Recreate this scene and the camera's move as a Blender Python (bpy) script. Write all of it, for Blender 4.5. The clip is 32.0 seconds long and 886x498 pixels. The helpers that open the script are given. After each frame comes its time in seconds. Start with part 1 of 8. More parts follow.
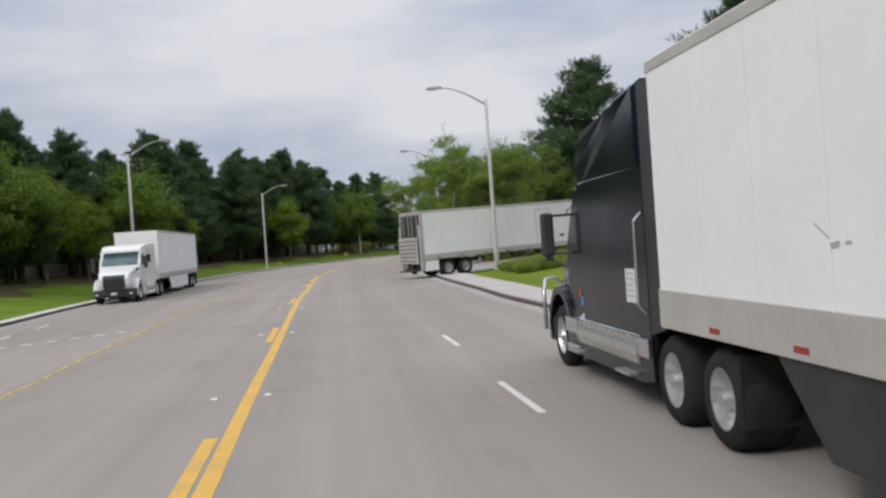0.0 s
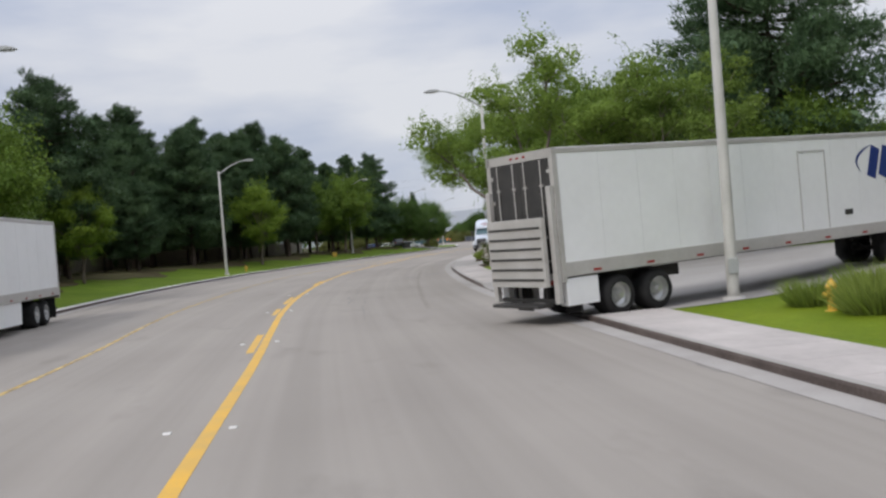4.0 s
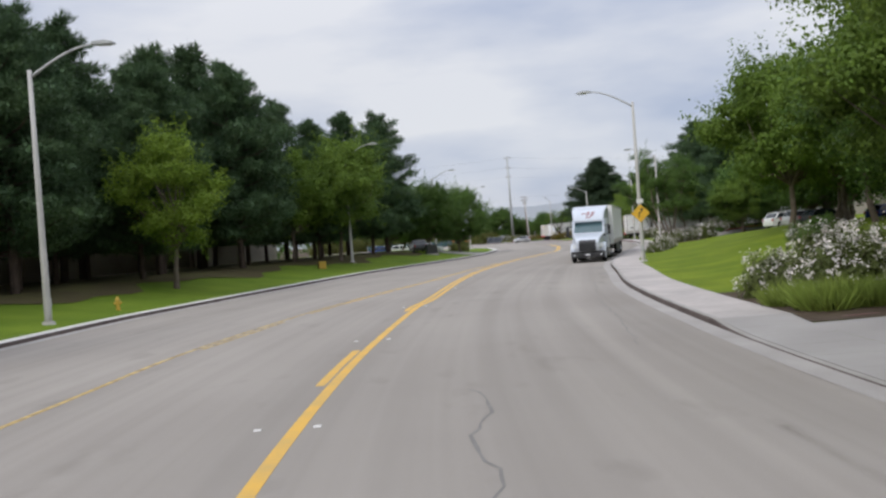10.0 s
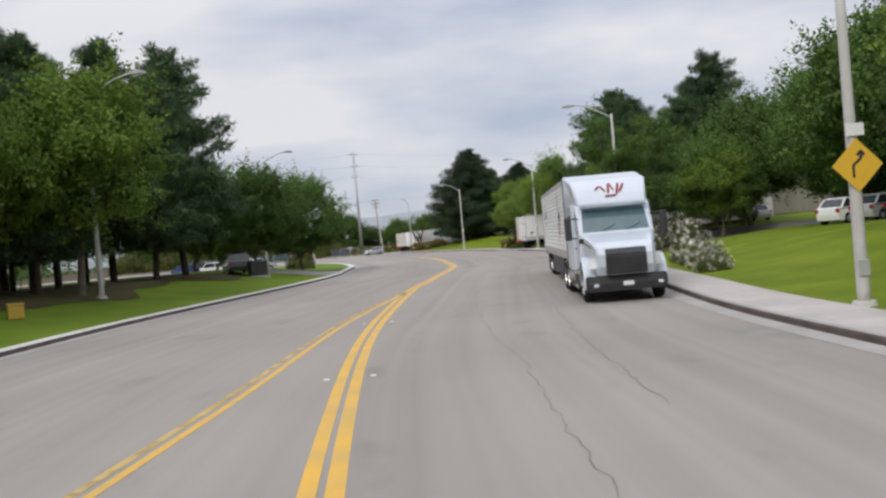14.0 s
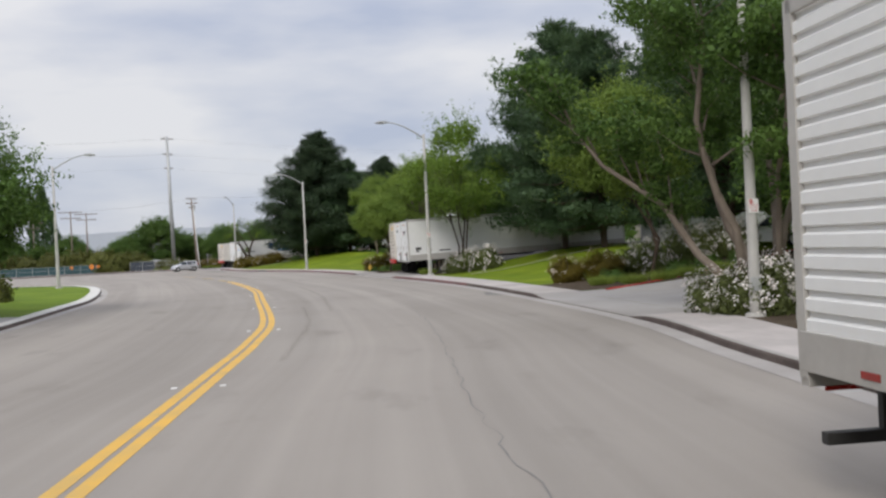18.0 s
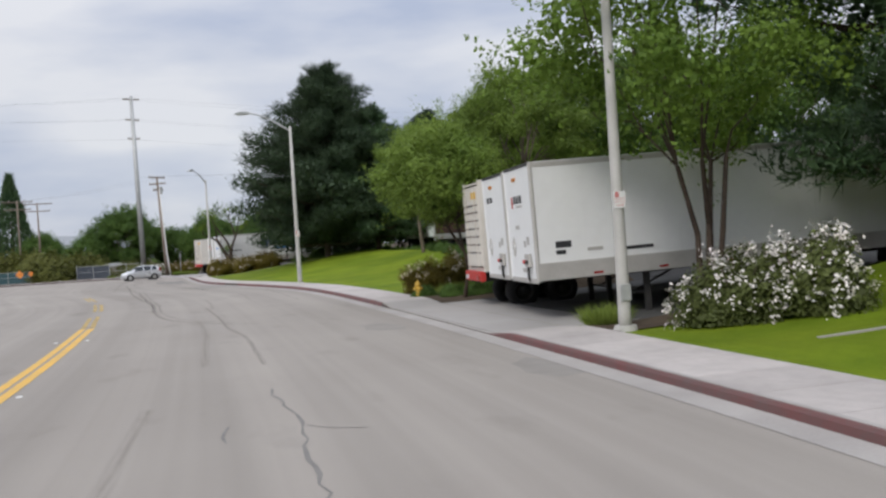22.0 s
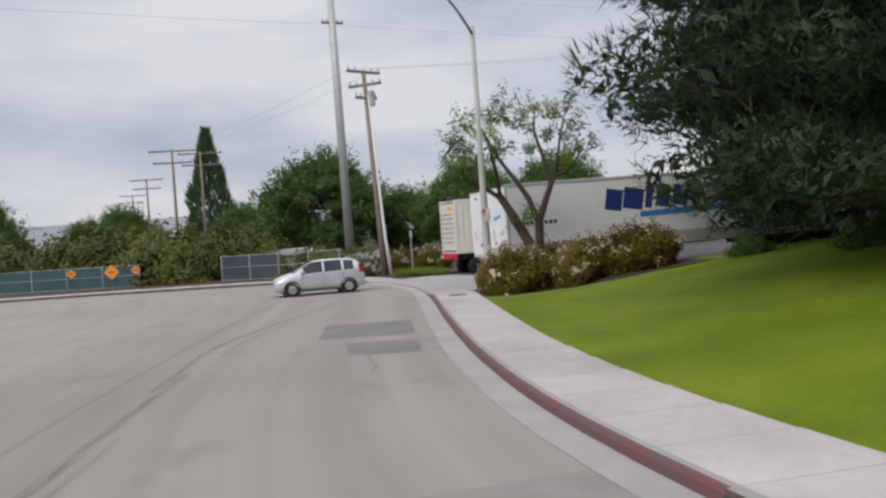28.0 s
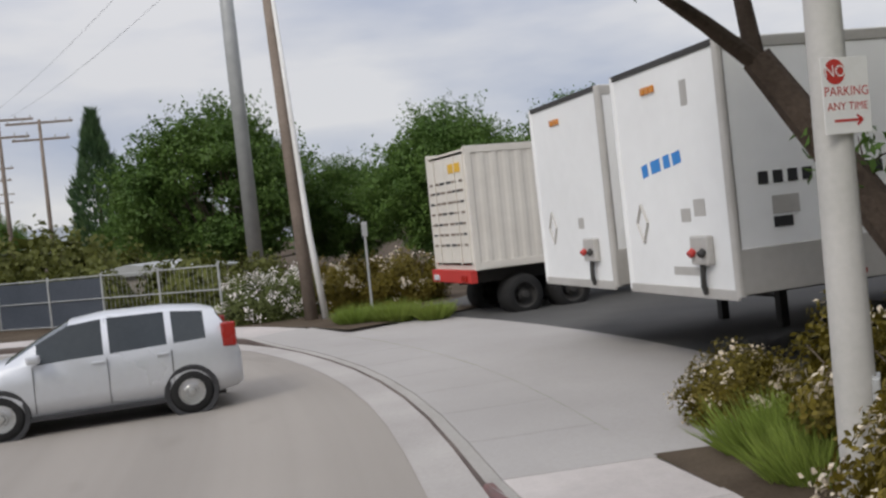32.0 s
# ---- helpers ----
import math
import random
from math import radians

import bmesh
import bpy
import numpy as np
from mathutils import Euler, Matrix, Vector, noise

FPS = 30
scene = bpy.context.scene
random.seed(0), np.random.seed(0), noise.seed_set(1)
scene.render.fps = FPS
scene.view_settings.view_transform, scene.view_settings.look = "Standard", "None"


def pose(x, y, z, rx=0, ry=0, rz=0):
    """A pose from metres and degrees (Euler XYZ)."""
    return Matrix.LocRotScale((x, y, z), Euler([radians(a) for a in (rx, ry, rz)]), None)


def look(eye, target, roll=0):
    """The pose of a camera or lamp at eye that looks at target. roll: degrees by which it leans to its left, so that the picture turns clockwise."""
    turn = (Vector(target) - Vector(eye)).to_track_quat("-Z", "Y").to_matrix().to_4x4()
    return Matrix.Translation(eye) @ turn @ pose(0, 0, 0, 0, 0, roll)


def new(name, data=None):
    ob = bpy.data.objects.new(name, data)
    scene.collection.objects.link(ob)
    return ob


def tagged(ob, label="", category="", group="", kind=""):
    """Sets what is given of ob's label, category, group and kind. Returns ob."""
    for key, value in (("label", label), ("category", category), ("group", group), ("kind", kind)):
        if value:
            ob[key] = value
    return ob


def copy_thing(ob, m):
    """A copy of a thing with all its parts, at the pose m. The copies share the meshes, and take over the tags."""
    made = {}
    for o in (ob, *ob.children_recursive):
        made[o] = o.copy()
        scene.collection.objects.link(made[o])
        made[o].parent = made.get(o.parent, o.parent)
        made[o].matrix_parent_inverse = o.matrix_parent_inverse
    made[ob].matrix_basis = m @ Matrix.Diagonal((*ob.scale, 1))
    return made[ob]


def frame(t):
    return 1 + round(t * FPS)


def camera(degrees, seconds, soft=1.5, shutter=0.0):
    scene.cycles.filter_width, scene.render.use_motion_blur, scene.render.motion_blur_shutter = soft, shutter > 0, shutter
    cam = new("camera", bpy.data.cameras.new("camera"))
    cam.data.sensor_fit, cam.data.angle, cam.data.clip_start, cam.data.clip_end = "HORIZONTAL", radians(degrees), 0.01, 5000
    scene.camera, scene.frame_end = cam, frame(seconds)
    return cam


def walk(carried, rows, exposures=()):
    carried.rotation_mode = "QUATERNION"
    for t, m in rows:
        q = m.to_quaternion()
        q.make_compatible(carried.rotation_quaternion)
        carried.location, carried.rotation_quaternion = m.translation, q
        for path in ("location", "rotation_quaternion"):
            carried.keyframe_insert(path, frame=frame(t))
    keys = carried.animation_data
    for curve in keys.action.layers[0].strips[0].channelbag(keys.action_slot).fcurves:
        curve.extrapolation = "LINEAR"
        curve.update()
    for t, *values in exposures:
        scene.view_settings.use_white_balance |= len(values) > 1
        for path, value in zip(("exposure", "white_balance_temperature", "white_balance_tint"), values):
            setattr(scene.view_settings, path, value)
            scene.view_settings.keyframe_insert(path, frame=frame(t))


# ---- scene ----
cam = camera(50.0, 32.0, soft=2.5)
S = 1.06  # plan units to metres
EYES = [
    (0, (1.913, 0.226, 2.111), (1.877, 2.225, 2.092), -4.0),
    (0.5, (1.317, 4.476, 2.109), (1.284, 6.476, 2.088), -3.9),
    (1, (0.727, 8.713, 2.108), (0.699, 10.713, 2.089), -4.3),
    (1.5, (0.159, 12.895, 2.094), (0.132, 14.895, 2.07), -4.6),
    (2, (-0.426, 17.049, 2.078), (-0.447, 19.049, 2.059), -4.6),
    (2.5, (-0.992, 21.19, 2.068), (-1.008, 23.19, 2.049), -4.7),
    (3, (-1.551, 25.347, 2.065), (-1.563, 27.347, 2.041), -4.8),
    (3.5, (-2.121, 29.512, 2.082), (-2.13, 31.512, 2.055), -4.6),
    (5.5, (-4.108, 46.054, 2.23), (-4.104, 48.053, 2.206), -4.3),
    (6, (-4.575, 50.219, 2.249), (-4.572, 52.219, 2.221), -4.1),
    (6.5, (-5.022, 54.419, 2.266), (-5.018, 56.419, 2.24), -4.4),
    (7, (-5.456, 58.654, 2.287), (-5.452, 60.653, 2.261), -4.5),
    (7.5, (-5.894, 62.918, 2.307), (-5.89, 64.918, 2.278), -4.4),
    (8, (-6.33, 67.215, 2.319), (-6.327, 69.215, 2.295), -4.4),
    (8.5, (-6.734, 71.544, 2.327), (-6.734, 73.544, 2.303), -4.3),
    (9, (-7.104, 75.869, 2.301), (-7.103, 77.869, 2.276), -4.2),
    (9.5, (-7.531, 80.187, 2.336), (-7.526, 82.187, 2.311), -4.2),
    (10, (-7.936, 84.517, 2.34), (-7.93, 86.517, 2.316), -4.1),
    (10.5, (-8.316, 88.876, 2.323), (-8.293, 90.876, 2.303), -4.3),
    (11, (-8.634, 93.309, 2.302), (-8.586, 95.309, 2.28), -4.3),
    (11.5, (-8.843, 97.844, 2.306), (-8.757, 99.842, 2.277), -4.4),
    (12, (-8.902, 102.465, 2.318), (-8.768, 104.46, 2.288), -4.2),
    (12.5, (-8.819, 107.206, 2.326), (-8.631, 109.197, 2.297), -4.5),
    (13, (-8.589, 112.094, 2.324), (-8.343, 114.079, 2.294), -4.5),
    (13.5, (-8.216, 117.139, 2.29), (-7.914, 119.115, 2.262), -4.5),
    (14, (-7.687, 122.296, 2.23), (-7.338, 124.265, 2.204), -5.0),
    (14.5, (-6.89, 127.465, 2.176), (-6.502, 129.426, 2.149), -4.7),
    (16.5, (-2.849, 147.987, 2.182), (-2.271, 149.901, 2.162), -3.6),
    (17, (-1.683, 153.067, 2.179), (-1.073, 154.971, 2.165), -3.0),
    (17.5, (-0.402, 158.104, 2.165), (0.237, 159.999, 2.158), -2.8),
    (18, (0.991, 163.097, 2.139), (1.65, 164.985, 2.125), -2.9),
    (18.5, (2.346, 168.135, 2.126), (3.026, 170.016, 2.107), -2.8),
    (19, (3.659, 173.204, 2.117), (4.354, 175.08, 2.102), -2.6),
    (19.5, (4.99, 178.25, 2.109), (5.699, 180.12, 2.101), -2.7),
    (20, (6.382, 183.224, 2.103), (7.097, 185.092, 2.087), -3.0),
    (20.5, (7.76, 188.206, 2.12), (8.467, 190.077, 2.097), -3.2),
    (21, (9.05, 193.191, 2.131), (9.732, 195.071, 2.103), -3.8),
    (21.5, (10.152, 198.209, 2.139), (10.789, 200.105, 2.115), -3.8),
    (22, (11.141, 203.17, 2.128), (11.733, 205.08, 2.105), -3.7),
    (22.5, (12.024, 208.014, 2.094), (12.566, 209.939, 2.063), -3.7),
    (23, (12.701, 212.792, 2.077), (13.194, 214.73, 2.056), -4.2),
    (23.5, (13.219, 217.561, 2.093), (13.663, 219.511, 2.064), -3.9),
    (24, (13.649, 222.34, 2.12), (14.046, 224.3, 2.094), -3.9),
    (24.5, (13.991, 227.2, 2.191), (14.342, 229.169, 2.159), -3.9),
    (25, (14.263, 232.06, 2.244), (14.57, 234.036, 2.208), -3.9),
    (25.5, (14.405, 236.866, 2.264), (14.664, 238.849, 2.23), -3.9),
    (26, (14.405, 241.557, 2.258), (14.617, 243.546, 2.224), -4.1),
    (26.5, (14.275, 246.095, 2.265), (14.439, 248.088, 2.225), -4.5),
    (28.5, (13.206, 263.365, 2.133), (13.305, 265.362, 2.092), -3.8),
    (29, (13.089, 267.336, 2.085), (13.206, 269.332, 2.038), -4.2),
    (29.5, (13.01, 270.949, 2.051), (13.151, 272.943, 2.004), -4.1),
    (30, (13.016, 274.183, 1.996), (13.19, 276.175, 1.95), -4.2),
    (30.5, (13.06, 277.027, 2.004), (13.273, 279.015, 1.952), -4.7),
    (31, (13.137, 279.561, 2.014), (13.376, 281.546, 1.961), -5.0),
    (32, (13.486, 284.285, 2.091), (13.72, 286.27, 2.033), -5.7),
]
walk(cam, [(t, look(Vector(e) * S, Vector(e) * S + Vector(g) - Vector(e), r)) for t, e, g, r in EYES],
     exposures=[(0, -0.10, 6450, 10), (3, -0.08, 6370, 10), (7, 0.0, 6290, 10), (10, 0.0, 6300, 10), (13, 0.0, 6440, 10), (18, 0.0, 6480, 10), (22, -0.01, 6330, 10), (26, -0.04, 6340, 10), (29, -0.14, 6480, 10), (32, -0.14, 6500, 10)])

# ---- sky and sun ----
world = bpy.data.worlds.new("overcast")
scene.world = world
world.use_nodes = True
wn, wl = world.node_tree.nodes, world.node_tree.links
wn.clear()
w_out = wn.new("ShaderNodeOutputWorld")
w_bg = wn.new("ShaderNodeBackground")
w_co = wn.new("ShaderNodeTexCoord")
w_sky = wn.new("ShaderNodeTexSky")
w_sky.sky_type = "NISHITA"
w_sky.sun_disc = False
w_sky.sun_elevation, w_sky.sun_rotation = radians(41), radians(220)
w_gain = wn.new("ShaderNodeMix")
w_gain.data_type, w_gain.blend_type = "RGBA", "MULTIPLY"
w_gain.inputs[0].default_value = 1.0
w_gain.inputs[7].default_value = (0.11, 0.11, 0.11, 1)
wl.new(w_sky.outputs[0], w_gain.inputs[6])
w_map = wn.new("ShaderNodeMapping")
w_map.inputs["Scale"].default_value = (1.0, 1.0, 3.4)
w_noise = wn.new("ShaderNodeTexNoise")
w_noise.inputs["Scale"].default_value = 3.3
w_noise.inputs["Detail"].default_value = 6.0
w_noise.inputs["Roughness"].default_value = 0.47
w_ramp = wn.new("ShaderNodeValToRGB")
w_ramp.color_ramp.elements[0].position, w_ramp.color_ramp.elements[0].color = 0.36, (0.465, 0.51, 0.635, 1)
w_ramp.color_ramp.elements[1].position, w_ramp.color_ramp.elements[1].color = 0.63, (0.79, 0.785, 0.805, 1)
wl.new(w_co.outputs["Generated"], w_map.inputs[0])
wl.new(w_map.outputs[0], w_noise.inputs["Vector"])
wl.new(w_noise.outputs["Fac"], w_ramp.inputs[0])
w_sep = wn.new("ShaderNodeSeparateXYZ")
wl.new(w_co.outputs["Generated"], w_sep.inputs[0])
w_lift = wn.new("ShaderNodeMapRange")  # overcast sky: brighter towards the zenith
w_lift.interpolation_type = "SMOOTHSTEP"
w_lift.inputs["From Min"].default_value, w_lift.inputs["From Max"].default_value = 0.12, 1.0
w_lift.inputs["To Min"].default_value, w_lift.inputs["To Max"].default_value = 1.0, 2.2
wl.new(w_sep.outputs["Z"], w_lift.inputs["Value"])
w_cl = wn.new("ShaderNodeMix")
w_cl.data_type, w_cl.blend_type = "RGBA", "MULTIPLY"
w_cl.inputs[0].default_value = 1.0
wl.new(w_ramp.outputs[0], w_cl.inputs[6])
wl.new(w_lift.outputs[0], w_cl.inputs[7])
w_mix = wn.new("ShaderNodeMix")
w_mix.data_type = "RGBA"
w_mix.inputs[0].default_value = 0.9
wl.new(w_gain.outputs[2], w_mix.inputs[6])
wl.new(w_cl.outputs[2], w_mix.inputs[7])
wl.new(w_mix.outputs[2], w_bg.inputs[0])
wl.new(w_bg.outputs[0], w_out.inputs[0])
sun = new("sun", bpy.data.lights.new("sun", "SUN"))
sun.data.energy, sun.data.angle, sun.data.color = 1.6, radians(18), (1.0, 0.96, 0.89)
sun.matrix_world = look((0, 0, 46), (34, 40, 0))


# ---- materials ----
def mat(name, a, b=None, scale=3.0, rough=0.7, metal=0.0, bump=0.0, fine=0.0, coat=0.0, spread=0.0):
    """A node material: two base colours mixed by noise at two scales, with bump and wear of the gloss. spread: change from object to object."""
    m = bpy.data.materials.new(name)
    m.use_nodes = True
    n, l = m.node_tree.nodes, m.node_tree.links
    p = n["Principled BSDF"]
    p.inputs["Roughness"].default_value, p.inputs["Metallic"].default_value = rough, metal
    p.inputs["Coat Weight"].default_value = coat
    if rough > 0.8:
        p.inputs["Specular IOR Level"].default_value = 0.12
    b = b or tuple(c * 0.8 for c in a)
    co = n.new("ShaderNodeTexCoord")
    big, small = n.new("ShaderNodeTexNoise"), n.new("ShaderNodeTexNoise")
    big.inputs["Scale"].default_value, big.inputs["Detail"].default_value = scale, 4
    small.inputs["Scale"].default_value, small.inputs["Detail"].default_value = fine or scale * 14, 3
    geo = n.new("ShaderNodeNewGeometry")
    for q in (big, small):
        l.new(geo.outputs["Position"], q.inputs["Vector"])
    add = n.new("ShaderNodeMath")
    add.operation = "MULTIPLY_ADD"
    add.inputs[1].default_value = 0.45
    l.new(small.outputs["Fac"], add.inputs[0])
    l.new(big.outputs["Fac"], add.inputs[2])
    rng = n.new("ShaderNodeMapRange")
    rng.inputs["From Min"].default_value, rng.inputs["From Max"].default_value = 0.45, 1.0
    l.new(add.outputs[0], rng.inputs["Value"])
    mix = n.new("ShaderNodeMix")
    mix.data_type = "RGBA"
    mix.inputs[6].default_value, mix.inputs[7].default_value = (*a, 1), (*b, 1)
    l.new(rng.outputs[0], mix.inputs[0])
    last = mix.outputs[2]
    if spread:
        info, hsv, mr = n.new("ShaderNodeObjectInfo"), n.new("ShaderNodeHueSaturation"), n.new("ShaderNodeMapRange")
        mr.inputs["To Min"].default_value, mr.inputs["To Max"].default_value = 1 - spread, 1 + spread
        l.new(info.outputs["Random"], mr.inputs["Value"])
        l.new(mr.outputs[0], hsv.inputs["Value"])
        l.new(last, hsv.inputs["Color"])
        last = hsv.outputs[0]
    l.new(last, p.inputs["Base Color"])
    if bump:
        bp = n.new("ShaderNodeBump")
        bp.inputs["Strength"].default_value, bp.inputs["Distance"].default_value = bump, 0.02
        l.new(small.outputs["Fac"], bp.inputs["Height"])
        l.new(bp.outputs[0], p.inputs["Normal"])
    if metal or coat or rough < 0.5:
        rr = n.new("ShaderNodeMapRange")
        rr.inputs["To Min"].default_value, rr.inputs["To Max"].default_value = max(rough - 0.08, 0.03), rough + 0.12
        l.new(big.outputs["Fac"], rr.inputs["Value"])
        l.new(rr.outputs[0], p.inputs["Roughness"])
    return m


def leaf_mat(name, a, b, rough=0.55, thin=0.25, spread=0.15):
    m = mat(name, a, b, scale=0.5, fine=9.0, rough=rough, spread=spread)
    n, l = m.node_tree.nodes, m.node_tree.links
    p, out = n["Principled BSDF"], n["Material Output"]
    p.inputs["Specular IOR Level"].default_value = 0.18
    geo, hsv, mr = n.new("ShaderNodeNewGeometry"), n.new("ShaderNodeHueSaturation"), n.new("ShaderNodeMapRange")
    mr.inputs["To Min"].default_value, mr.inputs["To Max"].default_value = 0.72, 1.25
    l.new(geo.outputs["Random Per Island"], mr.inputs["Value"])
    l.new(mr.outputs[0], hsv.inputs["Value"])
    src = p.inputs["Base Color"].links[0].from_socket
    l.new(src, hsv.inputs["Color"])
    l.new(hsv.outputs[0], p.inputs["Base Color"])
    tr, mx = n.new("ShaderNodeBsdfTranslucent"), n.new("ShaderNodeMixShader")
    l.new(hsv.outputs[0], tr.inputs["Color"])
    mx.inputs[0].default_value = thin
    l.new(p.outputs[0], mx.inputs[1])
    l.new(tr.outputs[0], mx.inputs[2])
    l.new(mx.outputs[0], out.inputs["Surface"])
    return m


M_ASPHALT = mat("aged_asphalt", (0.285, 0.258, 0.230), (0.322, 0.294, 0.262), scale=0.16, fine=38.0, rough=0.88, bump=0.25)


def streaked(m, along, amount):
    """Darkens and lightens a road material in long streaks and in blotches."""
    n, l = m.node_tree.nodes, m.node_tree.links
    p = n["Principled BSDF"]
    src = p.inputs["Base Color"].links[0].from_socket
    geo = n.new("ShaderNodeNewGeometry")
    for sx, sy, lo, hi, detail in ((0.75, along, 1 - amount, 1 + amount * 0.7, 4), (0.55, 0.4, 1 - amount * 0.8, 1 + amount * 0.6, 6), (5.0, 3.0, 1 - amount * 0.7, 1 + amount * 0.5, 3)):
        mp, nz, mr, mx = n.new("ShaderNodeMapping"), n.new("ShaderNodeTexNoise"), n.new("ShaderNodeMapRange"), n.new("ShaderNodeMix")
        mp.inputs["Scale"].default_value = (sx, sy, 1.0)
        mp.inputs["Rotation"].default_value = (0, 0, radians(4))
        nz.inputs["Scale"].default_value, nz.inputs["Detail"].default_value = 1.0, detail
        mr.inputs["From Min"].default_value, mr.inputs["From Max"].default_value = 0.3, 0.7
        mr.inputs["To Min"].default_value, mr.inputs["To Max"].default_value = lo, hi
        mx.data_type, mx.blend_type = "RGBA", "MULTIPLY"
        mx.inputs[0].default_value = 1.0
        l.new(geo.outputs["Position"], mp.inputs[0])
        l.new(mp.outputs[0], nz.inputs["Vector"])
        l.new(nz.outputs["Fac"], mr.inputs["Value"])
        l.new(src, mx.inputs[6])
        l.new(mr.outputs[0], mx.inputs[7])
        src = mx.outputs[2]
    l.new(src, p.inputs["Base Color"])


def lane_wear(m):
    """Long wear streaks that follow the lanes, soft blotches and a few dark stains, by the road's own across and along coordinates."""
    n, l = m.node_tree.nodes, m.node_tree.links
    p = n["Principled BSDF"]
    src = p.inputs["Base Color"].links[0].from_socket
    uv = n.new("ShaderNodeUVMap")
    uv.uv_map = "lane"
    for sx, sy, f0, f1, lo, hi, detail in ((0.9, 0.012, 0.3, 0.7, 0.90, 1.07, 3), (3.2, 0.03, 0.3, 0.7, 0.955, 1.03, 2), (0.16, 0.06, 0.3, 0.7, 0.94, 1.05, 3), (0.8, 0.33, 0.60, 0.78, 1.0, 0.80, 5)):
        mp, nz, mr, mx = n.new("ShaderNodeMapping"), n.new("ShaderNodeTexNoise"), n.new("ShaderNodeMapRange"), n.new("ShaderNodeMix")
        mp.inputs["Scale"].default_value = (sx, sy, 1.0)
        nz.inputs["Scale"].default_value, nz.inputs["Detail"].default_value = 1.0, detail
        mr.inputs["From Min"].default_value, mr.inputs["From Max"].default_value = f0, f1
        mr.inputs["To Min"].default_value, mr.inputs["To Max"].default_value = lo, hi
        mx.data_type, mx.blend_type = "RGBA", "MULTIPLY"
        mx.inputs[0].default_value = 1.0
        l.new(uv.outputs[0], mp.inputs[0])
        l.new(mp.outputs[0], nz.inputs["Vector"])
        l.new(nz.outputs["Fac"], mr.inputs["Value"])
        l.new(src, mx.inputs[6])
        l.new(mr.outputs[0], mx.inputs[7])
        src = mx.outputs[2]
    l.new(src, p.inputs["Base Color"])


lane_wear(M_ASPHALT)
M_PATCH = mat("dark_asphalt_patch", (0.172, 0.163, 0.155), (0.238, 0.225, 0.212), scale=0.9, fine=45.0, rough=0.9, bump=0.3)
M_TAR = mat("crack_tar", (0.14, 0.13, 0.12), (0.21, 0.197, 0.18), scale=2.0, rough=0.75)
M_TYRE_MARK = mat("tyre_mark", (0.225, 0.208, 0.19), (0.295, 0.273, 0.247), scale=1.5, rough=0.85)
M_CONC = mat("pavement_concrete", (0.40, 0.366, 0.345), (0.505, 0.463, 0.437), scale=0.5, fine=30.0, rough=0.9, bump=0.15, spread=0.06)
M_APRON = mat("apron_concrete", (0.31, 0.292, 0.275), (0.385, 0.365, 0.345), scale=0.4, fine=26.0, rough=0.9, bump=0.15)
M_GUTTER = mat("gutter_concrete", (0.31, 0.288, 0.27), (0.41, 0.385, 0.36), scale=0.7, fine=22.0, rough=0.9, bump=0.2)
M_KERB = mat("kerb_concrete", (0.29, 0.275, 0.25), (0.38, 0.36, 0.335), scale=0.8, fine=22.0, rough=0.9, bump=0.2)
M_KERB_FACE = mat("dark_kerb_face", (0.07, 0.055, 0.05), (0.15, 0.122, 0.108), scale=0.9, fine=18.0, rough=0.9, bump=0.2)
M_KERB_PALE = mat("pale_kerb_concrete", (0.50, 0.49, 0.455), (0.66, 0.64, 0.60), scale=0.8, fine=22.0, rough=0.9, bump=0.2)
M_KERB_RED = mat("faded_red_kerb_paint", (0.17, 0.058, 0.055), (0.12, 0.08, 0.075), scale=1.2, fine=14.0, rough=0.8)
M_YELLOW = mat("yellow_road_paint", (0.72, 0.40, 0.035), (0.50, 0.33, 0.10), scale=1.3, fine=25.0, rough=0.7)
M_YELLOW_WORN = mat("worn_yellow_road_paint", (0.62, 0.41, 0.09), (0.45, 0.34, 0.16), scale=1.1, fine=20.0, rough=0.8)


def worn_through(m, lo, hi, scale):
    """Paint that is worn away in patches, so that the road shows through it."""
    n, l = m.node_tree.nodes, m.node_tree.links
    geo, nz, mr = n.new("ShaderNodeNewGeometry"), n.new("ShaderNodeTexNoise"), n.new("ShaderNodeMapRange")
    nz.inputs["Scale"].default_value, nz.inputs["Detail"].default_value = scale, 6
    mr.inputs["From Min"].default_value, mr.inputs["From Max"].default_value = 0.36, 0.6
    mr.inputs["To Min"].default_value, mr.inputs["To Max"].default_value = lo, hi
    l.new(geo.outputs["Position"], nz.inputs["Vector"])
    l.new(nz.outputs["Fac"], mr.inputs["Value"])
    l.new(mr.outputs[0], n["Principled BSDF"].inputs["Alpha"])


worn_through(M_YELLOW_WORN, 0.4, 0.95, 2.2)
M_WHITE_PAINT = mat("white_road_paint", (0.72, 0.71, 0.68), (0.52, 0.50, 0.47), scale=1.5, fine=20.0, rough=0.7)
M_GRASS = mat("mown_grass", (0.092, 0.146, 0.006), (0.178, 0.228, 0.014), scale=0.35, fine=16.0, rough=0.85, bump=0.8)
M_GRASS_L = mat("shaded_verge_grass", (0.082, 0.138, 0.010), (0.150, 0.212, 0.020), scale=0.3, fine=14.0, rough=0.9, bump=0.8)
streaked(M_CONC, 0.5, 0.08)
streaked(M_GRASS, 0.4, 0.10)
M_SOIL = mat("mulch_soil", (0.055, 0.04, 0.028), (0.11, 0.085, 0.06), scale=1.2, fine=24.0, rough=0.95, bump=0.8)
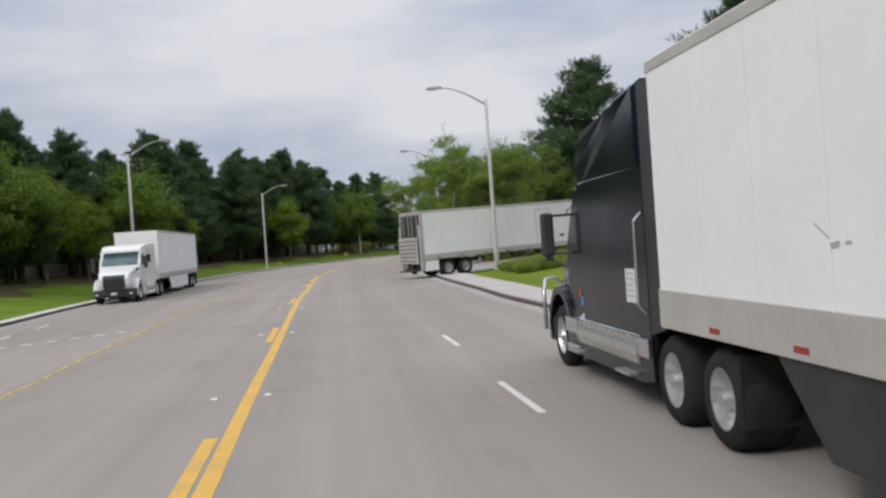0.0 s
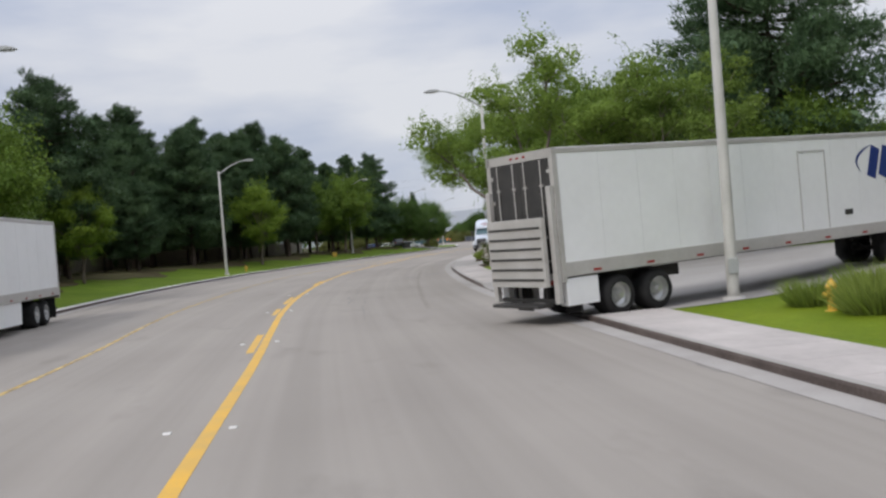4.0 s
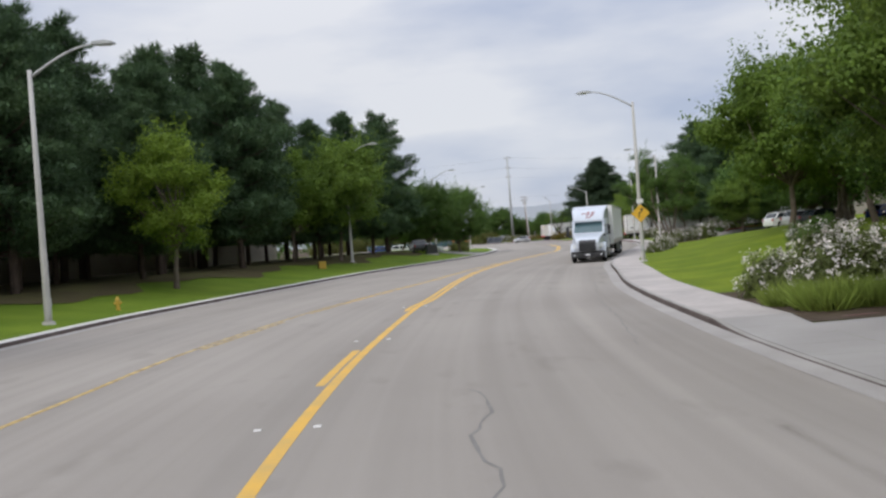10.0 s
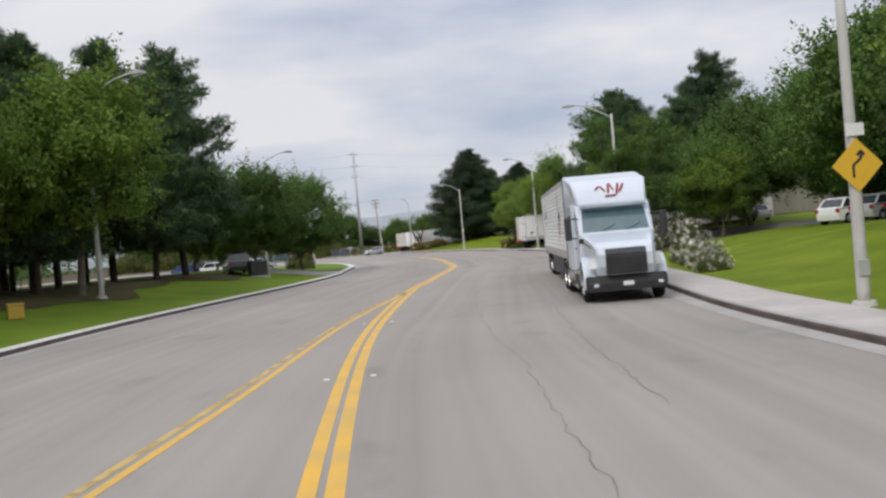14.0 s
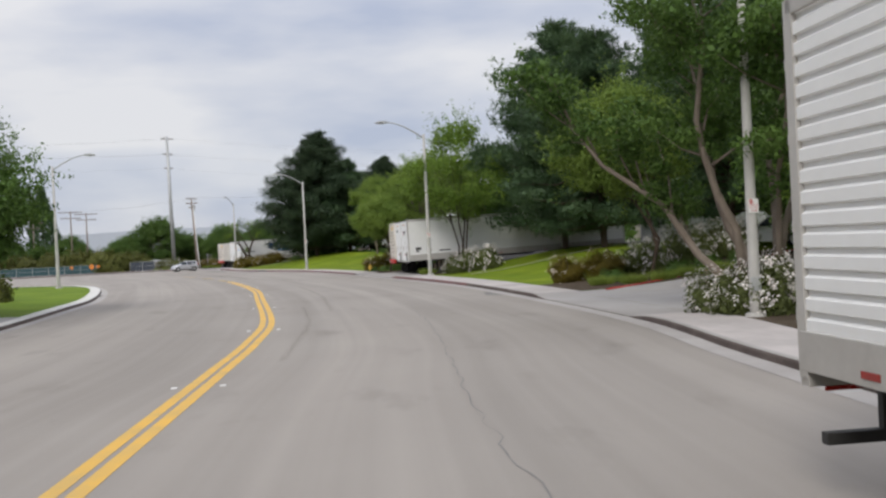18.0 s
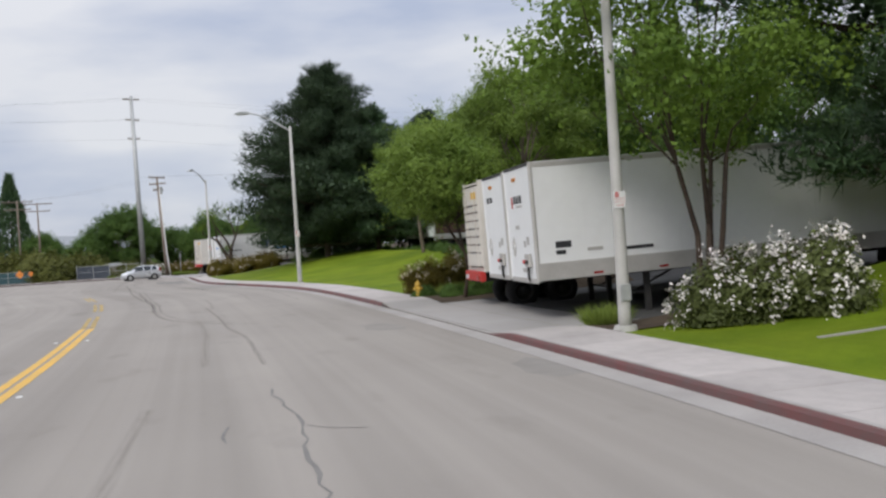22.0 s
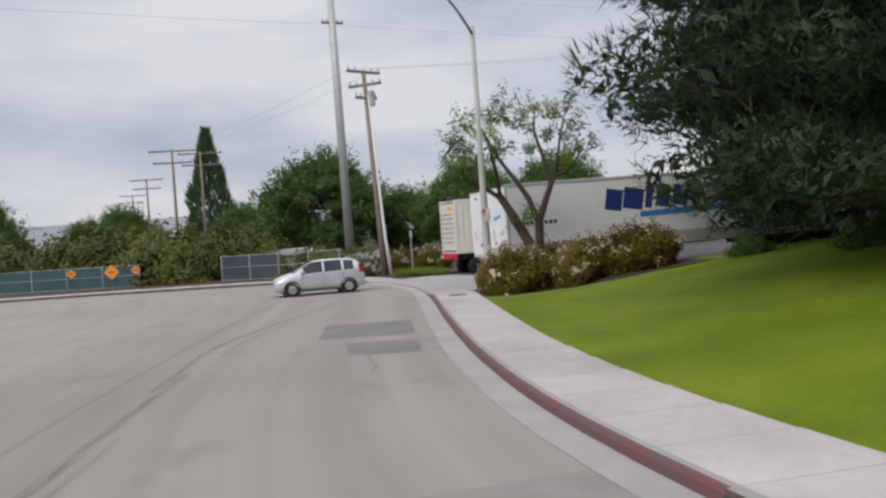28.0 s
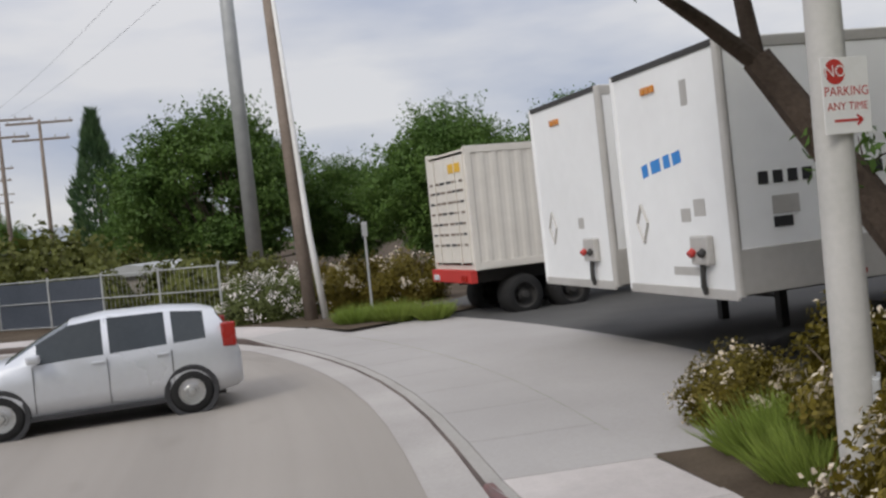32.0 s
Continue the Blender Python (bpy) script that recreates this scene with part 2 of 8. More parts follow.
M_DRIVE = mat("driveway_asphalt", (0.075, 0.073, 0.071), (0.115, 0.112, 0.108), scale=0.5, fine=40.0, rough=0.9, bump=0.25)
M_LITTER_SHADE = mat("shade_dark_needle_litter", (0.075, 0.055, 0.032), (0.10, 0.10, 0.035), scale=0.5, fine=20.0, rough=0.95, bump=0.6)
M_BARK = mat("grey_brown_bark", (0.11, 0.085, 0.065), (0.20, 0.165, 0.13), scale=2.0, fine=18.0, rough=0.95, bump=0.9)
M_BARK_D = mat("dark_pine_bark", (0.05, 0.038, 0.03), (0.10, 0.075, 0.058), scale=2.5, fine=20.0, rough=0.95, bump=1.0)
M_PINE = leaf_mat("pine_needles", (0.043, 0.082, 0.040), (0.089, 0.142, 0.058), thin=0.1)
M_LEAF = leaf_mat("broad_leaves", (0.095, 0.163, 0.025), (0.175, 0.255, 0.041), thin=0.3)
M_LEAF_B = leaf_mat("bright_broad_leaves", (0.126, 0.198, 0.036), (0.222, 0.306, 0.058), thin=0.35)
M_LEAF_Y = leaf_mat("yellow_green_leaves", (0.121, 0.201, 0.021), (0.213, 0.293, 0.039), thin=0.3)
M_LEAF_D = leaf_mat("dark_leaves", (0.058, 0.114, 0.025), (0.114, 0.187, 0.039), thin=0.2)
M_OLEANDER = leaf_mat("shrub_leaves", (0.088, 0.112, 0.033), (0.146, 0.169, 0.055), thin=0.2)
M_FLOWER = leaf_mat("pale_blossoms", (0.78, 0.70, 0.66), (0.88, 0.84, 0.80), thin=0.2, spread=0.05)
M_FLOWER_B = leaf_mat("dry_pinkish_blossoms", (0.56, 0.42, 0.35), (0.80, 0.70, 0.62), thin=0.2, spread=0.08)
M_BLADES = leaf_mat("ornamental_grass", (0.19, 0.265, 0.05), (0.29, 0.35, 0.08), thin=0.3)
M_GALV = mat("galvanised_steel", (0.36, 0.365, 0.36), (0.48, 0.485, 0.475), scale=2.0, rough=0.5, metal=0.35)
M_POLE_C = mat("pale_concrete_pole", (0.40, 0.39, 0.36), (0.52, 0.50, 0.47), scale=1.5, rough=0.8, bump=0.1)
M_WOOD_POLE = mat("weathered_pole_wood", (0.17, 0.135, 0.11), (0.28, 0.23, 0.19), scale=1.2, fine=16.0, rough=0.9, bump=0.5)


# ---- mesh helpers ----
def mesh_obj(name, verts, faces, material, parent=None, label=""):
    me = bpy.data.meshes.new(name)
    me.from_pydata(verts, [], faces)
    me.materials.append(material)
    ob = new(name, me)
    if parent:
        ob.parent = parent
    if label:
        tagged(ob, label)
    return ob


def part(name, bm, material, parent, label="", smooth=False):
    """Links a bmesh as one mesh object under a thing or a part."""
    me = bpy.data.meshes.new(name)
    bm.normal_update()
    bm.to_mesh(me)
    bm.free()
    me.materials.append(material)
    if smooth:
        me.polygons.foreach_set("use_smooth", [True] * len(me.polygons))
    ob = new(name, me)
    ob.parent = parent
    if label:
        ob["label"] = label
    return ob


def tris_obj(name, tri, material, parent=None, quads=False):
    """A mesh from an array of separate triangles or quads (n, 3 or 4, 3)."""
    k = 4 if quads else 3
    v = np.asarray(tri, dtype=np.float32).reshape(-1, 3)
    me = bpy.data.meshes.new(name)
    n = len(v) // k
    me.vertices.add(len(v))
    me.vertices.foreach_set("co", v.ravel())
    me.loops.add(len(v))
    me.loops.foreach_set("vertex_index", np.arange(len(v), dtype=np.int32))
    me.polygons.add(n)
    me.polygons.foreach_set("loop_start", np.arange(0, n * k, k, dtype=np.int32))
    me.update(calc_edges=True)
    me.materials.append(material)
    ob = new(name, me)
    if parent:
        ob.parent = parent
    return ob


def box(bm, x0, x1, y0, y1, z0, z1, bevel=0.0):
    ret = bmesh.ops.create_cube(bm, size=1.0)
    vs = ret["verts"]
    for v in vs:
        v.co = Vector((x0 + (v.co.x + 0.5) * (x1 - x0), y0 + (v.co.y + 0.5) * (y1 - y0), z0 + (v.co.z + 0.5) * (z1 - z0)))
    if bevel:
        es = list({e for v in vs for e in v.link_edges})
        bmesh.ops.bevel(bm, geom=es, offset=bevel, segments=2, affect="EDGES", profile=0.6)
    return bm


def cyl(bm, p0, p1, r0, r1=None, seg=12, caps=True):
    """A tapered round bar from p0 to p1."""
    p0, p1 = Vector(p0), Vector(p1)
    r1 = r0 if r1 is None else r1
    d = p1 - p0
    q = d.to_track_quat("Z", "Y").to_matrix().to_4x4()
    bmesh.ops.create_cone(bm, cap_ends=caps, segments=seg, radius1=r0, radius2=r1, depth=d.length, matrix=Matrix.Translation((p0 + p1) / 2) @ q)
    return bm


def tube(bm, pts, radii, seg=8):
    """A round bar along a line of points."""
    pts = [Vector([float(c) for c in p]) for p in pts]
    rings = []
    for i, p in enumerate(pts):
        d = (pts[min(i + 1, len(pts) - 1)] - pts[max(i - 1, 0)]).normalized()
        a = d.orthogonal().normalized() if i == 0 else (rings[-1][1] - d * rings[-1][1].dot(d)).normalized()
        b = d.cross(a)
        r = float(radii[i] if isinstance(radii, (list, tuple)) else radii)
        ring = [bm.verts.new(p + r * (math.cos(2 * math.pi * k / seg) * a + math.sin(2 * math.pi * k / seg) * b)) for k in range(seg)]
        rings.append((ring, a))
    for (r0, _), (r1, _) in zip(rings, rings[1:]):
        for k in range(seg):
            bm.faces.new((r0[k], r0[(k + 1) % seg], r1[(k + 1) % seg], r1[k]))
    bm.faces.new(rings[0][0][::-1])
    bm.faces.new(rings[-1][0])
    return bm


def prism(bm, outline, y0, y1, inset=0.0):
    """An outline in x and z, extruded from y0 to y1, the two ends drawn in by inset."""
    cx = sum(p[0] for p in outline) / len(outline)
    cz = sum(p[1] for p in outline) / len(outline)
    k = 1 - inset
    rows = []
    steps = ((y0, k), (y0 + 0.06, 1), (y1 - 0.06, 1), (y1, k)) if inset else ((y0, 1), (y1, 1))
    for y, f in steps:
        rows.append([bm.verts.new((cx + (x - cx) * f, y, cz + (z - cz) * f)) for x, z in outline])
    n = len(outline)
    for a, b in zip(rows, rows[1:]):
        for i in range(n):
            bm.faces.new((a[i], a[(i + 1) % n], b[(i + 1) % n], b[i]))
    bm.faces.new(rows[0][::-1])
    bm.faces.new(rows[-1])
    bmesh.ops.recalc_face_normals(bm, faces=bm.faces)
    return bm


def spline(pts, step=1.5):
    """A smooth line through points, in metres, at even steps."""
    p = np.array(pts, float) * S
    p = np.vstack([2 * p[0] - p[1], p, 2 * p[-1] - p[-2]])
    out = []
    for i in range(1, len(p) - 2):
        n = max(int(np.linalg.norm(p[i + 1] - p[i]) / 0.3), 2)
        for u in np.arange(n) / n:
            out.append(0.5 * (2 * p[i] + (p[i + 1] - p[i - 1]) * u + (2 * p[i - 1] - 5 * p[i] + 4 * p[i + 1] - p[i + 2]) * u * u + (3 * p[i] - p[i - 1] - 3 * p[i + 1] + p[i + 2]) * u ** 3))
    out.append(p[-2])
    out = np.array(out)
    s = np.concatenate([[0], np.cumsum(np.linalg.norm(np.diff(out, axis=0), axis=1))])
    k = np.linspace(0, s[-1], max(int(s[-1] / step), 2) + 1)
    return np.stack([np.interp(k, s, out[:, 0]), np.interp(k, s, out[:, 1])], 1)


def sides(line):
    """The unit normals of a line, to its right."""
    d = np.gradient(line, axis=0)
    d /= np.linalg.norm(d, axis=1)[:, None]
    return np.stack([d[:, 1], -d[:, 0]], 1)


def smooth01(u):
    u = np.clip(u, 0, 1)
    return u * u * (3 - 2 * u)


def strip(name, line, offs, heights, material, parent=None, label="", lo=None, hi=None):
    """A sheet along a line: rows at the given offsets to its right; heights is a number a row or a function of offset and y."""
    nrm = sides(line)
    keep = [i for i in range(len(line)) if (lo is None or line[i, 1] >= lo * S) and (hi is None or line[i, 1] <= hi * S)]
    v, f = [], []
    k = len(offs)
    for i in keep:
        for j, o in enumerate(offs):
            if o == 1.78:
                o = walk_width(line[i, 1] / S) - 0.02
            x, y = line[i] + nrm[i] * o
            z = heights(o, line[i, 1] / S) if callable(heights) else heights[j]
            v.append((x, y, z))
    for i in range(len(keep) - 1):
        for j in range(k - 1):
            f.append((i * k + j, i * k + j + 1, (i + 1) * k + j + 1, (i + 1) * k + j))
    ob = mesh_obj(name, v, f, material, parent, label)
    return ob


# ---- plan: kerb lines, in plan units ----
RK_PTS = [(10.2, -40), (9.3, -20), (7.6, 0), (6.3, 10), (5.3, 18), (4.2, 26.5), (3.3, 32), (2.5, 38.5), (1.6, 45), (0.4, 54.5), (-0.6, 63), (-1.4, 71.7), (-2.1, 85), (-2.35, 97), (-1.95, 108), (-1.0, 120), (0.6, 131), (2.3, 142), (4.7, 152), (8.1, 166), (10.8, 176), (13.0, 183), (15.0, 193.3), (16.4, 202), (17.3, 210), (17.9, 221), (18.3, 232), (18.5, 243), (18.3, 250), (17.6, 255.5), (16.5, 262), (15.2, 269), (14.7, 275), (14.55, 282), (14.5, 290), (14.2, 295.5), (13.3, 299.8), (11.7, 303.6), (9.3, 306), (5.6, 307.6), (0, 308.4), (-8, 308.8), (-60, 309), (-160, 309)]
LK_PTS = [(-5.5, -40), (-10, 0), (-14.1, 25), (-15.4, 35.3), (-17.2, 47), (-18.6, 60), (-20, 75), (-21.0, 86), (-21.4, 97), (-21.3, 107), (-20.6, 120), (-19.4, 128), (-17.2, 140), (-14.1, 155), (-11.4, 164.5), (-6.2, 181), (-3.2, 192.6), (-1.1, 206.7), (0, 216), (0.2, 230), (-0.5, 240), (-3, 248), (-8.5, 253), (-30, 256), (-160, 257)]
RK, LK = spline(RK_PTS), spline(LK_PTS)
DRIVES = [(55.2, 70.5, 1.0), (94.6, 103.8, 0.9), (183.6, 193.0, 0.8), (222.0, 233.0, 0.9), (291.5, 303.2, 0.3)]
BERMS = [(-40, 1.2), (20, 1.3), (45, 1.3), (56, 0.9), (72, 0.5), (92, 0.5), (106, 1.0), (120, 1.6), (155, 1.6), (175, 0.9), (196, 0.9), (208, 1.5), (219, 1.4), (236, 1.5), (250, 1.35), (264, 1.45), (278, 1.65), (288, 1.1), (300, 0.4), (420, 0.3)]


def walk_width(y):
    return float(np.interp(y, [262, 275], [1.8, 1.5]))


def in_drive(y):
    m, h = 0.0, 0.0
    for a, b, top in DRIVES:
        w = float(smooth01((y - a + 0.9) / 1.2) * smooth01((b + 0.9 - y) / 1.2))
        if w > m:
            m, h = w, top
    return m, h


def right_height(d, y):
    """The ground's height d metres to the right of the right kerb at plan y."""
    m, top = in_drive(y)
    berm = float(np.interp(y, [b[0] for b in BERMS], [b[1] for b in BERMS]))
    lot = float(smooth01((y - 240) / 5) * smooth01((285 - y) / 4))
    lawn = 0.13 + berm * (float(smooth01((d - 1.8) / 13.0)) - 0.32 * lot * float(smooth01((d - float(np.interp(y, [249, 263, 270], [9.6, 13.6, 14.2]))) / 1.6)))
    drive = 0.05 + top * float(smooth01((d - 2.0) / 22.0))
    return lawn * (1 - m) + drive * m


def left_height(d, y):
    """The ground's height d metres to the left of the left kerb."""
    return 0.13 + 1.15 * float(smooth01((d - 0.5) / 10.0)) * float(smooth01((225 - y) / 30) * 0.9 + 0.1)


def ground_z(x, y):
    """The ground's height at a place in plan units."""
    p = np.array([x, y]) * S
    i = int(np.argmin(((RK - p) ** 2).sum(1)))
    j = int(np.argmin(((LK - p) ** 2).sum(1)))
    d = float(np.dot(p - RK[i], sides(RK)[i]))
    e = float(np.dot(p - LK[j], -sides(LK)[j]))
    if d > 0 and y < 304:
        return right_height(d, RK[i, 1] / S)
    if d > 0:
        return 0.12
    return left_height(e, LK[j, 1] / S) if e > 0 else 0.0


def at(x, y, turn=0.0, size=1.0, dz=0.0, z=None):
    """The pose of a thing that stands at a place in plan units."""
    return pose(x * S, y * S, (ground_z(x, y) if z is None else z) + dz, 0, 0, turn) @ Matrix.Diagonal((size, size, size, 1))


# ---- large structure ----
tagged(mesh_obj("ground", [(-2500, -2500, -0.3), (2500, -2500, -0.3), (2500, 2500, -0.3), (-2500, 2500, -0.3)], [(0, 1, 2, 3)], M_SOIL), "flat brown open ground reaching to the horizon", "ground", kind="structure")
def edge_x(line, y, past):
    """Where a kerb line crosses y, in metres; past its end the road runs on to x = past."""
    k = np.maximum.accumulate(line[:, 1]) + np.arange(len(line)) * 1e-6
    return float(np.interp(y, k, line[:, 0])) if y <= k[-1] else past


rows_y = S * np.concatenate([np.arange(-40, 238, 1.5), np.arange(238, 257.2, 0.4), np.arange(257.4, 298, 1.5), np.arange(298, 308.99, 0.2), [309.0]])
cols_d = [0, 0.6, 1.5, 3, 4.5, 6, 8, 10, 12, 14, 16, 18, 20, 24, 30, 45, 70, 110, 190]
v, f, uvs = [], [], []
for y in rows_y:
    xr = edge_x(RK, y, -160 * S)
    w = max(xr - edge_x(LK, y, -160 * S), 0.01)
    for d in cols_d:
        v.append((xr - min(d, w), y, 0.0))
        uvs.append((min(d, w), y))
k = len(cols_d)
for i in range(len(rows_y) - 1):
    for j in range(k - 1):
        q = (i * k + j, (i + 1) * k + j, (i + 1) * k + j + 1, i * k + j + 1)
        if max(v[q[0]][0] - v[q[3]][0], v[q[1]][0] - v[q[2]][0]) > 1e-4:
            f.append(q)
me = bpy.data.meshes.new("road")
me.from_pydata(v, [], f)
me.materials.append(M_ASPHALT)
lane_uv = me.uv_layers.new(name="lane")
for loop in me.loops:
    lane_uv.data[loop.index].uv = uvs[loop.vertex_index]
ROAD = tagged(new("road", me), "worn pale grey asphalt road with cracks and tyre marks", "road", kind="structure")

R_OFFS = [1.78, 2.4, 3.2, 4.2, 5.5, 7.0, 9.0, 10.0, 11.0, 12.2, 13.5, 15.0, 16.5, 20, 25, 32, 45, 70, 110]
tagged(strip("lawn_right", RK, R_OFFS, right_height, M_GRASS, hi=303), "mown green lawn bank rising behind the pavement", "lawn", kind="structure")
far_line = RK[RK[:, 1] > 302.5 * S]
tagged(strip("verge_far", far_line, [1.7, 3, 6, 20, 60, 120], [0.13, 0.14, 0.15, 0.2, 0.3, 0.3], M_SOIL), "bare brown verge beyond the bend", "ground", kind="structure")
L_OFFS = [-0.53, -1.0, -2.0, -3.5, -5.5, -8.0, -11.0, -16, -24, -40, -80]
tagged(strip("verge_left", LK, L_OFFS[::-1], lambda o, y: left_height(-o, y), M_GRASS_L), "sloping green grass verge under the trees", "lawn", kind="structure")


# needle litter sheet; its dark colour also stands in for the pines' shade
v, f = [], []
nl = sides(LK)
sel = [i for i in range(len(LK)) if 48 * S < LK[i, 1] < 188 * S]
for i in sel:
    y = LK[i, 1]
    near = 6.2 + 1.1 * math.sin(y * 0.31) + 0.6 * math.sin(y * 0.83 + 1)
    for d in (near, 8.6, 11.0, 16.0, 24.0):
        x, yy = LK[i] - nl[i] * d
        v.append((x, yy, left_height(d, y / S) + 0.03))
for i in range(len(sel) - 1):
    for j in range(4):
        f.append((i * 5 + j, i * 5 + 5 + j, i * 5 + 6 + j, i * 5 + 1 + j))
tagged(mesh_obj("litter_left", v, f, M_LITTER_SHADE), "brown needle litter with painted tree shade on the verge", "soil", kind="structure")
tagged(strip("driveway_left", LK, [-16, -9, -5, -2, -0.56], lambda o, y: left_height(-o, y) + 0.025, M_APRON, lo=192.5, hi=203), "grey paved crossing through the verge", "driveway", kind="structure")


# kerbs: gutter pan, face and top; the face drops at the driveways
def kerb(name, line, sign, drop, label, red=(), wide=0.17):
    holder = tagged(new(name), label, "kerb", kind="structure")
    nrm = sides(line) * sign
    def lift(y):
        return 0.15 - 0.125 * (in_drive(y)[0] if drop else 0.0)
    def run(pname, prof, material, keep):
        v, f, seg = [], [], []
        k = len(prof)
        for i in range(len(line)):
            h = lift(line[i, 1] / S)
            for o, z in prof:
                x, y = line[i] + nrm[i] * o
                v.append((x, y, z if z < 0.05 else z * h / 0.15))
        for i in range(len(line) - 1):
            if keep(line[i, 1] / S, line[i, 0] / S):
                for j in range(k - 1):
                    q = (i * k + j, i * k + j + 1, (i + 1) * k + j + 1, (i + 1) * k + j)
                    f.append(q if sign < 0 else q[::-1])
        if f:
            mesh_obj(pname, v, f, material, holder)
    is_red = lambda y, x: any(a <= y <= b for a, b in red) and (x > 9 or y < 30)
    run("gutter", [(-0.46, 0.006), (-0.2, 0.004), (0.0, 0.012)], M_GUTTER, lambda y, x: True)
    # the upright face has a much darker colour than the top
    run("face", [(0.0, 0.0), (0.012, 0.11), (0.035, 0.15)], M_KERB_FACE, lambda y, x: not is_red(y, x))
    run("red_face", [(0.0, 0.0), (0.012, 0.11), (0.035, 0.15), (0.09, 0.152)], M_KERB_RED, is_red)
    run("top", [(0.035, 0.15), (wide, 0.153)], M_KERB_PALE if wide > 0.2 else M_KERB, lambda y, x: True)
    return holder


kerb("kerb_right", RK, 1, True, "concrete kerb with dark face, gutter and faded red stretches", red=[(12, 21), (205, 221.6), (233.3, 262), (266, 291), (304.7, 305.8)])
kerb("kerb_left", LK, -1, False, "pale concrete kerb along the grass verge", wide=0.68)

# right pavement: single slabs, dropped at the driveways
PAVE = tagged(new("pavement"), "light concrete pavement of square slabs", "pavement", kind="structure")
nrm = sides(RK)
n_slab = 0
for i in range(0, len(RK) - 1):
    ya = RK[i, 1] / S
    if ya < -5 or RK[i, 0] < -40:
        continue
    v = []
    for k, g in ((i, 0.004), (i + 1, -0.004)):
        d = (RK[i + 1] - RK[i]) * g
        h = 0.152 - 0.115 * in_drive(RK[k, 1] / S)[0]
        for o, dz in ((0.175, 0.0), (walk_width(ya), 0.012)):
            x, y = RK[k] + nrm[k] * o + d
            v += [(x, y, h + dz - 0.12), (x, y, h + dz)]
    f = [(1, 3, 7, 5), (0, 1, 5, 4), (2, 6, 7, 3), (0, 2, 3, 1), (4, 5, 7, 6)]
    mesh_obj("slab", v, f, M_CONC if in_drive(ya)[0] < 0.5 else M_APRON, PAVE)
    n_slab += 1

# driveways
for k, (a, b, top) in enumerate(DRIVES):
    m = M_APRON if k in (0, 1, 2) else M_DRIVE
    offs = R_OFFS[:17]
    if k > 2:  # concrete apron before the asphalt
        tagged(strip("driveway_apron", RK, R_OFFS[:3] if k == 3 else R_OFFS[:4], lambda o, y: right_height(o, y) + (0.003 if o < 2 else 0.012 if o < 2.5 else 0.02), M_APRON, lo=a - 1.3, hi=b + 1.5), "pale concrete apron across the driveway mouth", "driveway", kind="structure")
        offs = offs[2:] if k == 3 else offs[3:]
    tagged(strip("driveway", RK, offs, lambda o, y: right_height(o, y) + (0.003 if o < 2 else 0.012 if o < 2.5 else 0.02), m, lo=a - 1.3, hi=b + 1.5), "sloping driveway leading off the road", "driveway", kind="structure")

# road paint
def paint(name, pts, width, material, z=0.005, gaps=None, parent=None, label="", spans=None):
    line = spline(pts, 0.4 if spans else 0.8)
    nrm = sides(line)
    v, f = [], []
    s = 0.0
    for i in range(len(line)):
        for o in (-width / 2, width / 2):
            x, y = line[i] + nrm[i] * o
            v.append((x, y, z))
    for i in range(len(line) - 1):
        s += float(np.linalg.norm(line[i + 1] - line[i]))
        if gaps and (s % (gaps[0] + gaps[1])) > gaps[0]:
            continue
        if spans and not any(a <= line[i, 1] / S <= b for a, b in spans):
            continue
        f.append((2 * i, 2 * i + 1, 2 * i + 3, 2 * i + 2))
    return mesh_obj(name, v, f, material, parent, label)


YEL = [(2.2, -12), (0.7, 0), (-0.5, 8.5), (-1.35, 14.3), (-2.4, 21.7), (-4.2, 34.2), (-5.15, 41), (-6.35, 51), (-7.35, 58.5), (-8.25, 65.5), (-9.1, 74.5), (-9.7, 84.7), (-9.95, 93), (-9.9, 100), (-9.6, 107), (-8.9, 117), (-8.3, 121.2), (-7.12, 133), (-5.85, 143), (-4.25, 152), (-1.7, 164), (-0.2, 169.5), (2.85, 180.8), (4.2, 186), (5.55, 192.5), (7.3, 206), (8.4, 215), (9.0, 225), (9.3, 235)]
YEL_B = [(9.3, 235.3), (8.9, 250), (7.4, 264)]
YEL2 = [(-3.3, -12), (-4.7, 0), (-5.9, 15.8), (-7.0, 23), (-9.4, 41), (-11.1, 55.4), (-12.6, 65.5), (-13.6, 75), (-14.6, 92), (-14.5, 101.6), (-14.2, 108), (-13.0, 117), (-12.0, 122.5), (-11.3, 126), (-9.9, 132), (-8.4, 138.5), (-6.4, 148), (-4.75, 154.4), (-2.6, 162.2)]
LINES = tagged(new("road_marking"), "worn yellow and white road lines", "road marking", kind="structure")
off = lambda pts, d: [tuple(p) for p in (np.array(pts) + sides(np.array(pts, float)) * d)]
paint("solid_line", YEL, 0.20, M_YELLOW, parent=LINES)
paint("broken_line", off(YEL[:16], -0.225), 0.18, M_YELLOW, parent=LINES, spans=[(-8.6, -4.4), (6.8, 11), (22.2, 26.3), (37.8, 41.6), (53.2, 57.4), (64, 67), (69.9, 74.3), (85.3, 89.9), (100.4, 105), (115.8, 120)])
paint("solid_line", off(YEL[15:], -0.26), 0.19, M_YELLOW, parent=LINES)
paint("faded_line", YEL_B, 0.16, M_YELLOW_WORN, gaps=(7.0, 3.5), parent=LINES)
paint("faded_line", off(YEL_B, -0.26), 0.14, M_YELLOW_WORN, gaps=(6.0, 5.0), parent=LINES)
paint("outer_line", YEL2, 0.13, M_YELLOW_WORN, parent=LINES)
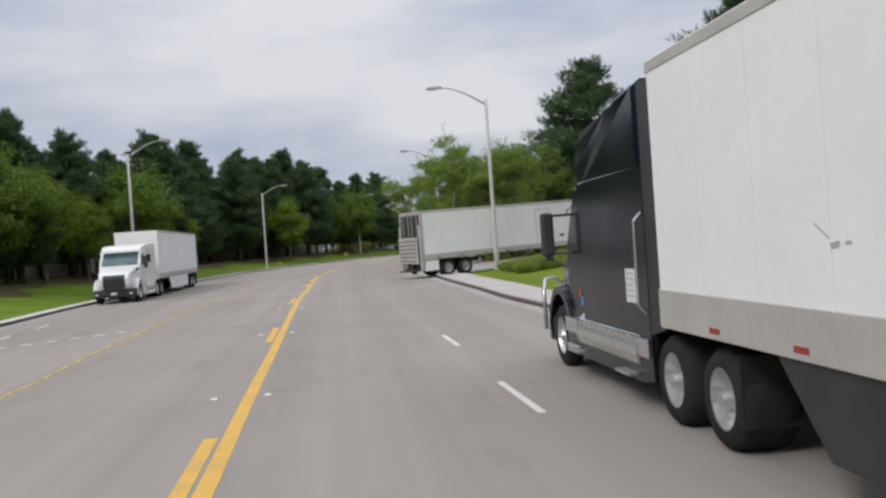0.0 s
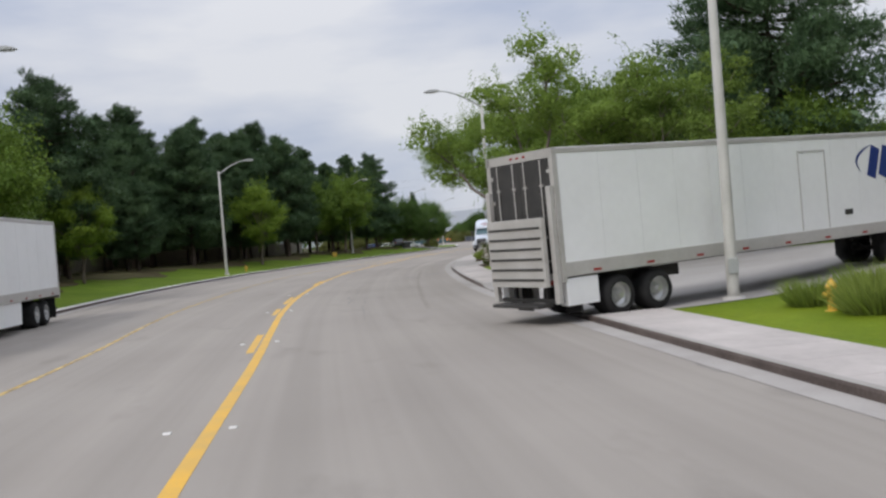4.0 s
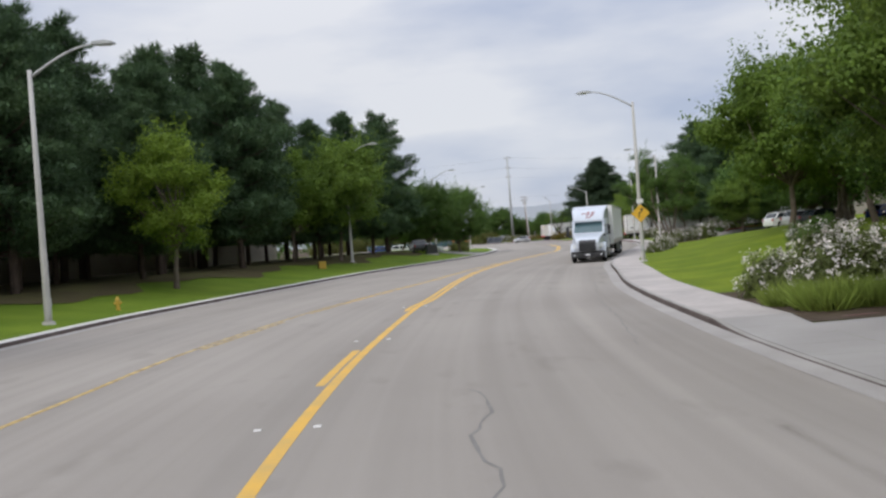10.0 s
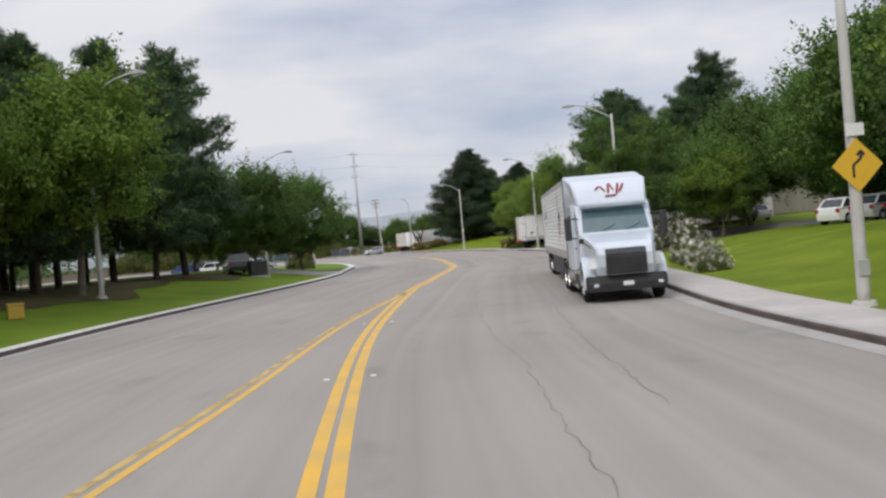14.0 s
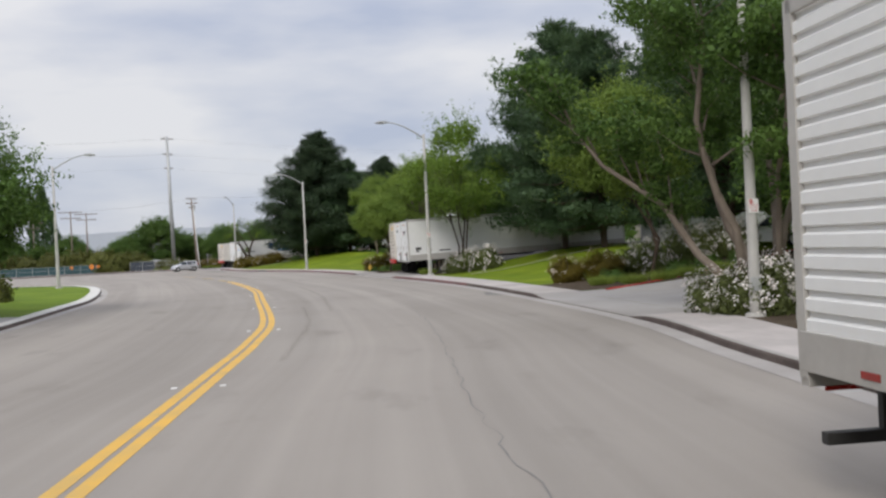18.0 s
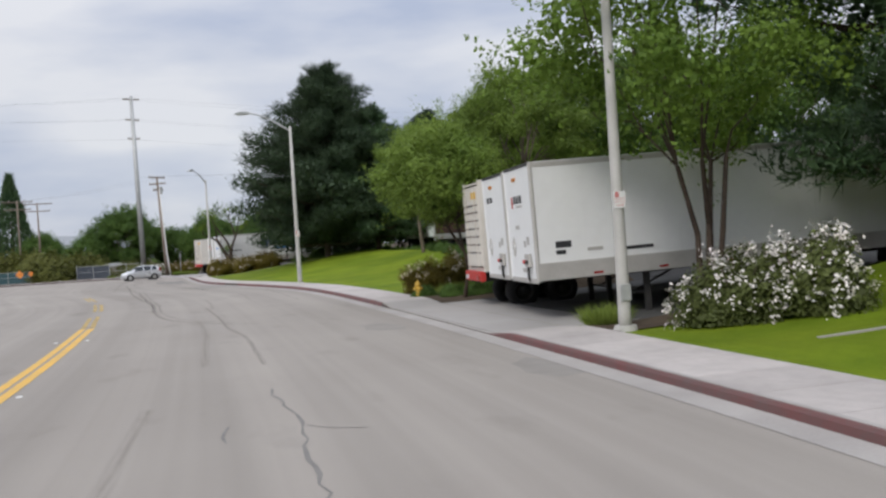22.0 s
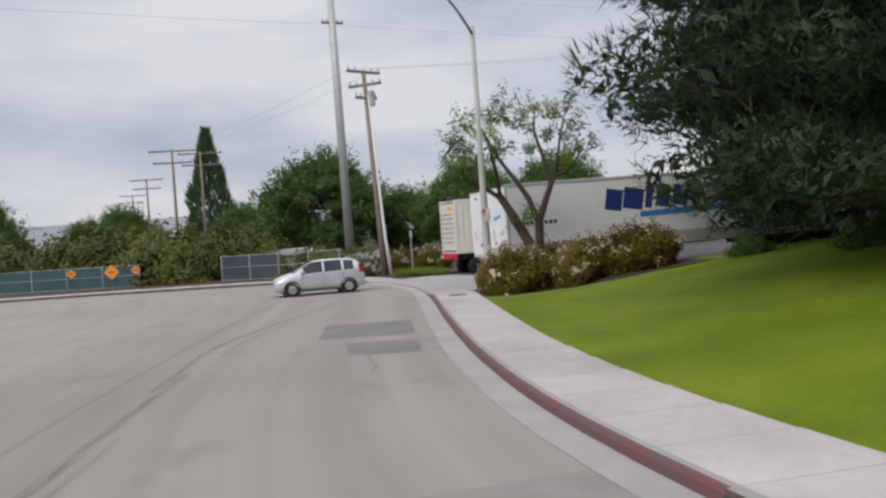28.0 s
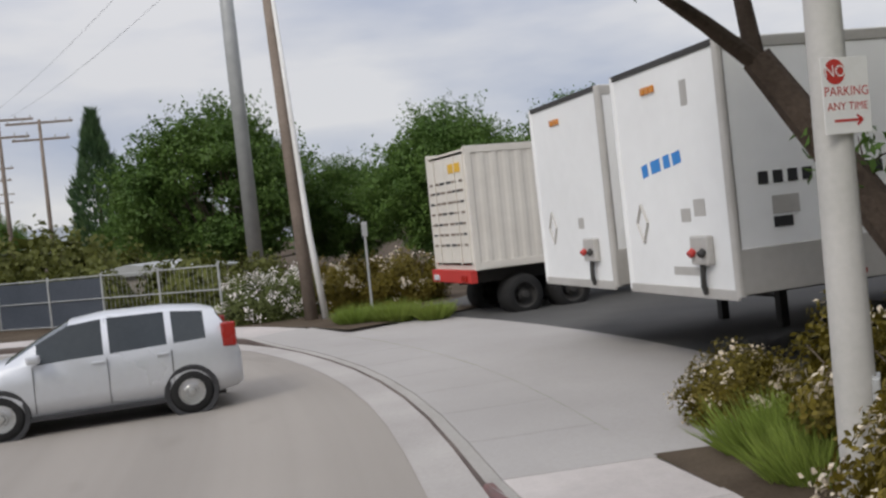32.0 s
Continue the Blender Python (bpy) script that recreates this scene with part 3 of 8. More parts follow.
paint("outer_line", off(YEL2[10:13], 0.22), 0.13, M_YELLOW_WORN, gaps=(8.0, 3.0), parent=LINES)
paint("outer_line", off(YEL2[12:], 0.22), 0.14, M_YELLOW, parent=LINES)
for a, b in (((1.75, 19.0), (1.4, 21.3)), ((2.75, 11.4), (2.35, 14.0)), ((3.7, 3.8), (3.35, 6.4)), ((-12.2, 28.0), (-12.7, 30.5)), ((-13.0, 33), (-13.4, 35))):
    paint("lane_dash", [a, b], 0.11, M_WHITE_PAINT, parent=LINES)

# worn white marking by the far lane
for k in range(7):
    x, y = -11.3 + 0.47 * k, 25.4 + 0.56 * k
    w = 0.10 + 0.05 * (k % 3)
    mesh_obj("worn_marking", [((x - w) * S, (y - 0.16) * S, 0.005), ((x + 0.14) * S, (y - 0.1) * S, 0.005), ((x + w) * S, (y + 0.16) * S, 0.005), ((x - 0.12) * S, (y + 0.1) * S, 0.005)], [(0, 1, 2, 3)], M_WHITE_PAINT, LINES)


# ---- trees and shrubs ----
rng = np.random.default_rng(7)


def unit(n):
    v = rng.normal(size=(n, 3))
    return v / np.linalg.norm(v, axis=1)[:, None]


def blades(base, way, length, width):
    """Narrow triangles that point along way from base."""
    side = np.cross(way, unit(len(way)))
    side /= np.linalg.norm(side, axis=1)[:, None] + 1e-9
    w = (width * 0.5)[:, None] * side
    return np.stack([base - w, base + w, base + way * length[:, None]], 1)


def leaves(at_, size, droop=0.25, out=None, wide=0.3):
    """Folded leaf shapes about the points; with out they lie like scales over a clump."""
    n = len(at_)
    if out is None:
        a = unit(n)
        a[:, 2] -= droop
        a /= np.linalg.norm(a, axis=1)[:, None]
        b = np.cross(a, unit(n))
    else:
        f = out + unit(n) * 0.75
        f /= np.linalg.norm(f, axis=1)[:, None] + 1e-9
        a = np.cross(f, unit(n))
        a[:, 2] -= droop * 0.6
        a /= np.linalg.norm(a, axis=1)[:, None] + 1e-9
        b = np.cross(f, a)
    b /= np.linalg.norm(b, axis=1)[:, None] + 1e-9
    L = (size * rng.uniform(0.7, 1.35, n))[:, None]
    up = np.cross(a, b) * L * 0.12
    return np.stack([at_ - a * L * 0.5, at_ + b * L * wide + up, at_ + a * L * 0.5, at_ - b * L * wide + up], 1)


def clump(c, s, flat, n_in, n_out, size, inner=0.72, wide=0.3):
    """Leaves of one clump: broad sprays inside, small leaves outside."""
    z = min(max(s * 0.24, size), 0.15)
    n_in = int(n_in * min((max(s * 0.24, size) / z) ** 2, 2.2))
    u = unit(n_in)
    k = np.array([1.1, 1.1, flat]) * s
    deep = leaves(c + u * k * (inner * rng.uniform(0.75, 1.0, n_in))[:, None], np.full(n_in, z), out=u, wide=0.42)
    u = unit(n_out)
    lump = 1 + 0.22 * np.sin(5 * u[:, 0] + 9 * c[0]) * np.sin(5 * u[:, 1] + 7 * c[1])
    thin = leaves(c + u * k * (rng.uniform(0.55, 1.12, n_out) ** 0.8 * lump)[:, None], np.full(n_out, size), out=u, wide=wide)
    return np.concatenate([deep, thin])


def pine(h, r, bare=0.12, seed=1, label="", limbs=58, dome=2.3, needles=20, pad=1.0, soft=1.0, rise=(0.0, 0.42), material=None):
    """A dark pine: straight trunk, whorls of limbs, pads of needles."""
    global rng
    rng = np.random.default_rng(seed)
    root = tagged(new("pine_tree"), label or "tall dark green pine with a feathery uneven crown", "tree", group="pine trees along the road")
    bm = bmesh.new()
    lean = rng.uniform(-0.03, 0.03, 2)
    us = np.linspace(0, 0.97, 9)
    axis = [(lean[0] * h * u + 0.12 * math.sin(5 * u + seed), lean[1] * h * u + 0.12 * math.cos(4 * u), h * u) for u in us]
    tube(bm, axis, [max(0.24 * (1 - u) ** 0.8 * h / 14, 0.02) for u in us], 8)
    quads, tufts = [], []
    for k in range(limbs):
        u = bare + (0.99 - bare) * (k + rng.uniform(0, 1)) / limbs
        prof = r * (1 - max(0.0, (u - 0.34) / 0.68) ** dome) * (0.70 + 0.30 * min(1, (u - bare) / 0.15 + 0.2)) * rng.uniform(0.68, 1.1)
        prof = max(prof, 0.45)
        ang = k * 2.4 + rng.uniform(-0.4, 0.4)
        o = np.array([np.interp(u, us, [p[i] for p in axis]) for i in range(3)])
        tip = o + np.array([math.cos(ang) * prof, math.sin(ang) * prof, prof * rng.uniform(*rise) + max(0.0, u - 0.66) * rng.uniform(0.5, 4.5)])
        mid = (o + tip) / 2 + np.array([0, 0, -0.08 * prof])
        tube(bm, [o, mid, tip], [0.055 * prof / 3 + 0.015, 0.035 * prof / 3 + 0.01, 0.008], 5)
        for f in (0.35, 0.6, 0.8, 0.98):
            c = o + (tip - o) * f + rng.normal(size=3) * 0.16
            s = (0.42 + 0.14 * prof) * rng.uniform(0.75, 1.2) * pad
            m = int(16 / soft ** 2.6)
            v = unit(m)
            quads.append(leaves(c + v * s * np.array([0.48, 0.48, 0.22]) * (2 - soft), np.full(m, s * 0.5 * soft), out=v, wide=0.3 * soft ** 0.8))
            z = min(s * 0.3, 0.26) * soft
            m = int(78 * min((s * 0.3 / z) ** 2, 2.6 / soft))
            v = unit(m)
            quads.append(leaves(c + v * s * np.array([0.9, 0.9, 0.5]), np.full(m, z), out=v, wide=0.17 * soft))
            v = unit(needles)
            p = c + v * s * np.array([1.1, 1.1, 0.62]) * rng.uniform(0.6, 1.0, needles)[:, None]
            d = v * 0.8 + (tip - o) / np.linalg.norm(tip - o) * 0.35 + np.array([0, 0, 0.45])
            tufts.append((p, d))
    part("trunk", bm, M_BARK_D, root, "dark rough trunk")
    p, d = np.vstack([q[0] for q in tufts]), np.vstack([q[1] for q in tufts])
    k = 5
    p, d = np.repeat(p, k, 0), np.repeat(d, k, 0) + rng.normal(size=(len(p) * k, 3)) * 0.45
    d /= np.linalg.norm(d, axis=1)[:, None]
    n = len(p)
    tri = blades(p, d, rng.uniform(0.28, 0.6, n), rng.uniform(0.06, 0.12, n) * soft ** 1.5)
    needle = np.concatenate([tri, tri[:, 2:3] + (tri[:, 0:1] - tri[:, 2:3]) * 0.04], 1)
    tris_obj("crown", np.concatenate([np.concatenate(quads), needle]), material or M_PINE, root, quads=True)
    return root


def broad_tree(h, r, seed=1, material=None, name="broadleaf_tree", label="", trunks=1, clumps=46, per=110, size=0.26, bare=0.32, spread=1.0, bark=None, group="broadleaf trees by the road", fill=1.0, lean=0.0, clump_r=(0.20, 0.34), thick=1.0, sway=0.30):
    """A tree with a forked trunk, limbs and a crown of leaf clumps with gaps."""
    global rng
    rng = np.random.default_rng(seed)
    root = tagged(new(name), label or "leafy green broadleaf tree with a loose uneven crown", "tree", group=group)
    bm = bmesh.new()
    heads = []
    for k in range(trunks):
        a = rng.uniform(0, 6.28) + k * 6.28 / max(trunks, 1)
        b0 = np.array([math.cos(a) * 0.14 * (trunks > 1), math.sin(a) * 0.14 * (trunks > 1), -0.1])
        out = sway * r if trunks > 1 else 0.08 * r
        top = b0 + np.array([math.cos(a) * out - lean, math.sin(a) * out, h * bare * rng.uniform(0.95, 1.25)])
        mid = (b0 + top) / 2 + rng.normal(size=3) * (0.2 if trunks > 1 else 0.08)
        R = 0.020 * h * (0.62 if trunks > 1 else 1.0) * thick
        tube(bm, [b0, mid, top], [R, R * 0.82, R * 0.66], 8)
        heads.append((top, R * 0.66))
    cz, rz = h * (bare + 1) / 2, h * (1 - bare) / 2
    u = unit(clumps)
    c = u * rng.uniform(0.45, 0.98, clumps)[:, None] ** 0.6 * np.array([r, r, rz]) * np.array([0.86, 0.86, 0.88]) + np.array([-lean, 0, cz])
    c[:, :2] *= (1.05 - 0.35 * np.clip((c[:, 2:] - cz) / rz, 0, 1)) * spread
    crown = []
    for i in range(clumps):
        o, R = heads[int(np.argmin([np.linalg.norm(c[i, :2] - q[0][:2]) for q in heads]))]
        if i % 3 == 0:
            a, b = o + (c[i] - o) * 0.33 + rng.normal(size=3) * 0.22 + np.array([0, 0, 0.05 * h * rng.uniform(0, 1)]), o + (c[i] - o) * 0.68 + rng.normal(size=3) * 0.28 + np.array([0, 0, 0.05 * h * rng.uniform(-0.5, 1)])
            tube(bm, [o, a, b, c[i]], [R * 0.6, R * 0.42, R * 0.25, 0.012], 5)
        cs = r * rng.uniform(*clump_r)
        crown.append(clump(c[i], cs, 0.75, int(220 * fill), per, size))
        # leafy shoots that break the outline
        for _ in range(4):
            d = (c[i] - np.array([-lean, 0, cz - 0.3 * rz])) / r * 0.8 + unit(1)[0] * 0.8 + np.array([0, 0, 0.35])
            d /= np.linalg.norm(d)
            u = rng.uniform(0.5, 1.0, 22)[:, None]
            crown.append(leaves(c[i] + d * u * cs * rng.uniform(1.35, 1.9) + rng.normal(size=(22, 3)) * 0.12 * cs, np.full(22, size * 0.95), wide=0.28))
    part("trunk", bm, bark or M_BARK, root, "bare branching trunk")
    tris_obj("crown", np.concatenate(crown), material or M_LEAF, root, quads=True)
    return root


def shrub(r, h, seed=1, flower=None, label="", name="flowering_shrub", n=2600, n_f=170, leaf=None, size=0.12, tuck=0.0):
    """A dense rounded shrub of upright leaves, with blossoms on its outside."""
    global rng
    rng = np.random.default_rng(seed)
    root = tagged(new(name), label, "shrub", group="shrubs beside the pavement")

    def shell(m, lo, hi, top):
        u = unit(m)
        u[:, 2] = np.abs(u[:, 2])
        lump = 1 + 0.16 * np.sin(3 * np.arctan2(u[:, 1], u[:, 0]) + seed) + 0.1 * np.sin(7 * u[:, 2] + 2 * seed + 4 * u[:, 0])
        p = u * (rng.uniform(lo, hi, m) * lump)[:, None] * np.array([r, r, h * top])
        p[:, 2] = np.maximum(p[:, 2], 0.06)
        p[:, :2] *= (1 - tuck * np.clip(1 - p[:, 2:] / (0.5 * h), 0, 1))
        return p, u

    p, u = shell(n // 6, 0.66, 0.84, 0.94)
    q, v = shell(n, 0.72, 1.06, 0.94)
    tris_obj("foliage", np.concatenate([leaves(p, np.full(len(p), size * 2.6), out=u, wide=0.42), leaves(q, np.full(n, size), droop=-0.6, out=v)]), leaf or M_OLEANDER, root, quads=True)
    bm = bmesh.new()
    for k in range(7):
        a = k * 0.9 + seed
        tube(bm, [(0.1 * math.cos(a), 0.1 * math.sin(a), -0.05), (0.3 * r * math.cos(a), 0.3 * r * math.sin(a), 0.45 * h), (0.62 * r * math.cos(a), 0.62 * r * math.sin(a), 0.8 * h)], [0.03, 0.02, 0.008], 5)
    part("woody_base", bm, M_BARK, root)
    if flower:
        # blossoms stand in loose heads
        p, u = shell(n_f // 2, 0.95, 1.08, 0.96)
        keep = rng.uniform(0, 1, len(p)) < 0.15 + 0.95 * p[:, 2] / h
        p, u = p[keep], u[keep]
        p = np.repeat(p, 12, 0) + rng.normal(size=(len(p) * 12, 3)) * 0.07
        tris_obj("blossom", leaves(p, np.full(len(p), 0.08), droop=0, out=np.repeat(u, 12, 0)), flower, root, quads=True)
    return root


def grass_clump(r, h, seed=1, n=900, label="", material=None):
    global rng
    rng = np.random.default_rng(seed)
    root = tagged(new("grass_clump"), label or "soft light green clump of ornamental grass", "plant", group="grass clumps beside the pavement")
    a = rng.uniform(0, 6.28, n)
    q = rng.uniform(0, 1, n) ** 0.5 * r * 0.55
    p = np.stack([np.cos(a) * q, np.sin(a) * q, np.zeros(n)], 1)
    way = np.stack([np.cos(a) * q / r * 1.5, np.sin(a) * q / r * 1.5, np.full(n, 1.0)], 1) + rng.normal(size=(n, 3)) * 0.22
    way /= np.linalg.norm(way, axis=1)[:, None]
    tris_obj("foliage", blades(p, way, rng.uniform(0.6, 1.1, n) * h, np.full(n, 0.03)), material or M_BLADES, root)
    return root


def scatter(base, spots):
    """Sets a thing at the first place and copies of it at the others: (x, y, size, turn)."""
    for k, sp in enumerate(spots):
        x, y, size = sp[:3]
        turn = sp[3] if len(sp) > 3 else (x * 37 + y * 91) % 360
        m = at(x, y, turn, size, -0.05)
        if k == 0:
            base.matrix_world = m
        else:
            copy_thing(base, m)


# pines: three kinds of crown
PINES_L = []
for k, y in enumerate(np.arange(54, 182, 4.4)):
    i = int(np.argmin(np.abs(LK[:, 1] / S - y)))
    x = LK[i, 0] / S
    tall = float(np.interp(y, [54, 74, 85, 95, 105, 115, 125, 138, 150, 182], [0.9, 0.82, 0.9, 0.85, 0.82, 0.90, 0.98, 1.08, 1.18, 1.0]))
    PINES_L.append((x - 10.5 - 2.0 * math.sin(k * 2.1), y + 1.3 * math.sin(k * 3.7), tall * (0.90 + 0.12 * math.sin(k * 5.3))))
    PINES_L.append((x - 16.5 - 2.0 * math.cos(k * 1.7), y + 2.5 + math.cos(k), tall * (0.98 + 0.12 * math.sin(k * 2.9))))
    if k % 2:
        PINES_L.append((x - 23 - 2.0 * math.cos(k * 1.1), y + 1.5, tall * 1.02))
PINES_L += [(-13.6, 187.5, 1.1), (-17.5, 183, 0.95), (-30.0, 100.5, 1.27), (-36, 45, 1.0), (-34, 34, 0.9), (-38, 52, 0.9), (-30, 22, 1.0), (-33, 8, 1.1), (-27, 12, 0.8), (-36, 62, 1.1), (-20, 188, 0.8), (-30, 30, 0.85)]
PINES_R = [(26, 66, 1.0), (41, 226, 1.1), (27.4, 199.0, 1.0), (31.5, 200.5, 1.1)]
kinds = [pine(17.0, 4.8, 0.13, seed=3, dome=2.5, limbs=76, soft=0.8), pine(18.0, 4.5, 0.14, seed=11, dome=2.1, limbs=80, soft=0.8), pine(16.2, 5.2, 0.14, seed=23, dome=3.0, limbs=76, soft=0.8)]
for j, base in enumerate(kinds):
    scatter(base, (PINES_L + PINES_R)[j::3])
big = pine(15.4, 7.0, 0.06, seed=31, label="massive dark pine with branches sweeping low over the lawn", limbs=150, dome=1.45, pad=1.1, soft=0.55, needles=34, material=leaf_mat("dark_pine_needles", (0.032, 0.055, 0.029), (0.052, 0.080, 0.037), thin=0.08))
scatter(big, [(24.6, 276.7, 0.97, 20), (28.1, 288.4, 0.95, 140), (37, 290.7, 0.9, 80)])
lot_pine = pine(16.0, 6.4, 0.10, seed=37, label="broad dark pine with a bare trunk and spreading crown", limbs=96, dome=2.0, soft=0.7, needles=24, rise=(-0.14, 0.32))
scatter(lot_pine, [(29.5, 219.8, 0.95, 40), (29.2, 214.3, 0.88, 150), (13.3, 79.0, 1.04, 20), (20.6, 58.5, 1.04, 75), (26.5, 58.5, 1.0, 165), (22.5, 45.5, 1.15, 120), (28.0, 36.0, 1.1, 220), (28.2, 274.9, 0.74, 310)])

# broadleaf trees
green = broad_tree(10.2, 4.7, seed=4, clumps=92, per=150, clump_r=(0.12, 0.31), size=0.2, bare=0.24, label="bright green leafy street tree on the grass")
scatter(green, [(8.5, 112, 0.95), (11.5, 121, 1.0), (13.5, 131, 1.05), (16.5, 141, 1.08), (19.5, 150, 1.1), (12.8, 140.5, 1.12), (21, 153, 1.2), (25, 188, 0.72), (-26, 52.5, 0.95), (12, 92, 0.95), (6.5, 90.5, 1.1), (-16.9, 170.0, 1.2), (-20.5, 166.0, 1.0), (-25.5, 79, 1.0), (-28.8, 88, 0.9), (-28.0, 61, 0.9), (38.9, 219.7, 1.15), (8.0, 98, 0.95), (5.6, 108.5, 0.9), (13.5, 75.5, 0.72), (19.0, 76.0, 0.6)])
yel = broad_tree(9.6, 3.3, seed=9, material=M_LEAF_Y, clumps=64, per=200, clump_r=(0.12, 0.36), size=0.15, bare=0.26, fill=0.6, spread=1.1, label="light yellow-green young tree in front of the pines")
scatter(yel, [(-22.6, 137.0, 0.95), (-27.0, 66, 0.85), (-27.6, 99, 0.75), (-26.4, 72, 0.7)])
lawn_tree = broad_tree(9.6, 3.5, seed=63, material=M_LEAF_B, clumps=70, per=560, clump_r=(0.10, 0.24), size=0.095, fill=0.45, bare=0.36, thick=0.72, label="lawn tree with a slim trunk and an open leafy crown")
scatter(lawn_tree, [(28.0, 261.8, 0.95), (30.1, 254.9, 1.12), (30.5, 250.9, 1.15), (28.5, 241.5, 1.05), (24.6, 236.4, 0.94)])
bed_tree = broad_tree(7.6, 3.0, seed=77, trunks=2, material=M_LEAF_B, clumps=64, per=460, clump_r=(0.13, 0.30), size=0.10, fill=0.5, bare=0.36, thick=0.8, sway=0.2, lean=0.7, label="leafy forked tree leaning out of a shrub bed", bark=M_BARK_D)
scatter(bed_tree, [(21.0, 233.1, 0.85, 350), (20.5, 195.2, 1.3, 345)])
PALE = mat("pale_smooth_bark", (0.16, 0.13, 0.105), (0.26, 0.215, 0.175), scale=2.0, rough=0.9, bump=0.4)


def vase_tree(seed):
    """A tree whose pale stems fan out from one foot, with limbs bare far up and an airy crown on their shoots."""
    global rng
    rng = np.random.default_rng(seed)
    root = tagged(new("multi_stem_tree"), "multi-stemmed tree with pale bare limbs fanning into a wide airy crown", "tree", group="broadleaf trees by the road")
    stems = [
        [(-0.1, 0.0, 0.0), (-0.9, 0.1, 0.65), (-1.6, 0.2, 1.35), (-2.5, 0.1, 2.6), (-4.0, -0.1, 3.9), (-4.9, -0.2, 5.0)],
        [(-0.05, 0.1, 0.0), (-0.56, 0.3, 1.4), (-1.2, 0.5, 2.7), (-1.5, 0.8, 3.7), (-1.7, 1.0, 5.3), (-2.2, 1.3, 7.2)],
        [(0.0, -0.1, 0.0), (-0.35, -0.4, 1.0), (-0.8, -0.9, 2.9), (-1.0, -1.3, 4.6), (-0.7, -1.7, 6.2), (-0.9, -2.0, 7.8)],
        [(0.05, 0.0, 0.0), (0.2, 0.3, 1.2), (0.0, 0.8, 2.7), (-0.25, 1.4, 4.2), (0.3, 1.9, 5.8), (0.2, 2.3, 7.6)],
        [(0.1, -0.05, 0.0), (0.5, -0.2, 1.8), (1.05, -0.5, 3.1), (2.0, -0.7, 4.4), (2.6, -0.9, 5.7), (3.0, -1.2, 7.0)],
        [(0.1, 0.1, 0.0), (0.45, -0.5, 1.6), (0.7, -1.2, 3.2), (1.1, -1.7, 4.8), (1.0, -2.2, 6.4)]]
    bm, crown = bmesh.new(), []
    for k, st in enumerate(stems):
        st = np.array(st)
        n = len(st)
        R = 0.155 - 0.012 * k
        line = np.concatenate([[st[i] + (st[i + 1] - st[i]) * f + rng.normal(size=3) * 0.05 * (i > 0) for f in (0.0, 0.5)] for i in range(n - 1)] + [st[-1:]])
        tube(bm, list(line), list(np.linspace(R, 0.03, len(line))), 8)
        for q in range(13):
            u = rng.uniform(0.42, 1.0)
            f = u * (n - 1)
            i = min(int(f), n - 2)
            o = st[i] + (st[i + 1] - st[i]) * (f - i)
            d = unit(1)[0] + np.array([0.25 * o[0], 0.25 * o[1], 0.9])
            d /= np.linalg.norm(d)
            tip = o + d * rng.uniform(0.9, 2.3)
            mid = (o + tip) / 2 + unit(1)[0] * 0.18
            tube(bm, [o, mid, tip], [0.035 * (1.3 - u) + 0.012, 0.02, 0.006], 5)
            for c, cs in ((tip, rng.uniform(0.5, 0.95)), (mid + unit(1)[0] * 0.3, rng.uniform(0.3, 0.6))):
                crown.append(clump(c, cs, 0.6, 60, 210, 0.11, wide=0.24))
                for _ in range(3):
                    w = unit(1)[0] + np.array([0, 0, 0.2])
                    p = c + w * rng.uniform(0.5, 1.0, 20)[:, None] * cs * 1.5 + rng.normal(size=(20, 3)) * 0.09
                    crown.append(leaves(p, np.full(20, 0.11), wide=0.24))
    part("trunk", bm, PALE, root, "pale bare stems fanning from one foot", smooth=True)
    tris_obj("crown", np.concatenate(crown), M_LEAF_B, root, quads=True)
    return root


vase = vase_tree(17)
scatter(vase, [(2.75, 73.6, 1.08, 0), (7.0, 82.5, 1.0, 200), (7.0, 72.5, 0.85, 95)])
lamp_tree = copy_thing(vase, at(15.9, 182.2, 308, 1.0, -0.05))  # of a darker-leaved kind
for piece in lamp_tree.children:
    if piece.name.startswith("crown"):
        piece.material_slots[0].link = "OBJECT"
        piece.material_slots[0].material = M_LEAF_D
tagged(lamp_tree, "dark-leaved multi-stemmed tree with pale limbs beside a street lamp", "tree", group="broadleaf trees by the road")
airy = broad_tree(8.6, 3.6, seed=52, trunks=4, bare=0.30, clumps=44, per=240, size=0.11, fill=0.3, thick=0.6, sway=0.09, material=M_LEAF, clump_r=(0.14, 0.27), label="slender multi-stemmed tree with an airy crown beside the trailers", bark=M_BARK_D)
scatter(airy, [(22.3, 220.6, 1.22, 100)])
leaning = broad_tree(11.2, 4.9, seed=41, trunks=2, bare=0.42, clumps=88, per=380, size=0.10, lean=3.3, thick=1.35, fill=0.4, clump_r=(0.12, 0.26), material=M_LEAF_B, label="large old tree with thick pale limbs leaning over the road", bark=M_BARK)
scatter(leaning, [(4.2, 98.4, 1.0, 0)])
dark = broad_tree(11.2, 5.6, seed=21, material=M_LEAF_D, clumps=125, per=140, clump_r=(0.11, 0.30), size=0.22, bare=0.12, label="dense dark green rounded tree")
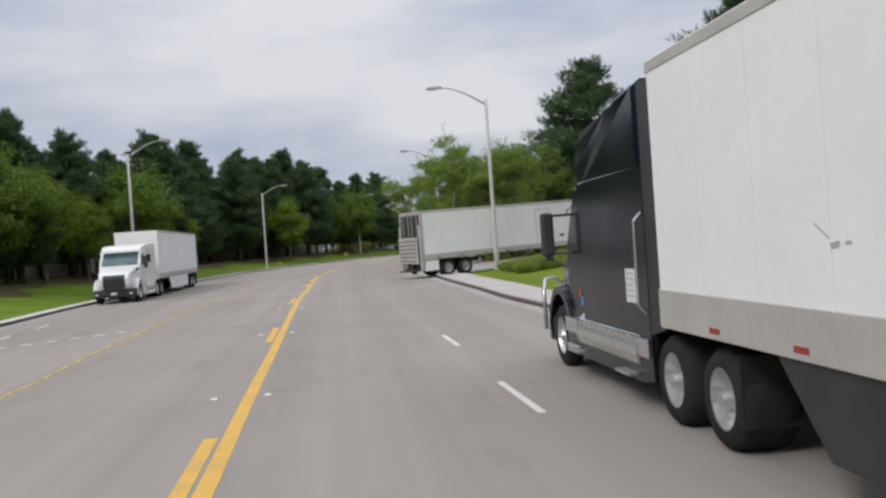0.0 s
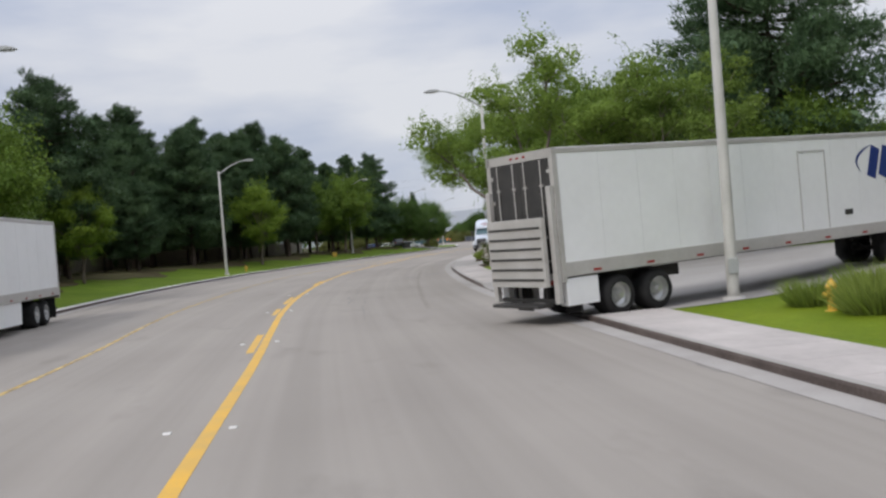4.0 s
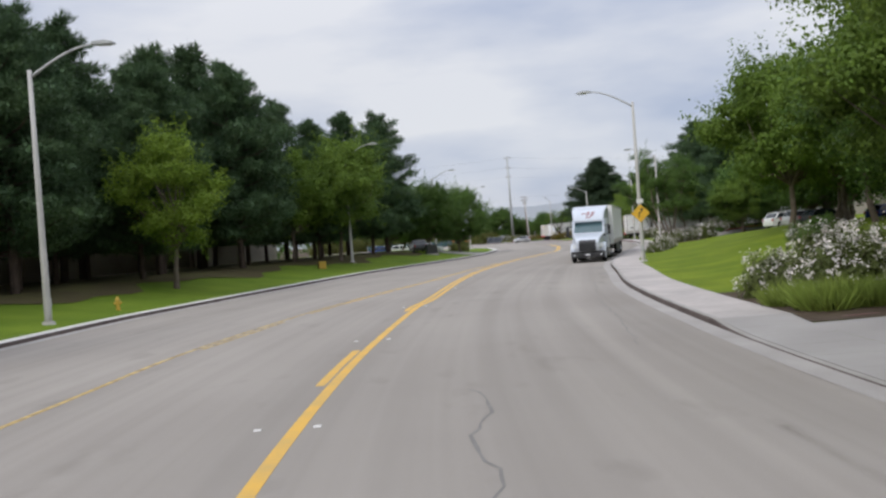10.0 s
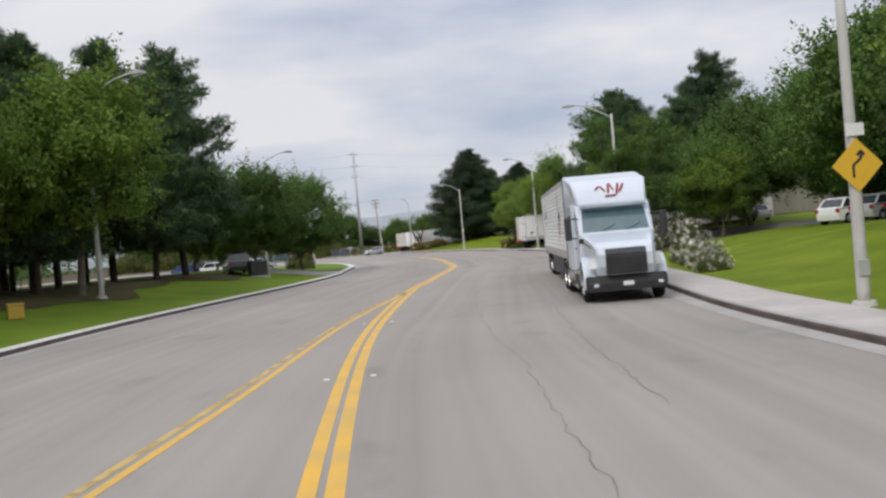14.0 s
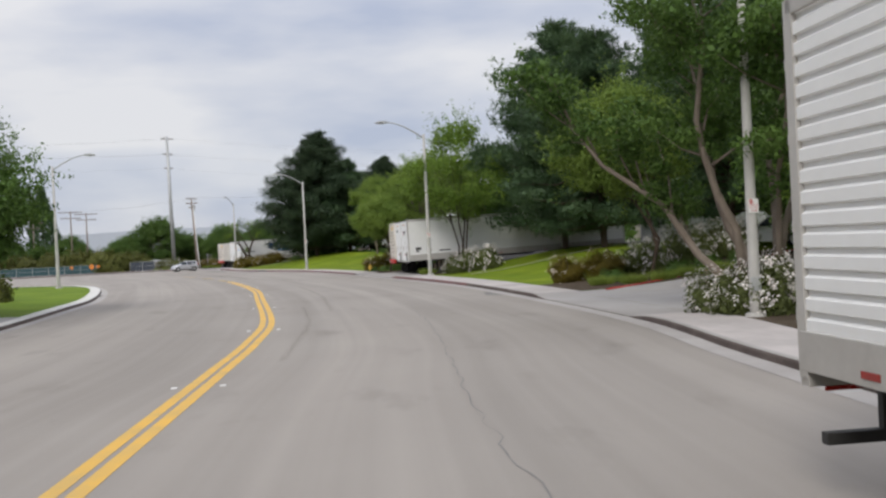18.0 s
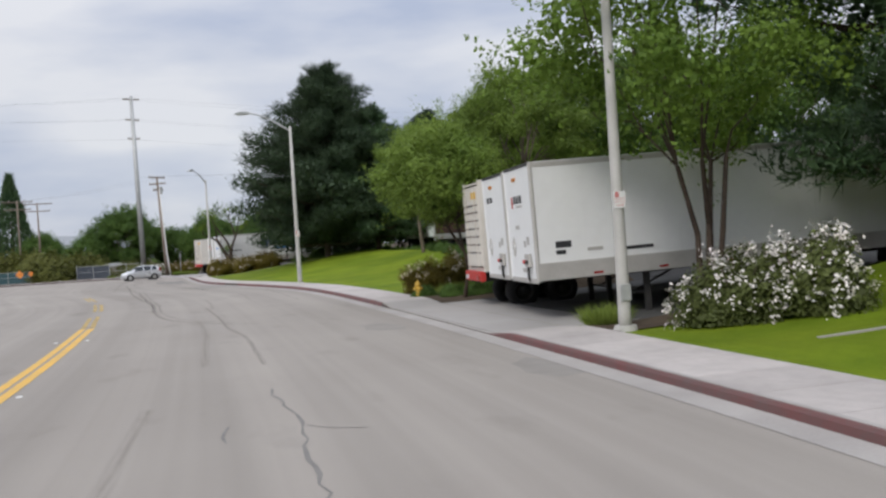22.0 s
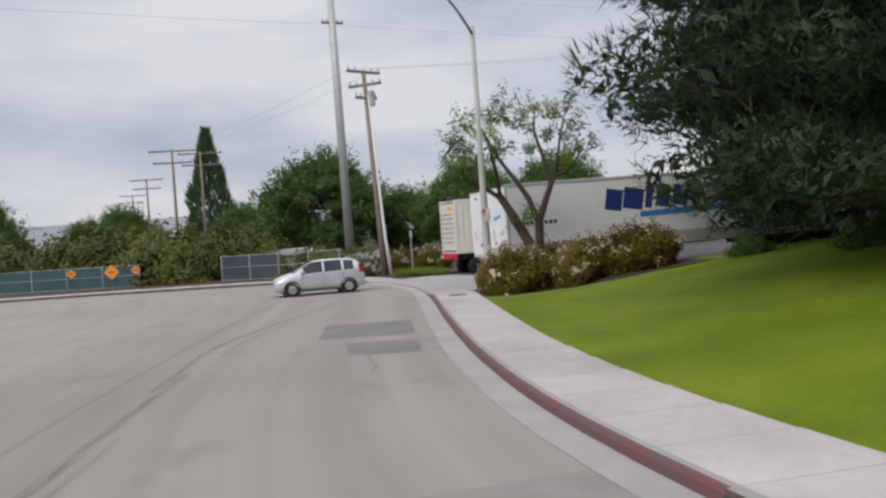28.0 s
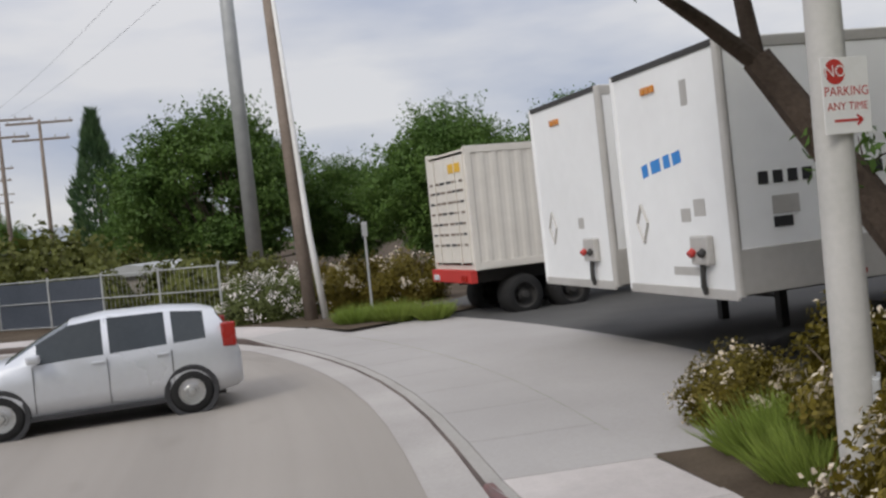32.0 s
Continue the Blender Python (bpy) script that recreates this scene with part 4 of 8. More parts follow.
scatter(dark, [(10, 118, 0.9), (14.5, 127, 1.0), (18, 137, 1.1), (22, 147, 1.1), (24, 158, 1.25), (26, 168, 1.25), (30, 161, 1.3), (26, 190, 0.82), (-5.4, 203.5, 0.85), (-9, 197, 0.85), (-14, 200, 0.95), (-13, 212, 0.8), (15, 95, 0.95), (11, 105, 0.9), (18, 104, 1.0), (33, 203, 1.1), (30.0, 193.0, 1.1), (33.5, 242.0, 0.95), (39, 240, 1.0), (-17, 331, 0.7), (-10, 334, 0.5), (-26, 332, 0.7), (-36, 334, 0.7), (30, 178, 1.2), (34, 186, 1.2), (27, 173, 1.1), (37, 173, 1.3), (23, 80, 0.55), (20.5, 83, 0.6)])
round_tree = broad_tree(8.8, 5.4, seed=27, material=M_LEAF_D, clumps=150, per=130, size=0.2, fill=0.7, bare=0.06, clump_r=(0.12, 0.25), label="broad rounded green tree behind the yard fence")
scatter(round_tree, [(8.3, 330.5, 1.0), (14.6, 334, 0.66), (19, 324, 0.78), (3.0, 352, 0.7), (-20, 380, 0.9), (-38, 372, 0.9), (26, 330, 0.85), (-8, 396, 0.9), (-30, 338, 0.8)])
# the sparse forked tree at the end of the road
def fork_tree():
    global rng
    rng = np.random.default_rng(33)
    root = tagged(new("forked_tree"), "sparse pruned tree with thick dark forked limbs and small leaf tufts", "tree")
    x0, y0 = 18.0, 290.4
    g = ground_z(x0, y0)

    def loc(x, y, z):
        return ((x - x0) * S, (y - y0) * S, z * S - g)

    limbs = [
        ([(18.15, 290.1, 0.2), (18.2, 290.15, 1.5), (18.22, 290.1, 2.25)], [0.19, 0.16, 0.155]),
        ([(18.22, 290.1, 2.2), (18.45, 290.0, 2.9), (18.68, 289.9, 3.5)], [0.125, 0.11, 0.10]),
        ([(18.66, 289.9, 3.45), (18.85, 289.9, 3.72), (19.15, 289.9, 3.8), (19.5, 290.0, 4.1), (19.9, 290.1, 4.7)], [0.085, 0.07, 0.055, 0.035, 0.01]),
        ([(18.75, 289.9, 3.6), (18.9, 289.8, 4.2), (19.05, 289.7, 5.1), (19.3, 289.8, 5.9)], [0.065, 0.05, 0.035, 0.01]),
        ([(18.66, 289.9, 3.45), (18.5, 289.9, 4.2), (18.2, 289.9, 5.2), (18.3, 289.8, 6.0)], [0.09, 0.07, 0.045, 0.01]),
        ([(18.22, 290.1, 2.2), (17.95, 290.3, 3.05), (17.6, 290.3, 3.6), (17.0, 290.4, 4.5), (16.6, 290.4, 5.4)], [0.12, 0.10, 0.08, 0.055, 0.01]),
        ([(18.5, 291.2, 0.2), (18.07, 291.4, 1.5), (17.6, 291.8, 2.5), (17.22, 292.0, 3.2)], [0.21, 0.19, 0.16, 0.14]),
        ([(17.24, 292.0, 3.15), (16.7, 291.8, 3.5), (16.1, 291.4, 3.75), (15.7, 291.0, 4.4)], [0.09, 0.07, 0.05, 0.01]),
        ([(17.22, 292.0, 3.15), (17.15, 292.1, 4.0), (17.0, 292.1, 4.8), (16.7, 292.0, 5.7)], [0.09, 0.07, 0.05, 0.01])]
    bm = bmesh.new()
    for pts, rad in limbs:
        tube(bm, [loc(*p) for p in pts], rad, 9)
    part("trunk", bm, M_BARK_D, root, "thick rough dark forked trunk")
    tufts = [(15.75, 291.0, 4.3, 0.75), (15.45, 290.9, 4.8, 0.6), (16.2, 291.4, 4.9, 0.7), (16.8, 292.0, 5.4, 0.65), (17.05, 292.1, 4.5, 0.35), (17.75, 291.6, 2.3, 0.34), (17.95, 290.2, 2.45, 0.32), (18.25, 289.9, 5.3, 0.65), (17.05, 290.4, 4.6, 0.36), (16.6, 290.4, 5.4, 0.6), (19.05, 289.7, 5.1, 0.45), (19.9, 290.1, 4.7, 0.4), (18.6, 289.8, 6.0, 0.7), (17.4, 290.3, 6.0, 0.7), (19.4, 290.0, 5.9, 0.55), (19.3, 289.9, 4.2, 0.22), (15.9, 291.2, 3.9, 0.4), (18.0, 290.0, 4.6, 0.25), (15.35, 290.9, 4.25, 0.5), (15.6, 291.0, 5.2, 0.6), (16.3, 291.4, 4.35, 0.45), (16.2, 290.6, 5.8, 0.6), (17.0, 291.0, 5.9, 0.6), (17.6, 290.2, 5.5, 0.45), (18.0, 289.8, 5.9, 0.5), (18.9, 289.8, 5.6, 0.45), (19.7, 290.1, 5.3, 0.4), (19.6, 290.0, 4.6, 0.3), (17.3, 291.7, 4.9, 0.4), (18.55, 289.9, 5.0, 0.3)]
    quads = []
    bm = bmesh.new()
    for x, y, z, r in tufts:
        c = np.array(loc(x, y, z))
        pts = []
        for k in range(max(4, int(9 * r))):
            d = unit(1)[0] * np.array([1.0, 1.0, 0.7]) + np.array([0, 0, 0.75])
            d /= np.linalg.norm(d)
            o = c + unit(1)[0] * 0.3 * r - np.array([0, 0, 0.35 * r])
            tip = o + d * r * rng.uniform(0.9, 1.5)
            tube(bm, [o, (o + tip) / 2 + unit(1)[0] * 0.05, tip], [0.016, 0.01, 0.004], 4)
            u = rng.uniform(0.25, 1.05, 34) ** 0.8
            pts.append(o + (tip - o) * u[:, None] + rng.normal(size=(34, 3)) * 0.11)
        p = np.vstack(pts)
        quads.append(leaves(p, np.full(len(p), 0.125), droop=0.1, wide=0.2))
    tagged(part("twig_growth", bm, M_BARK_D, root), "thin upright twigs", kind="stuff")
    tris_obj("crown", np.concatenate([q for i, q in enumerate(quads) if i % 3]), M_LEAF_D, root, quads=True)
    tris_obj("fresh_foliage", np.concatenate(quads[::3]), M_LEAF_Y, root, quads=True)
    root.matrix_world = at(x0, y0, 0, 1, 0.0)


fork_tree()
# cypress
def cypress(h, r, seed):
    global rng
    rng = np.random.default_rng(seed)
    root = tagged(new("cypress_tree"), "tall narrow dark cypress against the sky", "tree")
    bm = bmesh.new()
    tube(bm, [(0, 0, -0.2), (0, 0, h * 0.5), (0, 0, h * 0.95)], [0.3, 0.18, 0.03], 8)
    part("trunk", bm, M_BARK_D, root)
    n = 5200
    z = rng.uniform(0.04, 1, n)
    a = rng.uniform(0, 6.28, n)
    q = r * np.minimum(1, (1 - z) * 1.7 + 0.05) * (0.75 + 0.3 * rng.uniform(0, 1, n)) * (1 + 0.15 * np.sin(a * 3 + z * 20))
    p = np.stack([np.cos(a) * q, np.sin(a) * q, z * h], 1)
    way = np.stack([np.cos(a) * 0.4, np.sin(a) * 0.4, np.full(n, 1.0)], 1) + rng.normal(size=(n, 3)) * 0.25
    tris_obj("crown", blades(p, way, np.full(n, 1.0), np.full(n, 0.3)), M_PINE, root)
    return root


cypress(20.5, 3.3, 5).matrix_world = at(-13.8, 404.7, 0, 1, 0, 0.0)

# shrubs: oleander-like with blossoms
M_OLIVE = leaf_mat("olive_yellow_leaves", (0.100, 0.082, 0.011), (0.195, 0.150, 0.025), thin=0.2)
mat_flower_end = leaf_mat("cream_blossoms", (0.62, 0.52, 0.38), (0.80, 0.72, 0.60), thin=0.2, spread=0.06)
pink = shrub(1.35, 1.55, 3, M_FLOWER_B, "flowering shrub thick with dry pinkish-white blossoms", n_f=470, n=6500, size=0.085, tuck=0.25)
scatter(pink, [(0.9, 77.0, 1.0), (0.55, 80.6, 0.95), (0.3, 92.8, 0.6), (2.2, 79.5, 1.1), (2.0, 82.3, 0.95), (4.2, 77.5, 1.1), (3.6, 80.8, 1.05), (6.2, 76.4, 1.15), (8.4, 75.8, 1.2), (5.6, 79.6, 1.1), (10.5, 75.5, 1.15), (7.8, 79, 1.15)])
olive = shrub(1.35, 1.6, 6, mat_flower_end, "olive-yellow shrub with scattered pale blossoms and a dark leggy foot", n_f=130, n=8500, size=0.085, tuck=0.42, leaf=M_OLIVE)
scatter(olive, [(17.0, 287.9, 0.95), (17.9, 288.9, 1.0), (19.2, 288.6, 1.0), (20.4, 288.9, 1.0), (21.6, 289.3, 1.05), (17.2, 289.3, 0.85), (18.6, 287.7, 0.8), (16.95, 288.2, 0.72), (16.55, 288.25, 0.78), (20.9, 237.0, 0.85), (22.2, 237.0, 0.95), (23.6, 236.6, 0.95), (25.0, 236.8, 0.9), (19.3, 199.6, 0.8), (20.6, 198.6, 0.85), (16.9, 292.2, 0.5), (17.3, 290.5, 0.75), (13.5, 308.3, 0.85), (14.5, 308.4, 0.9), (15.5, 308.5, 0.9)])
white = shrub(1.3, 1.5, 8, M_FLOWER, "green shrub dotted with clusters of white blossoms", n_f=330, n=5200, size=0.09, tuck=0.2)
scatter(white, [(0.9, 91.0, 1.05), (1.7, 93.0, 1.0), (2.9, 91.5, 1.15), (4.5, 92.5, 1.15), (6.5, 92.0, 1.1), (1.0, 109.8, 0.8), (2.0, 108.2, 0.95), (3.2, 109.6, 1.05), (4.6, 108.4, 1.1), (6.2, 110, 1.1), (3.6, 112.5, 1.05), (8.0, 108, 1.1), (17.0, 181.2, 0.9), (18.6, 179.8, 1.0), (15.9, 179.8, 0.75), (15.0, 181.3, 0.85), (14.9, 182.6, 0.7), (16.2, 181.8, 0.9), (22.2, 198.2, 0.95), (24.8, 198.6, 1.05), (26.3, 197.8, 1.05), (21.6, 218.6, 0.92), (22.75, 217.9, 1.0), (11.6, 307.6, 0.75), (12.4, 308.2, 0.8), (7.9, 154.5, 0.55), (8.8, 157, 0.65), (9.6, 159.5, 0.65), (10.4, 162, 0.7)])
plain = shrub(1.2, 1.15, 14, None, "low dark green clipped shrub", "low_shrub", leaf=M_LEAF_D)
scatter(plain, [(9.5, 129.5, 0.8), (10.6, 131, 0.85), (11.6, 133.0, 0.85), (12.6, 135, 0.9), (21.9, 195.2, 0.7), (23.2, 195.0, 0.7), (24.6, 194.7, 0.7), (20.3, 235.2, 0.5), (20.9, 233.9, 0.55), (21.7, 233.4, 0.55), (22.3, 233.8, 0.55), (23.6, 233.7, 0.6), (24.8, 233.9, 0.6), (24.5, 280.5, 0.9), (27, 283, 1.0), (30, 284.5, 1.0), (23.8, 286.4, 0.7), (19.8, 196.6, 0.65)] + [(float(np.interp(y, [247, 263, 272, 284], [26.9, 28.9, 29.3, 29.0])) + 0.5 * math.sin(y * 5.1), y + 0.4 * math.cos(y * 3), 0.62 + 0.14 * math.sin(y * 7.3)) for y in np.arange(246.5, 285, 1.25)])
hedge = shrub(2.3, 2.3, 19, None, "large untrimmed olive-green bush", "large_bush", n=3600, size=0.2, leaf=leaf_mat("olive_green_leaves", (0.083, 0.094, 0.022), (0.132, 0.138, 0.033)))
scatter(hedge, [(1.5, 315.8, 1.15), (3.5, 318.4, 1.2), (-0.6, 318, 1.4), (-3.5, 320, 1.4), (9.2, 314.2, 0.7), (6.0, 314.6, 0.65), (11.2, 312.6, 0.6), (-7.5, 322, 1.3), (-12, 323, 1.3), (5.5, 319.5, 0.9), (-17, 326, 1.4), (-23, 326, 1.5), (-30, 328, 1.5), (-38, 329, 1.6), (-5.2, 216, 0.6), (24.5, 320, 1.2), (30, 318, 1.3)])
tuft = grass_clump(0.75, 0.6, 2)
scatter(tuft, [(1.6, 74.2, 1.0), (1.05, 75.2, 0.9), (2.2, 73.6, 0.8), (4.4, 73.7, 1.0), (5.2, 73.9, 0.9), (0.6, 105.6, 1.6), (1.6, 105.4, 1.5), (0.3, 107.1, 1.3), (2.7, 105.3, 1.3), (0.7, 94.2, 0.6), (18.9, 195.9, 0.9), (19.6, 194.7, 0.9), (20.6, 194.2, 0.9), (21.6, 193.9, 0.9), (22.8, 193.7, 0.9), (20.1, 221.0, 0.95), (21.2, 234.7, 0.9), (22.2, 234.4, 0.95), (23.2, 234.3, 0.95), (20.6, 235.6, 0.6), (13.9, 304.7, 0.9), (14.7, 304.4, 0.95), (15.5, 304.1, 0.8), (16.8, 291.2, 1.0), (17.3, 290.9, 1.1), (10.0, 309.9, 0.9), (8.6, 310.8, 0.9), (7.2, 311.8, 0.7), (16.6, 290.3, 0.8), (4.9, 50.3, 1.4), (5.6, 49.0, 1.5), (6.6, 50.0, 1.6), (5.2, 47.4, 1.3), (7.6, 50.4, 1.6), (8.8, 50.6, 1.6), (10, 51, 1.6), (4.6, 52.4, 1.2), (5.8, 52.2, 1.4), (7.2, 52.2, 1.5), (8.8, 52.4, 1.6), (6.4, 47.6, 1.5), (7.8, 48.4, 1.6), (9.2, 48.8, 1.6), (10.8, 49.4, 1.6), (11.4, 51.4, 1.6)])

# boulder and small stones
def boulder(r, seed, squash=0.55):
    bm = bmesh.new()
    bmesh.ops.create_icosphere(bm, subdivisions=4, radius=r)
    for v in bm.verts:
        n = noise.noise(v.co * 1.2 / r + Vector((seed, 0, 0))) * 0.30 + noise.noise(v.co * 3.2 / r + Vector((seed, 5, 0))) * 0.09
        v.co *= 1 + n
        v.co.z *= squash
        v.co.y *= 0.75
    root = tagged(new("boulder"), "pale cream boulder lying at the corner of the bed", "rock")
    part("stone", bm, mat("cream_stone", (0.50, 0.42, 0.32), (0.68, 0.60, 0.48), scale=1.6, fine=14.0, rough=0.9, bump=0.6), root, smooth=True)
    return root


boulder(0.85, 3).matrix_world = at(2.6, 72.3, 15, 1, 0.28)
bm = bmesh.new()
for k in range(60):
    bmesh.ops.create_icosphere(bm, subdivisions=1, radius=0.05 + 0.05 * abs(math.sin(k * 7.7)), matrix=Matrix.Translation((S * (1.2 + 6 * abs(math.sin(k * 3.1))), S * (72.6 + 1.4 * abs(math.cos(k * 1.3))), 0.2)) @ Matrix.Diagonal((1, 0.8, 0.6, 1)))
root = tagged(new("gravel"), "loose stones along the planting bed", "stones", kind="stuff")
part("stones", bm, M_KERB, root)


# ---- lamp posts and poles ----
M_LAMP_GLASS = mat("frosted_lens", (0.62, 0.63, 0.62), (0.7, 0.7, 0.7), rough=0.3)


def street_lamp(h=8.4, arm=2.15):
    """A tapered pole with a curved mast arm and a flat lamp head, which reaches out along -x."""
    root = tagged(new("street_lamp"), "tall pale street lamp with a curved arm over the road", "street lamp", group="street lamps along the road")
    bm = bmesh.new()
    tube(bm, [(0, 0, 0), (0, 0, 0.3), (0, 0, h * 0.5), (0, 0, h)], [0.125, 0.12, 0.095, 0.07], 12)
    part("pole", bm, M_POLE_C, root, smooth=True)
    bm = bmesh.new()
    cyl(bm, (0, 0, -0.02), (0, 0, 0.1), 0.24, 0.2, 14)
    part("base_collar", bm, M_POLE_C, root)
    bm = bmesh.new()
    pts = [(0, 0, h - 0.25)] + [(-arm * u, 0, h - 0.25 + 0.98 * math.sin(u * 1.45)) for u in np.linspace(0.12, 1, 7)]
    tube(bm, pts, [0.05, 0.048, 0.045, 0.042, 0.04, 0.036, 0.033, 0.03], 8)
    part("mast_arm", bm, M_GALV, root, smooth=True)
    z = pts[-1][2]
    bm = bmesh.new()
    prism(bm, [(-arm - 0.75, z - 0.05), (-arm - 0.7, z + 0.02), (-arm - 0.4, z + 0.09), (-arm + 0.02, z + 0.06), (-arm + 0.05, z - 0.05)], -0.15, 0.15, 0.1)
    head = part("lamp_head", bm, M_GALV, root, "grey cobra-head lantern")
    bm = bmesh.new()
    box(bm, -arm - 0.62, -arm - 0.18, -0.1, 0.1, z - 0.09, z - 0.052, 0.02)
    part("lens", bm, M_LAMP_GLASS, head)
    bm = bmesh.new()
    box(bm, -0.1, 0.1, -0.135, -0.09, 0.55, 0.85, 0.01)
    part("hand_hole_cover", bm, M_GALV, root)
    return root


lamp = street_lamp()
LAMPS = [(4.0, 55.9, 0, 1.27), (0.15, 90.1, 0, 0.97), (3.75, 139.45, -12, 0.92), (14.4, 180.7, -22, 0.9), (19.8, 219.6, -5, 0.88), (19.0, 255.4, 4, 0.86), (16.38, 289.4, 58, 0.84), (-23.2, 73.2, 180, 1.0), (-22.5, 119.5, 180, 0.93), (-15.8, 169.0, 158, 0.94), (-8.4, 209.8, 165, 0.95), (-2.9, 241, 170, 0.92)]
for k, (x, y, turn, size) in enumerate(LAMPS):
    m = at(x, y, turn, size)
    if k == 0:
        lamp.matrix_world = m
    else:
        copy_thing(lamp, m)


# ---- vehicles ----
M_WHITE = mat("white_vehicle_paint", (0.78, 0.78, 0.77), (0.72, 0.72, 0.70), scale=0.8, fine=6.0, rough=0.35, coat=0.3)
M_TRAILER = mat("white_trailer_skin", (0.82, 0.82, 0.808), (0.75, 0.748, 0.735), scale=0.6, fine=5.0, rough=0.5)
M_TRAILER_C = mat("dull_cream_trailer_skin", (0.70, 0.66, 0.59), (0.60, 0.56, 0.50), scale=0.7, fine=5.0, rough=0.6)
M_RAIL = mat("weathered_aluminium", (0.42, 0.40, 0.37), (0.52, 0.50, 0.47), scale=1.6, fine=10.0, rough=0.5, metal=0.2)
M_BLACKPAINT = mat("black_vehicle_paint", (0.006, 0.007, 0.013), (0.010, 0.011, 0.018), scale=0.9, rough=0.16, coat=0.0)
M_BLACKPAINT.node_tree.nodes["Principled BSDF"].inputs["Specular IOR Level"].default_value = 0.25
M_DARKPL = mat("dark_plastic", (0.022, 0.022, 0.024), (0.04, 0.04, 0.042), scale=2.0, rough=0.55)
M_RUBBER = mat("tyre_rubber", (0.018, 0.018, 0.018), (0.035, 0.034, 0.033), scale=3.0, rough=0.85, bump=0.3)
M_ALLOY = mat("polished_alloy", (0.62, 0.62, 0.61), (0.50, 0.50, 0.49), scale=3.0, rough=0.3, metal=0.8)
M_CHROME = mat("chrome", (0.65, 0.65, 0.66), (0.55, 0.55, 0.56), scale=3.0, rough=0.16, metal=1.0)
M_GLASS = mat("tinted_glass", (0.022, 0.028, 0.032), (0.035, 0.043, 0.048), scale=1.0, rough=0.06, coat=0.0)
M_GLASS.node_tree.nodes["Principled BSDF"].inputs["Specular IOR Level"].default_value = 0.45
# teal base colour paints in the sky's reflection on the truck windshields
M_SCREEN = mat("sky_coloured_windshield", (0.06, 0.11, 0.125), (0.09, 0.15, 0.165), scale=1.0, rough=0.05, coat=0.6)
M_FRAME = mat("greasy_chassis_steel", (0.025, 0.024, 0.023), (0.05, 0.047, 0.043), scale=2.5, rough=0.7)
M_LIGHT = mat("clear_lamp_plastic", (0.62, 0.64, 0.66), (0.72, 0.73, 0.74), scale=4.0, rough=0.12, coat=0.5)
M_REDLAMP = mat("red_lamp_plastic", (0.35, 0.018, 0.012), (0.26, 0.02, 0.016), scale=4.0, rough=0.25)
M_AMBER = mat("amber_lamp_plastic", (0.6, 0.22, 0.03), (0.5, 0.2, 0.03), scale=4.0, rough=0.25)
M_SIGNYEL = mat("yellow_sign_sheet", (0.72, 0.42, 0.03), (0.64, 0.38, 0.04), scale=3.0, rough=0.5)
M_SILVER = mat("silver_car_paint", (0.60, 0.61, 0.63), (0.54, 0.55, 0.57), scale=1.0, rough=0.28, metal=0.35, coat=0.5)
M_BLUE = mat("blue_lettering", (0.012, 0.03, 0.16), (0.02, 0.045, 0.20), scale=2.0, rough=0.5)
M_CYAN = mat("sky_blue_stripe", (0.03, 0.20, 0.55), (0.04, 0.24, 0.60), scale=2.0, rough=0.5)
M_BLACKINK = mat("black_lettering", (0.02, 0.02, 0.022), (0.035, 0.035, 0.036), scale=2.0, rough=0.6)
M_REDINK = mat("red_sign_paint", (0.50, 0.03, 0.025), (0.42, 0.04, 0.03), scale=2.0, rough=0.6)
M_SIGNWHITE = mat("white_sign_sheet", (0.75, 0.74, 0.72), (0.66, 0.65, 0.62), scale=2.0, rough=0.5)
M_PLATE = mat("number_plate_white", (0.7, 0.71, 0.72), (0.62, 0.62, 0.62), scale=6.0, rough=0.4)


def lathe_y(bm, prof, seg=26):
    """A ring turned about the y axis from (radius, y) pairs."""
    rows = [[bm.verts.new((r * math.cos(2 * math.pi * k / seg), y, r * math.sin(2 * math.pi * k / seg))) for k in range(seg)] for r, y in prof]
    for a, b in zip(rows, rows[1:]):
        for k in range(seg):
            bm.faces.new((a[k], a[(k + 1) % seg], b[(k + 1) % seg], b[k]))
    bmesh.ops.recalc_face_normals(bm, faces=bm.faces)
    return bm


def wheel(parent, x, y, r, width, side, hub=M_ALLOY, deep=0.04):
    """A tyre with its rim; side: +1 where the outside looks to +y."""
    w = width / 2
    bm = bmesh.new()
    lathe_y(bm, [(r * 0.60, -w), (r * 0.86, -w * 1.02), (r * 0.97, -w * 0.8), (r, -w * 0.35), (r, w * 0.35), (r * 0.97, w * 0.8), (r * 0.86, w * 1.02), (r * 0.60, w)])
    tyre = part("tyre", bm, M_RUBBER, parent, smooth=True)
    tyre.location = (x, y, r)
    o = side * w
    bm = bmesh.new()
    lathe_y(bm, [(r * 0.62, o * 0.99), (r * 0.57, o * 0.97), (r * 0.52, o * 0.97 - side * deep * 1.4), (r * 0.34, o - side * deep * 2.0), (r * 0.28, o - side * deep), (r * 0.20, o - side * deep * 0.9), (r * 0.15, o + side * 0.02), (0.002, o + side * 0.025)], 22)
    for k in range(10):
        a = 2 * math.pi * k / 10
        p = (r * 0.27 * math.cos(a), o - side * deep * 1.0, r * 0.27 * math.sin(a))
        cyl(bm, p, (p[0], p[1] + side * 0.035, p[2]), 0.016, 0.014, 6)
    rim = part("rim", bm, hub, tyre, "dull silver rim", smooth=False)
    return tyre


